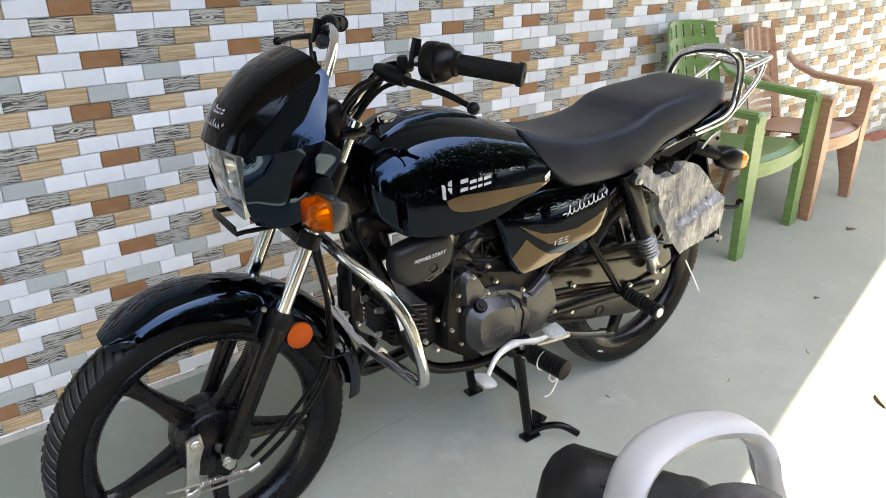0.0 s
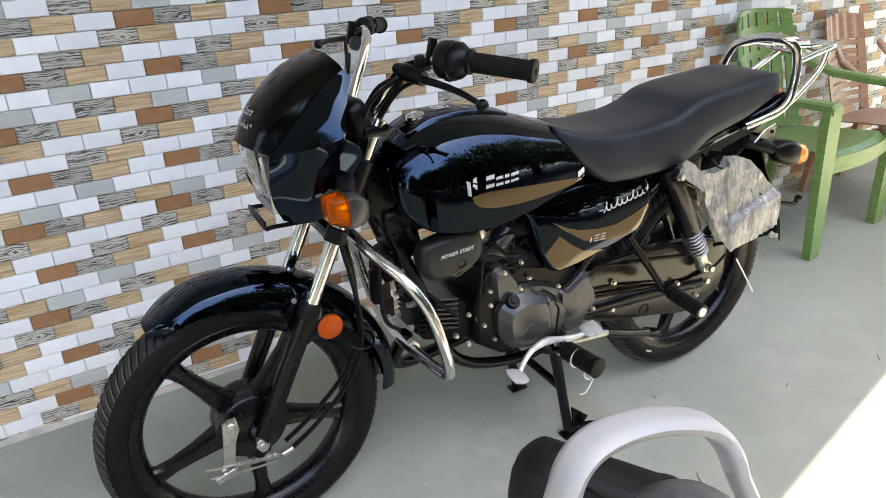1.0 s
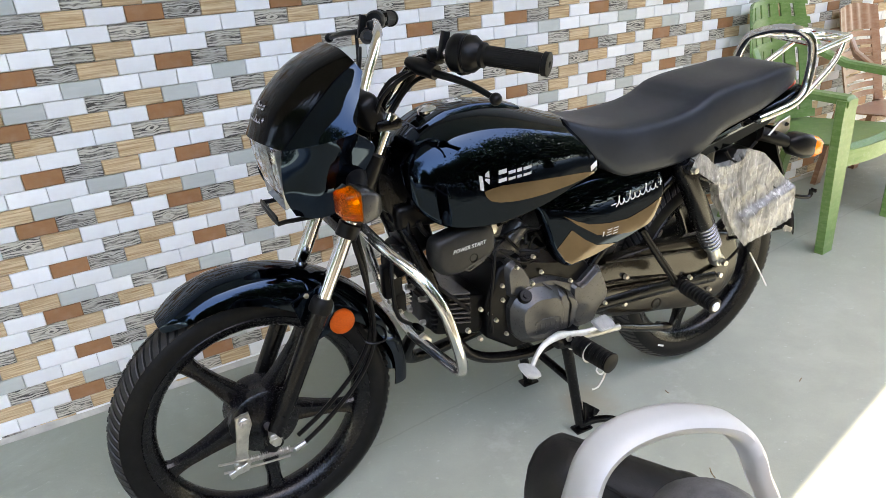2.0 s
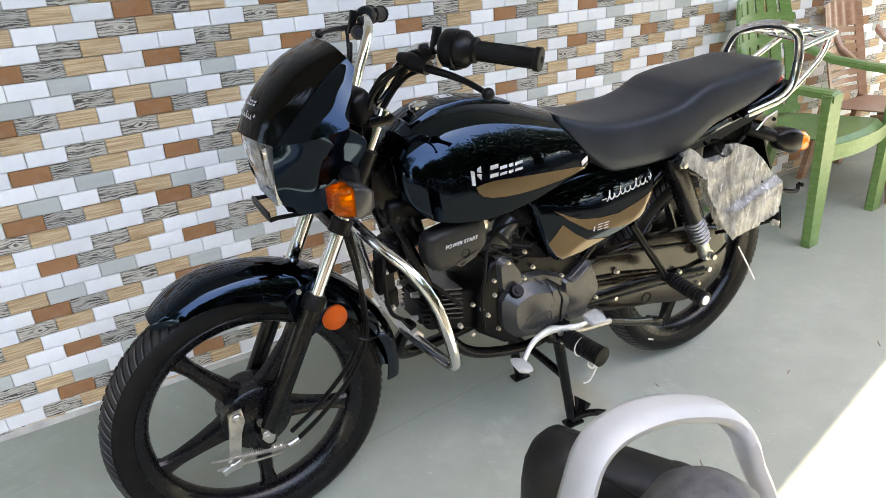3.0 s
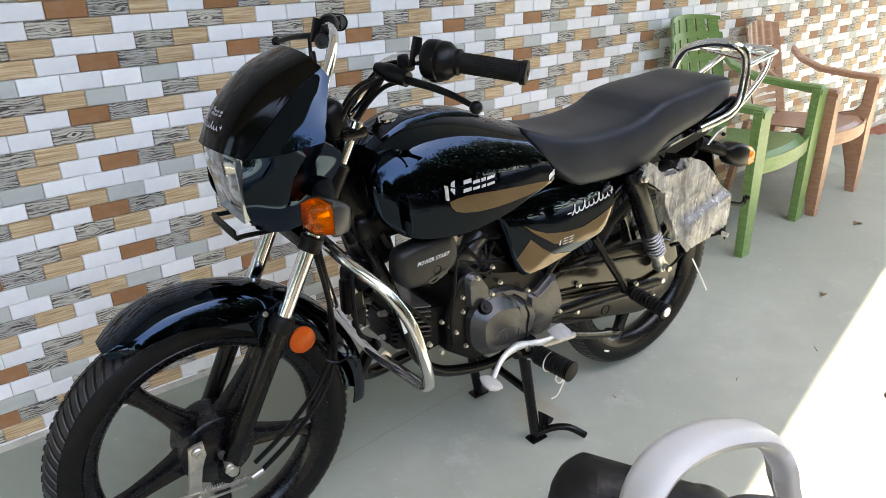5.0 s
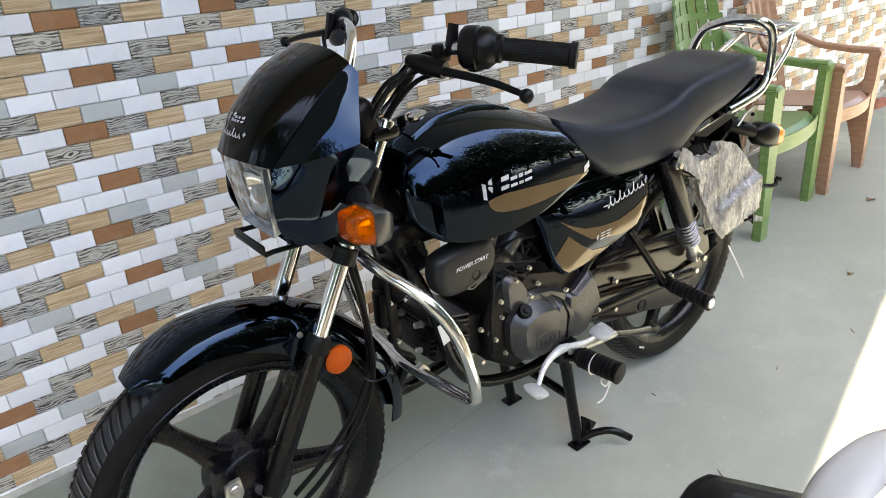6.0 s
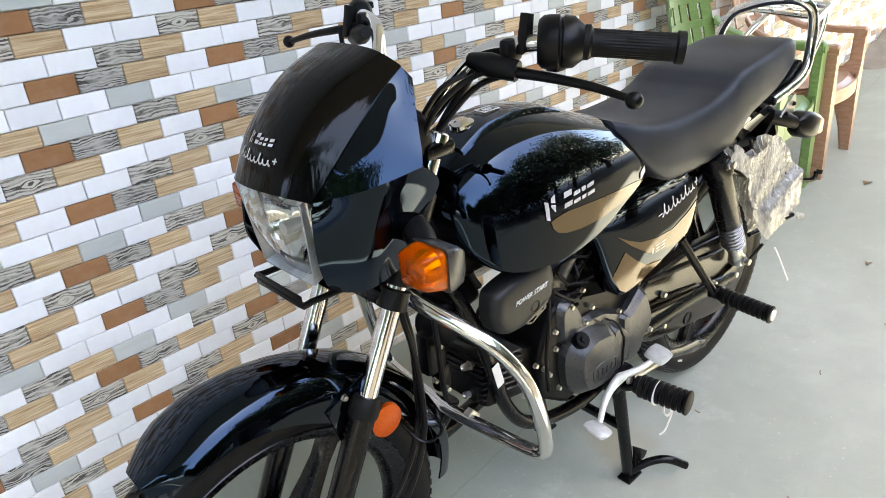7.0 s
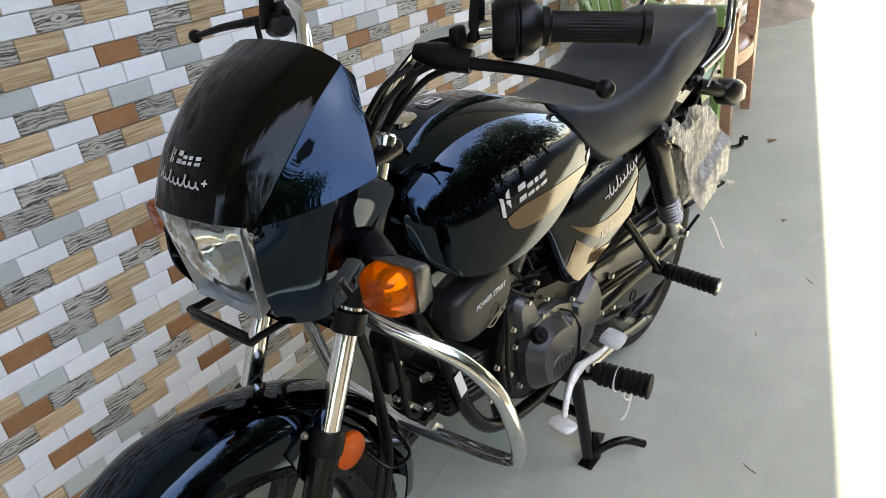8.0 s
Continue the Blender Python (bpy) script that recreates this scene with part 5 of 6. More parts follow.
def chamfered(bm, points, y0, y1, inset, drop, soft=1.0):
    """A casting with flat bevelled flanks: an outline in the x-z plane from y0 out to y1, its face drawn in by inset over the last drop."""
    n = len(points)
    cut = []
    for i, p in enumerate(points):
        a, c = Vector(points[i - 1]), Vector(points[(i + 1) % n])
        q = Vector(p)
        for f in (a, c):
            d = f - q
            cut.append(q + d.normalized() * min(0.012 * soft, d.length * 0.3))
    cx, cz = sum(q.x for q in cut) / len(cut), sum(q.y for q in cut) / len(cut)
    size = sum((q - Vector((cx, cz))).length for q in cut) / len(cut)
    out = 1 if y1 > y0 else -1
    rows = []
    for k, y in ((0.0, y0), (0.0, y1 - out * (drop + 0.003)), (0.003, y1 - out * drop), (inset - 0.003, y1 - out * 0.003), (inset, y1), (inset + 0.012, y1 + out * 0.001)):
        f = 1 - k / size
        rows.append([(cx + (q.x - cx) * f, y, cz + (q.y - cz) * f) for q in cut])
    return loft(bm, rows)


b = bmesh.new()
COVER = [(0.578, 0.442), (0.632, 0.468), (0.706, 0.456), (0.722, 0.440), (0.738, 0.390), (0.727, 0.322), (0.674, 0.311), (0.620, 0.319), (0.588, 0.347), (0.576, 0.389)]
chamfered(b, COVER, -0.075, -0.130, 0.024, 0.024)
mag = part("left_cover", b, M_ENGINE, engine, "dusty grey engine side cover", 30)
b = bmesh.new()
chamfered(b, [(0.70, 0.452), (0.722, 0.446), (0.757, 0.420), (0.768, 0.391), (0.750, 0.334), (0.728, 0.316), (0.70, 0.318)], -0.075, -0.126, 0.014, 0.020, 0.6)
part("rear_cover", b, M_ENGINE, engine, "dusty grey clutch-side lid", 30)
b = bmesh.new()
tube(b, [(0.702, -0.106, 0.458), (0.722, -0.116, 0.444), (0.726, -0.127, 0.425), (0.735, -0.1285, 0.405), (0.732, -0.1285, 0.375), (0.730, -0.127, 0.345), (0.722, -0.112, 0.318)], 0.0024, 6)
part("cover_seam", b, M_ENGDARK, mag)
b = bmesh.new()
PANEL_RIM = [(0.630, 0.362), (0.629, 0.380), (0.634, 0.386), (0.652, 0.390), (0.696, 0.384), (0.702, 0.379), (0.702, 0.362), (0.697, 0.356), (0.653, 0.350), (0.635, 0.354)]
tube(b, [(x, -0.1310, z) for x, z in PANEL_RIM], 0.0018, 6, smooth=False, close=True)
for k in range(4):
    tube(b, [(0.643 + 0.0145 * k, -0.1312, 0.362 - 0.0008 * k), (0.645 + 0.0145 * k, -0.1312, 0.378 - 0.0008 * k)], 0.0017, 6)
    tube(b, [(0.644 + 0.0145 * k, -0.1312, 0.370 - 0.0008 * k), (0.652 + 0.0145 * k, -0.1312, 0.369 - 0.0008 * k)], 0.0015, 6)
part("cast_panel", b, M_ENGINE, mag)
b = bmesh.new()
lathe(b, [(0, 0.013), (0.006, 0.013), (0.007, 0.009), (0.014, 0.009), (0.0165, 0.005), (0.0165, -0.010), (0, -0.010)], (0.612, -0.112, 0.455), (-0.15, -0.75, 0.65), 20)
part("inspection_cap", b, M_ENGDARK, mag)
b = bmesh.new()
chamfered(b, [(0.600, 0.470), (0.655, 0.482), (0.700, 0.476), (0.775, 0.440), (0.800, 0.40), (0.79, 0.33), (0.70, 0.31), (0.60, 0.34)], -0.060, -0.102, 0.010, 0.010, 0.8)
part("case_half", b, M_ENGINE, engine, "dusty grey crankcase half", 30)
b = bmesh.new()
tube(b, [(0.668, -0.100, 0.470), (0.690, -0.112, 0.452)], 0.003, 6)
part("case_rib", b, M_ENGINE, engine)
b = bmesh.new()
chamfered(b, [(0.748, 0.448), (0.780, 0.433), (0.836, 0.476), (0.856, 0.432), (0.870, 0.392), (0.861, 0.372), (0.835, 0.350), (0.822, 0.318), (0.780, 0.308), (0.752, 0.335)], -0.070, -0.113, 0.010, 0.012, 0.7)
part("sprocket_cover", b, M_ENGINE, engine, "grey sprocket cover", 30)
b = bmesh.new()
chamfered(b, [(0.574, 0.490), (0.571, 0.528), (0.588, 0.543), (0.612, 0.536), (0.635, 0.502), (0.655, 0.455), (0.62, 0.442), (0.578, 0.448)], -0.055, -0.099, 0.010, 0.012, 0.8)
part("cam_chain_cover", b, M_ENGINE, engine, "dusty dark cam chain cover", 30)
for x, y, z in ((0.597, -0.0985, 0.530), (0.566, -0.085, 0.486), (0.567, -0.085, 0.448), (0.641, -0.0985, 0.477), (0.672, -0.090, 0.494), (0.751, -0.100, 0.453), (0.853, -0.1125, 0.366), (0.576, -0.085, 0.354), (0.505, -0.088, 0.444), (0.529, -0.088, 0.424), (0.548, -0.085, 0.400), (0.655, -0.08, 0.535)):
    bolt("engine_bolt", (x, y, z), 0.0060, engine, h=0.008)
fin_dir = Vector((-0.97, 0, 0.22)).normalized()
TILT = Matrix.Rotation(radians(12.8), 3, "Y")
for k in range(7):
    b = bmesh.new()
    box(b, Vector((0.460, 0, 0.490 - 0.0125 * k)), (0.056, 0.152, 0.0042), 0.0012, TILT, 1)
    part("cooling_fin", b, M_ENGINE, engine, "grey cooling fin")
b = bmesh.new()
box(b, Vector((0.525, 0, 0.415)) + fin_dir * 0.055, (0.13, 0.13, 0.10), 0.012, TILT)
part("cylinder", b, M_ENGDARK, engine)
b = bmesh.new()
box(b, (0.424, 0, 0.444), (0.056, 0.104, 0.096), 0.012, TILT)
part("cylinder_head", b, M_ENGDARK, engine)
for k in range(7):
    b = bmesh.new()
    box(b, Vector((0.424, 0, 0.405 + 0.0125 * k)), (0.058, 0.124, 0.004), 0.0012, TILT, 1)
    part("head_fin", b, M_ENGDARK, engine)
for y, z in ((0.038, 0.476), (-0.032, 0.476), (0.038, 0.416), (-0.032, 0.416)):
    bolt("head_nut", Vector((0.400, y, z)), 0.009, engine, axis=(-1, 0, 0.2), h=0.022)
bolt("head_bolt", (0.465, -0.096, 0.405), 0.007, engine, h=0.01)
bolt("head_bolt", (0.495, -0.098, 0.375), 0.007, engine, h=0.01)
# choke-side cover with its wording
b = bmesh.new()
POWER = [(0.383, 0.632), (0.393, 0.650), (0.445, 0.661), (0.508, 0.662), (0.529, 0.652), (0.538, 0.623), (0.533, 0.594), (0.514, 0.578), (0.473, 0.563), (0.418, 0.561), (0.392, 0.577), (0.382, 0.605)]
pillow(b, POWER, -0.078, -0.118, 0.020, 0.003)
intake = part("intake_cover", b, M_COVER, bike, "matt black moulded intake cover", 60)
b = mesh_text("POWER START", 0.0120)
moved(b, Matrix.Translation((0.465, -0.1208, 0.6225)) @ Matrix.Rotation(radians(-4), 4, "Y") @ Matrix.Rotation(radians(90), 4, "X") @ Matrix(((1, 0.35, 0, 0), (0, 1, 0, 0), (0, 0, 1, 0), (0, 0, 0, 1))))
part("lettering", b, M_WHITE, intake, "white printed wording")
b = bmesh.new()
lathe(b, [(0, -0.004), (0.007, -0.003), (0.008, 0.001), (0.011, 0.0015), (0.011, -0.002)], (0.474, -0.1195, 0.595), (0, -1, 0), 18)
part("screw_well", b, M_ENGDARK, intake)
for pts in ([(0.448, 0.574), (0.505, 0.593), (0.507, 0.590), (0.450, 0.571)], [(0.448, 0.574), (0.450, 0.571), (0.462, 0.566), (0.464, 0.569)], [(0.464, 0.569), (0.500, 0.584), (0.501, 0.581), (0.465, 0.566)], [(0.474, 0.576), (0.486, 0.584), (0.490, 0.580), (0.478, 0.572)], [(0.492, 0.588), (0.500, 0.590), (0.501, 0.583), (0.496, 0.582)]):
    b = outline(pts)
    for v in b.verts:
        v.co.y = -0.1208
    part("arrow_stroke", b, M_ENGINE, intake)
b = bmesh.new()
tube(b, [(0.388, -0.075, 0.655), (0.375, -0.078, 0.672), (0.368, -0.078, 0.690)], 0.006, 8)
part("breather", b, M_RUBBER, intake)
b = bmesh.new()
rod(b, (0.60, -0.055, 0.58), (0.64, -0.055, 0.62), 0.026, bevel=0.005)
box(b, (0.605, -0.03, 0.555), (0.07, 0.06, 0.07), 0.012)
rod(b, (0.56, -0.02, 0.60), (0.72, -0.02, 0.60), 0.030, bevel=0.006)
part("carburettor", b, M_ENGINE, engine)
b = bmesh.new()
box(b, (0.575, -0.055, 0.625), (0.030, 0.006, 0.045), 0.004, Matrix.Rotation(radians(20), 3, "Y"))
part("cable_bracket", b, M_STEEL, engine)
random.seed(5)
for k in range(16):
    x0, z0 = random.uniform(0.56, 0.68), random.uniform(0.52, 0.66)
    pts = [(x0, -0.07 + random.uniform(-0.025, 0.02), z0)]
    for j in range(3):
        p = pts[-1]
        pts.append((p[0] + random.uniform(-0.05, 0.06), -0.07 + random.uniform(-0.028, 0.02), p[2] + random.uniform(-0.05, 0.045)))
    b = bmesh.new()
    tube(b, pts, random.uniform(0.002, 0.0045), 6)
    part("hose", b, M_RUBBER, engine)
for pts, r in (([(0.36, -0.045, 0.70), (0.355, -0.06, 0.62), (0.385, -0.07, 0.55), (0.43, -0.085, 0.50), (0.475, -0.09, 0.45)], 0.0045),
               ([(0.55, -0.085, 0.58), (0.535, -0.098, 0.52), (0.525, -0.100, 0.45), (0.53, -0.100, 0.38)], 0.004),
               ([(0.32, -0.035, 0.62), (0.305, -0.06, 0.55), (0.315, -0.055, 0.47), (0.35, -0.04, 0.43)], 0.005)):
    b = bmesh.new()
    tube(b, pts, r, 8)
    part("hose", b, M_RUBBER, engine)
b = bmesh.new()
box(b, (0.378, 0, 0.655), (0.075, 0.095, 0.120), 0.018, Matrix.Rotation(radians(-14), 3, "Y"), 3)
box(b, (0.352, -0.010, 0.600), (0.045, 0.070, 0.060), 0.012, Matrix.Rotation(radians(-14), 3, "Y"), 3)
box(b, (0.405, 0, 0.690), (0.150, 0.105, 0.060), 0.016, None, 3)
part("wiring_cover", b, M_PLASTIC, engine)
b = bmesh.new()
lathe(b, [(0, 0.014), (0.020, 0.013), (0.026, 0.008), (0.036, 0.006), (0.038, 0.0), (0.036, -0.008), (0.018, -0.020), (0, -0.022)], (0.330, -0.030, 0.590), (-0.85, -0.5, 0.1), 26)
part("horn", b, M_PLASTIC, engine, "round black horn")
b = bmesh.new()
box(b, (0.318, -0.025, 0.545), (0.045, 0.03, 0.08), 0.008)
box(b, (0.33, -0.03, 0.49), (0.03, 0.022, 0.05), 0.006)
box(b, (0.345, -0.035, 0.595), (0.03, 0.03, 0.05), 0.006)
part("ignition_coil", b, M_ENGDARK, engine)
for x, y, z in ((0.30, -0.045, 0.505), (0.315, -0.045, 0.565), (0.325, -0.045, 0.475)):
    bolt("small_bolt", (x, y, z), 0.0055, engine, h=0.01)
# exhaust on the far side
b = bmesh.new()
tube(b, [(0.40, 0.03, 0.37), (0.37, 0.05, 0.30), (0.42, 0.08, 0.255), (0.60, 0.11, 0.25), (0.80, 0.13, 0.27)], 0.017, 14)
tube(b, [(0.80, 0.13, 0.27), (0.90, 0.14, 0.285), (1.35, 0.155, 0.34), (1.45, 0.16, 0.352)], [0.02, 0.042, 0.045, 0.036], 20)
part("exhaust", b, M_FORKLOW, bike, "black exhaust pipe")

# crash guard
GUARD = [(0.262, 0.0, 0.690), (0.262, -0.040, 0.684), (0.272, -0.080, 0.668), (0.292, -0.126, 0.645), (0.322, -0.172, 0.608), (0.350, -0.203, 0.550), (0.369, -0.214, 0.48), (0.385, -0.212, 0.408), (0.388, -0.198, 0.382), (0.385, -0.165, 0.376), (0.376, -0.08, 0.377), (0.369, 0.0, 0.378)]
b = bmesh.new()
tube(b, GUARD + flip(GUARD[:-1])[::-1], 0.0124, 14, 8)
guard = part("crash_guard", b, M_GUARD, bike, "chromed tubular crash guard")
b = bmesh.new()
slab(b, [(0.396, 0.494), (0.413, 0.499), (0.426, 0.450), (0.409, 0.445)], -0.0855, -0.0870, 0.0004, 1)
part("barcode_label", b, M_WHITE, bike, "white barcode label on the frame")
b = bmesh.new()
slab(b, [(0.366, 0.392), (0.380, 0.398), (0.397, 0.378), (0.388, 0.352), (0.372, 0.356)], -0.036, -0.052, 0.004, 2)
part("guard_clamp", b, M_STEEL, guard)

# pedals, pegs and stands
pedal = thing("gear_lever", "", "")
pedal.parent = bike
b = bmesh.new()
tube(b, [(0.592, -0.173, 0.306), (0.612, -0.167, 0.330), (0.640, -0.160, 0.344), (0.685, -0.152, 0.346), (0.720, -0.150, 0.337), (0.768, -0.156, 0.333), (0.795, -0.163, 0.340)], [0.0055, 0.0062, 0.0075, 0.0105, 0.008, 0.006, 0.0055], 10)
part("arm", b, M_PEDAL, pedal, "cast alloy arm")


def ribbed_pad(at, spin, hx, hy):
    n = 15
    rows = []
    for i in range(n):
        u = i / (n - 1) * 2 - 1
        row = []
        for j in range(9):
            v = j / 4 - 1
            x, y = u * (1 - 0.10 * v * v) * hx, v * (1 - 0.14 * u * u) * hy
            edge = max(abs(u), abs(v))
            row.append(Vector(at) + spin @ Vector((x, y, (0.0026 if i % 2 else -0.0022) - (0.003 if edge > 0.98 else 0.0))))
        rows.append(row)
    bm = bmesh.new()
    sheet(bm, rows, 0.010)
    return bm


for at, tilt in (((0.584, -0.176, 0.300), 24), ((0.806, -0.166, 0.350), -8)):
    spin = Matrix.Rotation(radians(10), 3, "X") @ Matrix.Rotation(radians(tilt), 3, "Y")
    part("pad", ribbed_pad(at, spin, 0.024, 0.024), M_PEDAL, pedal, "ribbed alloy pad", 30)
b = bmesh.new()
rod(b, (0.586, -0.174, 0.294), (0.588, -0.172, 0.282), 0.010, bevel=0.003)
part("pad_bush", b, M_RUBBER, pedal)


def peg(name, root, end, r, ribs, cap, parent):
    root, end = Vector(root), Vector(end)
    L = (end - root).length
    prof = [(0, 0), (r * 0.75, 0.002)]
    for k in range(ribs):
        a = 0.012 + (L - 0.020) * k / ribs
        w = (L - 0.020) / ribs
        prof += [(r * 0.86, a), (r, a + w * 0.2), (r, a + w * 0.7), (r * 0.86, a + w * 0.85)]
    prof += [(r * 1.05, L - 0.006), (r * 1.05, L - 0.002), (r * 0.9, L), (0, L)]
    b = bmesh.new()
    lathe(b, prof, root, end - root, 22)
    ob = part(name, b, M_RUBBER, parent, "ribbed black rubber footpeg")
    if cap:
        b = bmesh.new()
        lathe(b, [(0, 0.003), (r * 0.62, 0.0025), (r * 0.72, 0.0), (r * 0.72, -0.002), (0, -0.002)], end, end - root, 18)
        part("end_cap", b, M_SPRING, ob)
    return ob


peg("front_footpeg", (0.722, -0.165, 0.320), (0.740, -0.276, 0.316), 0.0240, 8, False, bike)
peg("front_footpeg", (0.722, 0.165, 0.318), (0.745, 0.282, 0.308), 0.0225, 8, False, bike)
peg("rear_footpeg", (1.058, -0.164, 0.381), (1.046, -0.291, 0.378), 0.0190, 9, True, bike)
peg("rear_footpeg", (1.058, 0.164, 0.381), (1.046, 0.291, 0.378), 0.0190, 9, True, bike)
for s in (-1, 1):
    b = bmesh.new()
    tube(b, [(0.70, s * 0.08, 0.30), (0.715, s * 0.13, 0.305), (0.724, s * 0.170, 0.318)], 0.013, 10)
    part("peg_arm", b, M_FORKLOW, bike)
    b = bmesh.new()
    tube(b, [(0.958, s * 0.114, 0.540), (1.003, s * 0.136, 0.462), (1.052, s * 0.155, 0.384)], 0.0095, 10)
    box(b, (1.060, s * 0.155, 0.382), (0.030, 0.028, 0.026), 0.006)
    part("peg_strut", b, M_FORKLOW, bike)
for s in (-1, 1):
    bolt("bracket_bolt", (1.072, s * 0.167, 0.386), 0.007, bike, axis=(0, s, 0))
b = bmesh.new()
ringpts = [Vector((0.731, -0.212, 0.314)) + Vector((math.cos(a), 0.10 * math.cos(a), math.sin(a))) * 0.0238 for a in [math.tau * k / 20 for k in range(20)]]
tube(b, ringpts, 0.0024, 6, smooth=False, close=True)
tube(b, [(0.748, -0.212, 0.298), (0.752, -0.216, 0.272), (0.745, -0.220, 0.262), (0.757, -0.224, 0.25), (0.770, -0.226, 0.262), (0.766, -0.224, 0.24), (0.752, -0.222, 0.215), (0.735, -0.220, 0.212)], 0.0022, 6)
part("tied_string", b, M_STRING, bike, "white string tied round the footpeg")
stand = thing("centre_stand", "", "")
stand.parent = bike
for s in (-1, 1):
    b = bmesh.new()
    foot = (0.786, s * 0.122, 0.010)
    tube(b, [(0.728, s * 0.115, 0.312), (0.738, s * 0.120, 0.255), (0.760, s * 0.122, 0.14), foot], [0.016, 0.0145, 0.0135, 0.0135], 12)
    box(b, (0.788, s * 0.124, 0.006), (0.052, 0.034, 0.008), 0.003)
    part("leg", b, M_FORKLOW, stand)
b = bmesh.new()
tube(b, [(0.755, -0.122, 0.165), (0.752, 0, 0.172), (0.755, 0.122, 0.165)], 0.011, 10)
part("crossbar", b, M_FORKLOW, stand)
b = bmesh.new()
tube(b, [(0.786, -0.128, 0.022), (0.815, -0.150, 0.040), (0.838, -0.172, 0.048), (0.856, -0.190, 0.044), (0.880, -0.212, 0.026)], 0.0095, 12)
part("tang", b, M_FORKLOW, stand)
b = bmesh.new()
slab(b, [(0.782, 0.100), (0.795, 0.090), (0.838, 0.052), (0.828, 0.040), (0.790, 0.038)], -0.130, -0.137, 0.001, 1)
part("gusset", b, M_FORKLOW, stand)
side = thing("side_stand", "", "")
side.parent = bike
b = bmesh.new()
tube(b, [(0.735, -0.150, 0.322), (0.80, -0.156, 0.318), (0.865, -0.158, 0.314)], 0.0085, 12)
part("pivot_link", b, M_STEEL, side, "bright steel pivot link")
b = bmesh.new()
tube(b, [(0.862, -0.156, 0.314), (0.95, -0.145, 0.276), (1.045, -0.130, 0.240)], [0.010, 0.0105, 0.012], 12)
box(b, (1.052, -0.128, 0.238), (0.05, 0.03, 0.022), 0.008, Matrix.Rotation(radians(20), 3, "Y"))
part("leg", b, M_FORKLOW, side)
b = bmesh.new()
box(b, (0.72, -0.115, 0.318), (0.07, 0.06, 0.045), 0.01)
part("stand_mount", b, M_FORKLOW, bike)
bolt("pivot_bolt", (0.706, -0.160, 0.335), 0.009, bike)
bolt("pivot_bolt", (0.722, -0.150, 0.300), 0.009, bike)

# wrapped pannier guard behind the shock, with its wiring
random.seed(11)
WRAP = [(1.066, 0.690), (1.090, 0.722), (1.112, 0.712), (1.140, 0.690), (1.172, 0.670), (1.215, 0.668), (1.258, 0.672), (1.268, 0.694), (1.31, 0.690), (1.348, 0.676), (1.378, 0.652), (1.410, 0.625), (1.445, 0.598), (1.478, 0.572), (1.490, 0.540), (1.492, 0.505), (1.486, 0.470), (1.44, 0.455), (1.39, 0.444), (1.34, 0.442), (1.292, 0.432), (1.268, 0.465), (1.244, 0.500), (1.22, 0.535), (1.198, 0.565), (1.182, 0.595), (1.172, 0.622), (1.12, 0.655)]
WRAP = [(1.066 + (x - 1.066) * 0.94, z) for x, z in WRAP]
b = outline(WRAP)
for ax, no, lo, hi in ((0, (1, 0, 0), 1.07, 1.495), (2, (0, 0, 1), 0.40, 0.72)):
    c = lo
    while c < hi:
        p = [0, 0, 0]
        p[ax] = c
        bmesh.ops.bisect_plane(b, geom=b.verts[:] + b.edges[:] + b.faces[:], plane_co=p, plane_no=no)
        c += 0.0055
bmesh.ops.triangulate(b, faces=b.faces[:])
front = b.faces[:]
back = bmesh.ops.duplicate(b, geom=front)
back_verts = [g for g in back["geom"] if isinstance(g, bmesh.types.BMVert)]


def crease(x, z, k):
    slant = x + (z - 0.55) * 0.35 + 0.03 * noise.noise(Vector((x * 9, z * 9, k + 5)))
    cross = z - (x - 1.28) * 0.45 + 0.02 * noise.noise(Vector((x * 11, z * 7, k + 8)))
    broad = 0.006 * noise.noise(Vector((x * 13 + k, z * 15, k)))
    ridge = (1 - abs(noise.noise(Vector((slant * 46 + k, z * 7, k))))) ** 5
    over = (1 - abs(noise.noise(Vector((cross * 60 - k, x * 8, k + 3))))) ** 6
    fine = (1 - abs(noise.noise(Vector((slant * 150 - k, z * 16 + x * 20, k + 2))))) ** 3
    return broad + 0.0042 * ridge + 0.0030 * over + 0.0012 * fine


for v in b.verts:
    x, z = v.co.x, v.co.z
    fold = 0.018 * max(0.0, min(1.0, (0.530 + (x - 1.283) * 0.26 - z) / 0.012)) * max(0.0, min(1.0, (x - 1.25) / 0.03))
    v.co.y = -0.152 - fold - crease(x, z, 0.0) + 0.012 * max(0, (x - 1.12)) / 0.35
for v in back_verts:
    v.co.y = -0.128 + crease(v.co.x, v.co.z, 9.0)
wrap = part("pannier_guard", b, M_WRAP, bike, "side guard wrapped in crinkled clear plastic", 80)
b = bmesh.new()
tube(b, [(1.10, -0.130, 0.66), (1.20, -0.135, 0.62), (1.33, -0.138, 0.62), (1.42, -0.14, 0.55), (1.50, -0.172, 0.525), (1.512, -0.175, 0.545)], 0.006, 8)
tube(b, [(1.25, -0.135, 0.45), (1.35, -0.145, 0.445), (1.425, -0.165, 0.452)], 0.006, 8)
part("guard_rod", b, M_FORKLOW, wrap)
bolt("guard_nut", (1.428, -0.172, 0.450), 0.010, wrap, axis=(0.4, -1, 0), h=0.018)
bolt("guard_nut", (1.508, -0.176, 0.545), 0.008, wrap, M_FORKLOW, axis=(0.4, -1, 0), h=0.014)
b = bmesh.new()
tube(b, [(1.280, -0.188, 0.420), (1.30, -0.195, 0.385), (1.325, -0.20, 0.345), (1.345, -0.205, 0.31)], 0.0022, 6)
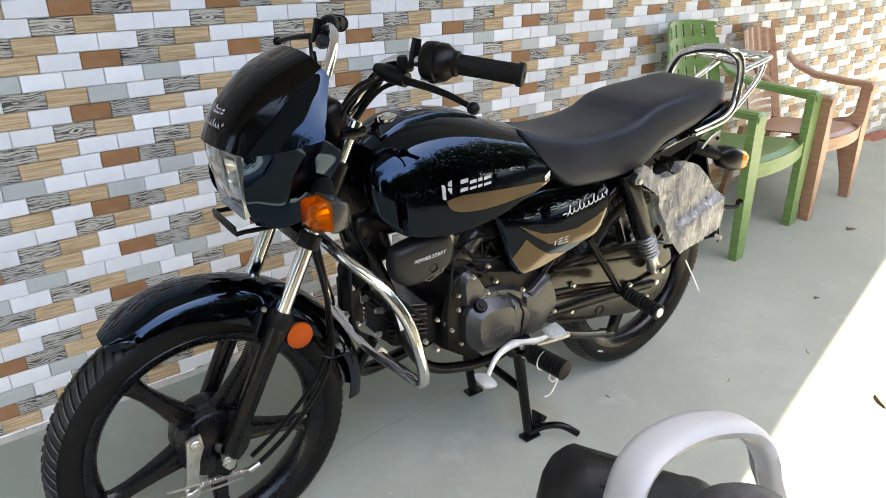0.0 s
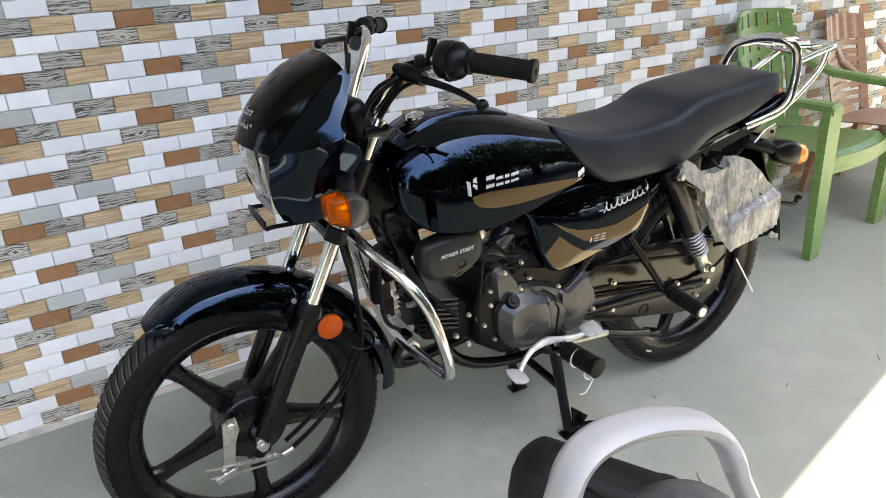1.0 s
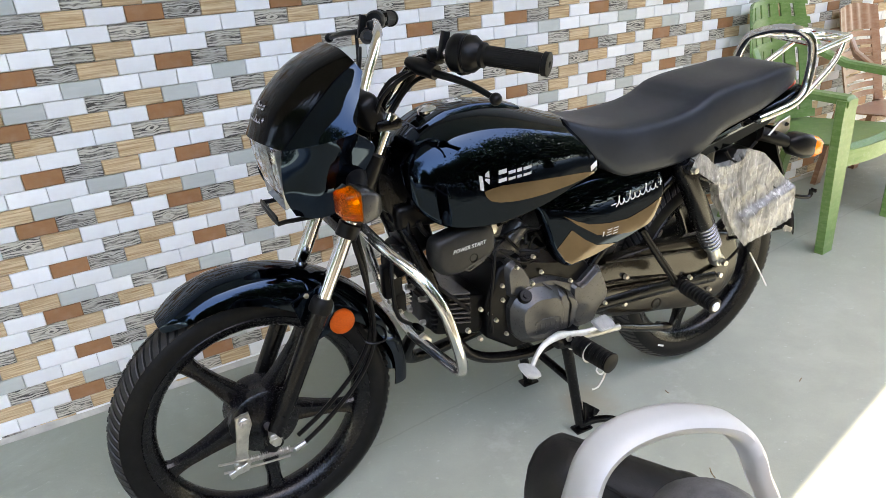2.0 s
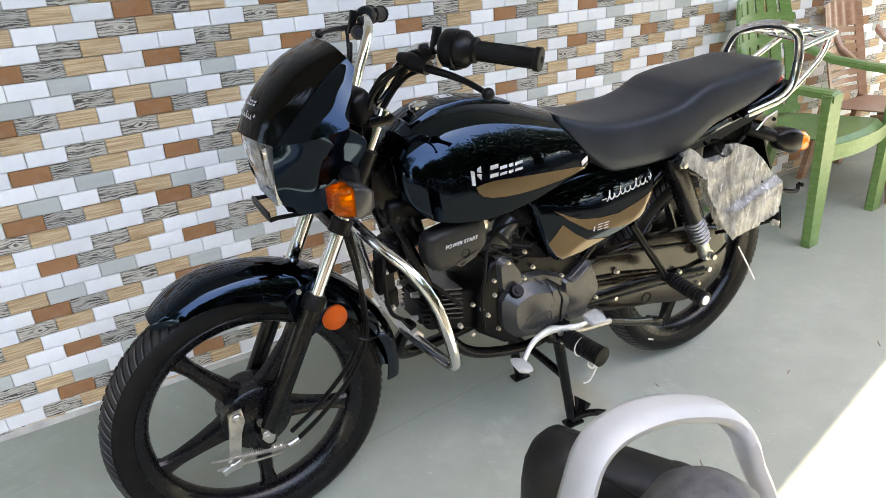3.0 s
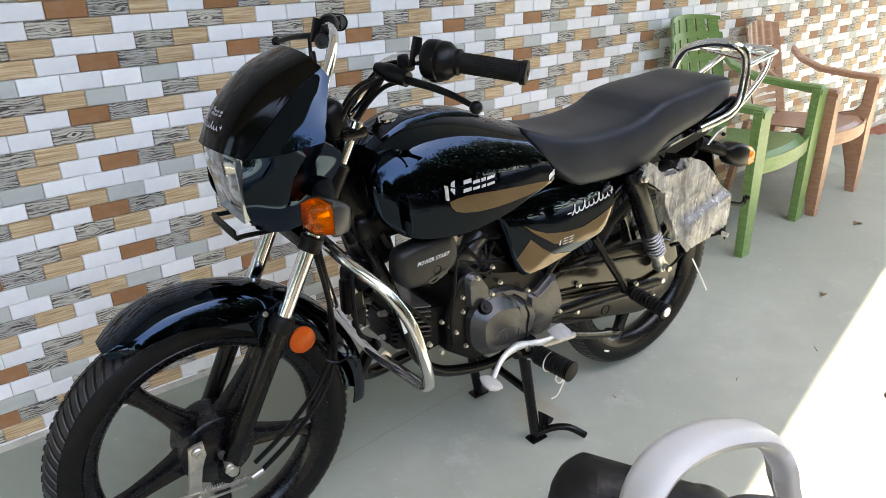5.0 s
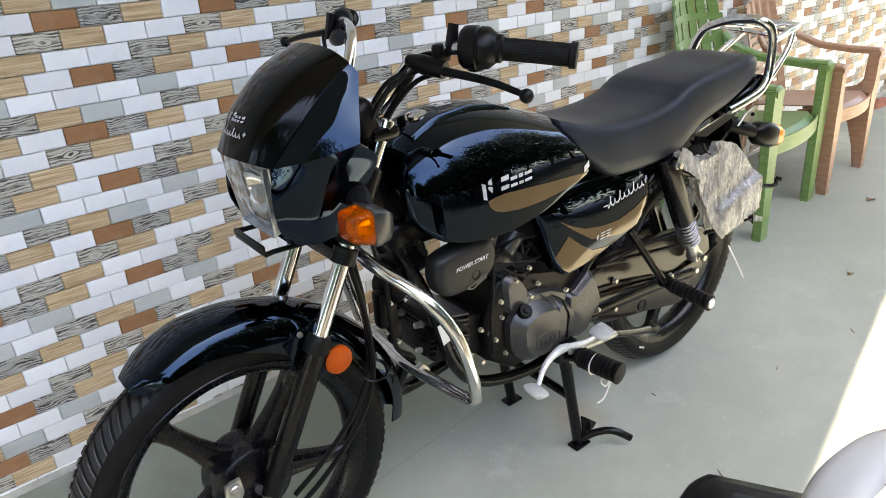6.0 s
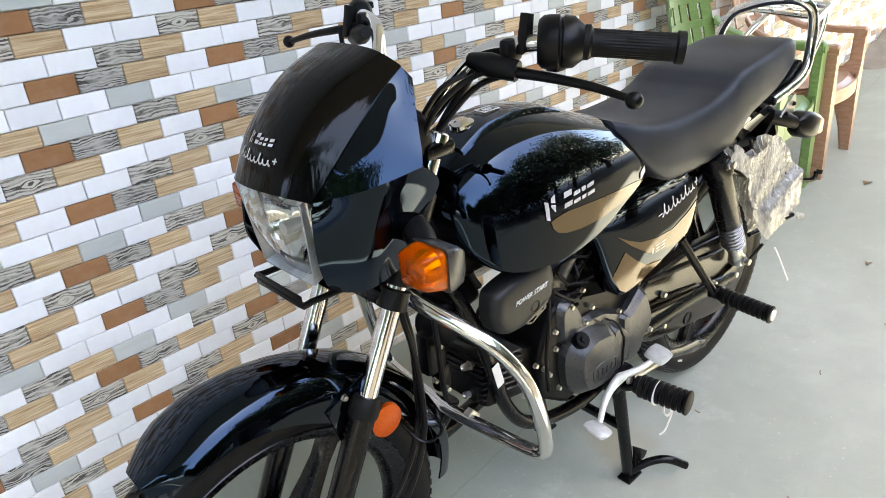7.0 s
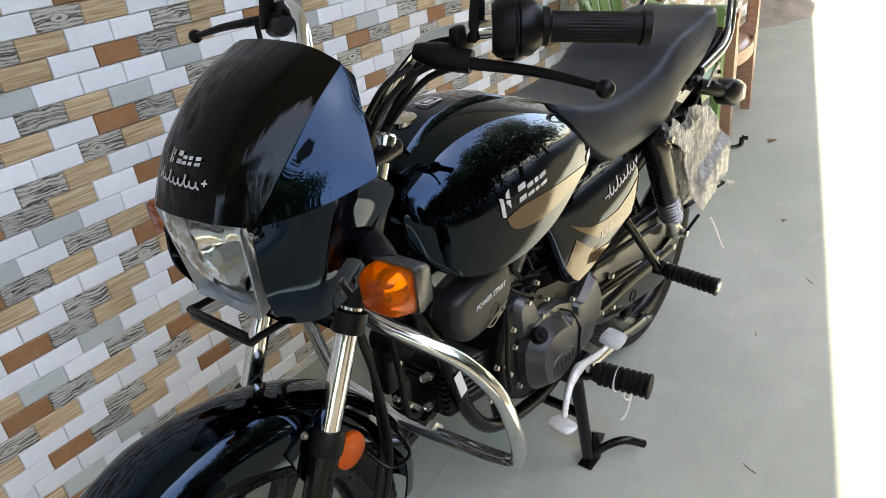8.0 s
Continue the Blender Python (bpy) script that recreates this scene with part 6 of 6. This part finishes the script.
part("loose_string", b, M_STRING, wrap, "dangling white string")
b = bmesh.new()
tube(b, [(1.262, -0.165, 0.43), (1.255, -0.15, 0.40), (1.235, -0.145, 0.385)], 0.004, 8)
part("wire", b, M_RUBBER, wrap)
b = bmesh.new()
tube(b, [(1.205, -0.13, 0.70), (1.26, -0.12, 0.66), (1.33, -0.12, 0.70)], 0.004, 8)
part("wire", b, M_RUBBER, wrap)


# ---- plastic chairs ----
def armchair(label, material, slats, m):
    ch = thing("plastic_chair", label, "chair", "plastic chairs along the wall", at=m)
    # seat pan, front edge rolled over
    rows = []
    for i in range(13):
        t = i / 12
        y = -0.02 + 0.42 * t
        hw = 0.235 - 0.02 * t
        dip = 0.012 * math.sin(math.pi * t)
        rows.append([(u * hw, y - 0.03 * (1 - u * u) * (1 - t), 0.415 - dip * (1 - u * u) - (0.035 if i == 0 else 0.0) - 0.03 * t) for u in [k / 6 - 1 for k in range(13)]])
    b = bmesh.new()
    sheet(b, rows, 0.006)
    part("seat", b, material, ch)
    b = bmesh.new()
    apron = [[(u * 0.245, -0.03 - 0.028 * (1 - u * u), z) for u in [k / 6 - 1 for k in range(13)]] for z in (0.408, 0.385, 0.345)]
    sheet(b, apron, 0.008)
    part("apron", b, material, ch)
    # legs: front ones run up as flat arm posts
    for s in (-1, 1):
        b = bmesh.new()
        x = s * 0.282
        rows = []
        taper = ((0.0, 0.036, 0.002), (0.20, 0.042, 0.008), (0.40, 0.047, 0.014), (0.52, 0.048, 0.018), (0.612, 0.045, 0.020))
        if slats != "upright":
            # flared below the seat, a slim post above it
            taper = ((0.0, 0.026, 0.012), (0.12, 0.030, 0.010), (0.24, 0.036, 0.008), (0.34, 0.042, 0.006), (0.405, 0.046, 0.006), (0.430, 0.036, 0.012), (0.47, 0.030, 0.016), (0.612, 0.030, 0.020))
        for z, hw, dx in taper:
            grow = 1.0 if slats == "upright" else float(np.interp(z, (0.0, 0.12, 0.24, 0.34, 0.405, 0.43, 0.47, 0.612), (1.2, 1.7, 2.6, 3.8, 4.8, 2.4, 1.5, 1.4)))
            rows.append([(x + s * dx + a, (bq + 0.016) * grow - 0.036, z) for a, bq in ((-hw, -0.016), (hw, -0.016), (hw, 0.016), (hw * 0.8, 0.022), (hw * 0.8, -0.006), (-hw * 0.8, -0.006), (-hw * 0.8, 0.022), (-hw, 0.016))])
        loft(b, rows)
        part("front_leg", b, material, ch, "", 25)
        b = bmesh.new()
        rows = []
        for z, hw, y in ((0.0, 0.026, 0.47), (0.22, 0.030, 0.435), (0.40, 0.034, 0.405)):
            rows.append([(s * 0.215 + a, y + bq, z) for a, bq in ((-hw, -0.014), (hw, -0.014), (hw, 0.014), (-hw, 0.014))])
        loft(b, rows)
        part("back_leg", b, material, ch, "", 25)
        b = bmesh.new()
        rows = []
        for t, y, z, xo in ((0, -0.042, 0.607, 0.020), (0.1, -0.03, 0.618, 0.020), (0.4, 0.10, 0.622, 0.018), (0.7, 0.26, 0.640, 0.008), (0.9, 0.36, 0.69, -0.03), (1, 0.40, 0.74, -0.055)):
            hw = 0.036 - 0.012 * t
            xx = s * (0.282 + xo)
            rows.append([(xx - hw, y, z - 0.022), (xx - hw, y, z), (xx - hw * 0.6, y, z + 0.008), (xx + hw * 0.6, y, z + 0.008), (xx + hw, y, z), (xx + hw, y, z - 0.022)])
        loft(b, rows)
        part("armrest", b, material, ch, "", 30)
    # back
    if slats == "upright":
        for k in range(7):
            u0, u1 = -1 + 2 * k / 7 + 0.035, -1 + 2 * (k + 1) / 7 - 0.035
            rows = []
            for i in range(11):
                t = i / 10
                hw = 0.215 + 0.035 * math.sin(math.pi * min(1, t * 0.9 + 0.1))
                rows.append([(u * hw, 0.345 + 0.105 * t + 0.075 * (1 - u * u), 0.40 + 0.50 * t + 0.015 * t * (1 - u * u)) for u in (u0, (u0 + u1) / 2, u1)])
            b = bmesh.new()
            sheet(b, rows, 0.007)
            part("slat", b, material, ch)
        for t0, t1 in ((0.0, 0.07), (0.60, 0.66), (0.80, 0.86), (0.965, 1.0)):
            rows = []
            for t in (t0, (t0 + t1) / 2, t1):
                hw = 0.215 + 0.035 * math.sin(math.pi * min(1, t * 0.9 + 0.1))
                rows.append([(u * hw, 0.341 + 0.105 * t + 0.075 * (1 - u * u), 0.40 + 0.50 * t + 0.015 * t * (1 - u * u)) for u in [k / 6 - 1 for k in range(13)]])
            b = bmesh.new()
            sheet(b, rows, 0.008)
            part("back_rail", b, material, ch)
    else:
        def back_point(u, t):
            hw = 0.20 + 0.012 * math.sin(math.pi * t)
            return (u * hw, 0.385 + 0.115 * t + 0.035 * (1 - u * u), 0.40 + 0.46 * t + 0.02 * t * (1 - u * u))
        b = bmesh.new()
        sheet(b, [[(back_point(u, t)[0], back_point(u, t)[1] + 0.004 * math.cos(u * 16), back_point(u, t)[2]) for u in [k / 16 - 1 for k in range(33)]] for t in (0.74, 0.82, 0.91, 0.97, 1.0)], 0.007)
        part("top_panel", b, material, ch, "fluted top panel")
        for side_u in ((-1.0, -0.72), (0.72, 1.0)):
            b = bmesh.new()
            sheet(b, [[back_point(u, t) for u in (side_u[0], sum(side_u) / 2, side_u[1])] for t in [k / 10 * 0.75 for k in range(11)]], 0.007)
            part("back_post", b, material, ch)
        for k in range(8):
            t = 0.06 + 0.087 * k
            b = bmesh.new()
            sheet(b, [[back_point(u, tt) for u in [j / 6 * 0.73 - 0.73 for j in range(13)]] for tt in (t, t + 0.03, t + 0.055)], 0.006)
            part("slat", b, material, ch)
    return ch


armchair("green moulded plastic armchair with upright back slats, scuffed", M_GREEN, "upright", pose(2.540, 0.150, 0, 0, 0, 6))
armchair("faded brown moulded plastic armchair with cross slats", M_TAN, "cross", pose(3.195, 0.170, 0, 0, 0, 4) @ Matrix.Diagonal((0.86, 0.95, 0.955, 1)))


# ---- scooter parked beside the bike ----
SC = Vector((0.15, -0.98, 0.0))
scooter = thing("scooter", "parked scooter with black seat and broad silver grab rail", "scooter", at=Matrix.Translation(SC))
# the rail is one broad band bent over into a hoop; RAIL runs along its rearward rim
RAIL = [(-0.030, -1.000, 0.600), (0.011, -0.988, 0.709), (0.034, -0.980, 0.755), (0.048, -0.976, 0.778), (0.068, -0.975, 0.791), (0.094, -0.977, 0.796), (0.127, -0.981, 0.794),
        (0.160, -0.987, 0.786), (0.194, -0.994, 0.772), (0.211, -1.000, 0.757), (0.223, -1.008, 0.733), (0.234, -1.010, 0.704), (0.250, -1.014, 0.670), (0.283, -1.022, 0.595)]
FORWARD = Vector((0.12, 1.0, -0.02)).normalized()
line = curve(RAIL, 5)
rows = []
for i, p in enumerate(line):
    t = i / (len(line) - 1)
    d = (line[min(i + 1, len(line) - 1)] - line[max(i - 1, 0)]).normalized()
    out = FORWARD.cross(d).normalized()
    deep = 0.038 - 0.006 * t
    thick = 0.011
    # section: a rolled rearward lip, a gently crowned outer face, a plain inner face
    sect = [(-0.004, -0.004), (-0.002, 0.003), (0.005, 0.0065), (0.016, 0.0085), (0.5 * deep, 0.010), (deep - 0.012, 0.007), (deep - 0.003, 0.002), (deep, -0.004), (deep - 0.003, -thick + 0.002), (deep - 0.010, -thick), (0.012, -thick), (0.002, -thick + 0.001)]
    rows.append([p - SC + FORWARD * a + out * c for a, c in sect])
b = bmesh.new()
loft(b, rows)
part("grab_rail", b, M_SILVER, scooter, "broad silver-painted grab rail", 60)
P1, P2 = Vector((0.108, -0.862, 0)), Vector((0.205, -0.935, 0))
ax = (P2 - P1).normalized()
sd = Vector((-ax.y, ax.x, 0))
rows = []
for z, r in ((0.44, 0.040), (0.50, 0.047), (0.60, 0.051), (0.645, 0.050), (0.670, 0.0465), (0.688, 0.040), (0.701, 0.030), (0.708, 0.018), (0.710, 0.007)):
    ring = []
    for k in range(28):
        a = math.tau * k / 28
        c = P1 if math.cos(a) < 0 else P2
        drop = 0.0 if math.cos(a) < 0 else 0.05
        ring.append(c - SC + ax * (r * math.cos(a)) + sd * (r * math.sin(a)) + Vector((0, 0, z - drop)))
    rows.append(ring)
b = bmesh.new()
loft(b, rows)
seat = part("seat", b, M_SCOOT, scooter, "padded black vinyl seat end", 60)
b = bmesh.new()
tube(b, [P1 - SC + Vector((-0.043, 0.018, 0.66)), P1 - SC + Vector((-0.012, -0.030, 0.694)), P1 - SC + ax * 0.08 - sd * 0.040 + Vector((0, 0, 0.655))], 0.0016, 6)
part("piping", b, M_RUBBER, seat)
b = bmesh.new()
rows = []
for z, r in ((0.50, 0.060), (0.62, 0.064), (0.70, 0.064), (0.735, 0.060), (0.762, 0.048), (0.778, 0.030), (0.785, 0.010)):
    rows.append([(-0.050 + r * math.cos(a), -0.068 + r * math.sin(a), z) for a in [math.tau * k / 28 for k in range(28)]])
loft(b, rows)
part("tail_cover", b, M_MAT, scooter, "grey speckled tail cover", 60)
b = bmesh.new()
rows = []
for z, sx, sy in ((0.20, 0.06, 0.22), (0.30, 0.10, 0.28), (0.42, 0.115, 0.26), (0.50, 0.10, 0.20), (0.53, 0.07, 0.15)):
    rows.append([(0.01 + sx * math.cos(a), -0.06 + sy * math.sin(a), z) for a in [math.tau * k / 28 for k in range(28)]])
loft(b, rows)
part("body", b, M_SILVER, scooter, "silver body panels", 60)
b = bmesh.new()
lathe(b, [(0.13, -0.03), (0.16, -0.045), (0.20, -0.048), (0.218, -0.03), (0.221, 0), (0.218, 0.03), (0.20, 0.048), (0.16, 0.045), (0.13, 0.03), (0.13, -0.03)], (0.01, -0.10, 0.221), (1, 0, 0), 40)
wh = part("wheel", b, M_RUBBER, scooter)
b = bmesh.new()
lathe(b, [(0, -0.03), (0.13, -0.03), (0.135, 0), (0.13, 0.03), (0, 0.03)], (0.01, -0.10, 0.221), (1, 0, 0), 30)
part("rim", b, M_STEEL, wh)

# ---- small things on the floor ----
def heap(name, label, category, centre, rx, ry, h, material, seed):
    rows = []
    for i in range(13):
        r = 1 - i / 12
        ring = []
        for k in range(36):
            a = math.tau * k / 36
            q = Vector((math.cos(a) * r * 2 + seed, math.sin(a) * r * 2, seed))
            rr = r * (1 + 0.25 * noise.noise(q))
            ring.append((centre[0] + rx * rr * math.cos(a), centre[1] + ry * rr * math.sin(a), max(0.0, h * (1 - r ** 1.6) * (1 + 0.35 * noise.noise(q * 2.1)))))
        rows.append(ring)
    bm = bmesh.new()
    loft(bm, rows)
    return solid(name, bm, material, label, category, sharp=70)


heap("sand_mound", "grey-brown mound of sand at the end of the porch", "sand mound", (6.05, 0.66, 0), 0.62, 0.36, 0.17, M_SAND, 3.0)
heap("cloth", "crumpled rust-coloured rag lying by the wall", "rag", (4.95, 0.60, 0), 0.20, 0.07, 0.035, M_CLOTH, 8.0)


def dry_leaf(at, length, turn):
    bm = bmesh.new()
    rows = []
    for i in range(7):
        t = i / 6
        w = 0.28 * length * math.sin(math.pi * min(1, t * 0.95 + 0.03)) ** 0.8
        rows.append([(length * (t - 0.5), u * w, 0.003 + 0.010 * abs(u) * length * 6 + 0.006 * math.sin(t * 5)) for u in (-1, -0.5, 0, 0.5, 1)])
    sheet(bm, rows, 0.0012)
    return solid("dry_leaf", bm, M_DRY, "curled brown dry leaf on the floor", "leaf", at=pose(*at, 0, 0, turn))


dry_leaf((2.15, -0.29, 0), 0.035, 10)
dry_leaf((1.66, -0.72, 0), 0.10, 25)
dry_leaf((2.98, -0.06, 0), 0.06, -5)


def scrap(at, length, turn):
    bm = bmesh.new()
    tube(bm, [(-length / 2, 0, 0.0015), (0, length * 0.06, 0.002), (length / 2, 0, 0.0015)], 0.0014, 5)
    return solid("twig", bm, M_DRY, "thin dry twig lying on the floor", "twig", at=pose(*at, 0, 0, turn))


for at, ln, turn in (((0.887, -0.493, 0), 0.035, 60), ((1.40, -0.38, 0), 0.02, 20), ((1.05, -0.20, 0), 0.015, 80), ((1.75, -0.45, 0), 0.03, 40)):
    scrap(at, ln, turn)


# ---- trees across the yard, unseen, placed to be mirrored dark in the paint ----
def tree(at, height, spread, seed):
    random.seed(seed)
    t = thing("tree", "leafy green tree standing across the sunlit yard", "tree", "yard trees", at=pose(*at))
    b = bmesh.new()
    trunk = [(0, 0, 0), (0.1, 0.05, height * 0.2), (0.0, 0.1, height * 0.45), (0.15, 0, height * 0.7)]
    tube(b, trunk, [0.20, 0.15, 0.11, 0.05], 10)
    tips = []
    for k in range(13):
        a = k * 2.4
        z0 = height * (0.06 + 0.055 * k)
        r = spread * random.uniform(0.5, 0.95)
        end = (r * math.cos(a), r * math.sin(a), z0 + height * random.uniform(0.12, 0.30))
        tube(b, [(0.05, 0.05, z0), (end[0] * 0.5, end[1] * 0.5, z0 + height * 0.09), end], [0.07, 0.045, 0.015], 6)
        tips.append(end)
    part("trunk", b, M_BARK, t)
    verts, faces = [], []
    for tip in tips + [(0.1, 0, height * 0.85), (0, 0.4, height * 0.75)]:
        for j in range(900):
            o = Vector((random.gauss(0, 1), random.gauss(0, 1), random.gauss(0, 0.75))) * spread * 0.27
            c = Vector(tip) + o
            d = Vector((random.gauss(0, 1), random.gauss(0, 1), random.gauss(0, 1))).normalized()
            e = d.orthogonal().normalized()
            n0 = len(verts)
            s = random.uniform(0.09, 0.17)
            verts += [tuple(c - d * s), tuple(c + e * s * 0.45), tuple(c + d * s), tuple(c - e * s * 0.45)]
            faces.append((n0, n0 + 1, n0 + 2, n0 + 3))
    me = bpy.data.meshes.new("crown")
    me.from_pydata(verts, [], faces)
    me.materials.append(M_LEAF)
    cr = new("crown", me)
    cr.parent = t
    tagged(cr, kind="stuff")
    return t


tree((7.5, -6.5, 0), 7.0, 3.0, 1)
tree((11.5, -5.0, 0), 7.5, 3.0, 2)
tree((4.2, -9.5, 0), 6.5, 2.8, 3)
tree((15.0, -9.0, 0), 8.0, 3.2, 4)
tree((9.0, -11.0, 0), 8.0, 3.2, 5)
tree((0.5, -14.5, 0), 6.0, 2.6, 6)
tree((-4.5, -15.0, 0), 5.0, 2.4, 7)
tree((-9.5, -13.0, 0), 5.2, 2.4, 8)
# placed to keep bright sky out of the visor's reflection
tree((-8.6, -4.9, 0), 7.4, 2.7, 9)
tree((-14.0, -2.0, 0), 4.8, 2.2, 10)
tree((2.6, -6.6, 0), 3.4, 2.0, 11)
tree((-1.6, -9.0, 0), 3.6, 2.2, 12)
tree((-6.0, -9.5, 0), 2.8, 2.0, 13)


# ---- tiles of the wall, last ----
BW, BH, X0, Z0 = 0.381 / 4, 0.254 / 6, 0.010, 0.988
PATTERN = [["brown", "scratch", "tan", "white"], ["white", "white", "grey", "white"], ["grey", "white", "dark", "tan"],
           ["brown", "scratch", "tan", "white"], ["tan", "white", "white", "knot"], ["white", "white", "dark", "tan"]]
GAP, DEPTH = 0.0007, 0.0085


def brick_shape(w, h):
    """Corners of one brick face and its chamfered sides, with face-plane coordinates."""
    c = 0.0020
    x0, x1, z0, z1 = GAP, w - GAP, GAP, h - GAP
    outer = [(x0, z0), (x1, z0), (x1, z1), (x0, z1)]
    inner = [(x0 + c, z0 + c), (x1 - c, z0 + c), (x1 - c, z1 - c), (x0 + c, z1 - c)]
    v = [(x, 0.0, z) for x, z in outer] + [(x, -DEPTH + 0.002, z) for x, z in outer] + [(x, -DEPTH, z) for x, z in inner]
    f = [(8, 9, 10, 11)] + [(4 + k, 4 + (k + 1) % 4, 8 + (k + 1) % 4, 8 + k) for k in range(4)] + [(k, (k + 1) % 4, 4 + (k + 1) % 4, 4 + k) for k in range(4)]
    return v, f


def brick_mesh(name, w, h, material):
    v, f = brick_shape(w, h)
    me = bpy.data.meshes.new(name)
    me.from_pydata(v, [], f)
    uv = me.uv_layers.new(name="brick")
    for loop in me.loops:
        p = me.vertices[loop.vertex_index].co
        uv.data[loop.index].uv = (p.x, p.z)
    me.materials.append(material)
    return me


BRICKS = {s: brick_mesh("brick", BW, BH, TILE[s]) for s in STYLES}
far_v, far_f, far_m, far_uv = [], [], [], []
made = 0
ROWS_LO, ROWS_HI = -14, 24
for r in range(ROWS_LO, ROWS_HI):
    row = r % 6
    top = Z0 - BH * r
    bottom = top - BH
    if top <= 0.006:
        continue
    xs = X0 if row % 2 == 0 else X0 - BW / 2
    for c in range(-40, 110):
        style = PATTERN[row][c % 4]
        x = xs + BW * c
        if bottom < 0.0:
            h = top
            z = 0.0
        else:
            h, z = BH, bottom
        near = -0.50 < x < 0.78 and 0.0 < bottom and top < 1.05 and made < 300
        if near:
            ob = new("brick", BRICKS[style])
            ob.matrix_world = Matrix.Translation((x, WALL_Y + 0.0085 + random.Random(r * 997 + c).uniform(-0.0006, 0.0006), z))
            ob.parent = wall
            made += 1
        else:
            v, f = brick_shape(BW, h)
            n0 = len(far_v)
            far_v += [(x + a, WALL_Y + 0.0085 + b2, z + d2) for a, b2, d2 in v]
            for face in f:
                far_f.append(tuple(n0 + k for k in face))
                far_m.append(STYLES.index(style))
                far_uv += [(v[k][0], v[k][2]) for k in face]
me = bpy.data.meshes.new("far_bricks")
me.from_pydata(far_v, [], far_f)
uv = me.uv_layers.new(name="brick")
uv.data.foreach_set("uv", np.array(far_uv, dtype=np.float32).ravel())
for s in STYLES:
    me.materials.append(TILE_FAR[s])
me.polygons.foreach_set("material_index", np.array(far_m, dtype=np.int32))
far = new("far_bricks", me)
far.parent = wall
tagged(far, kind="stuff")
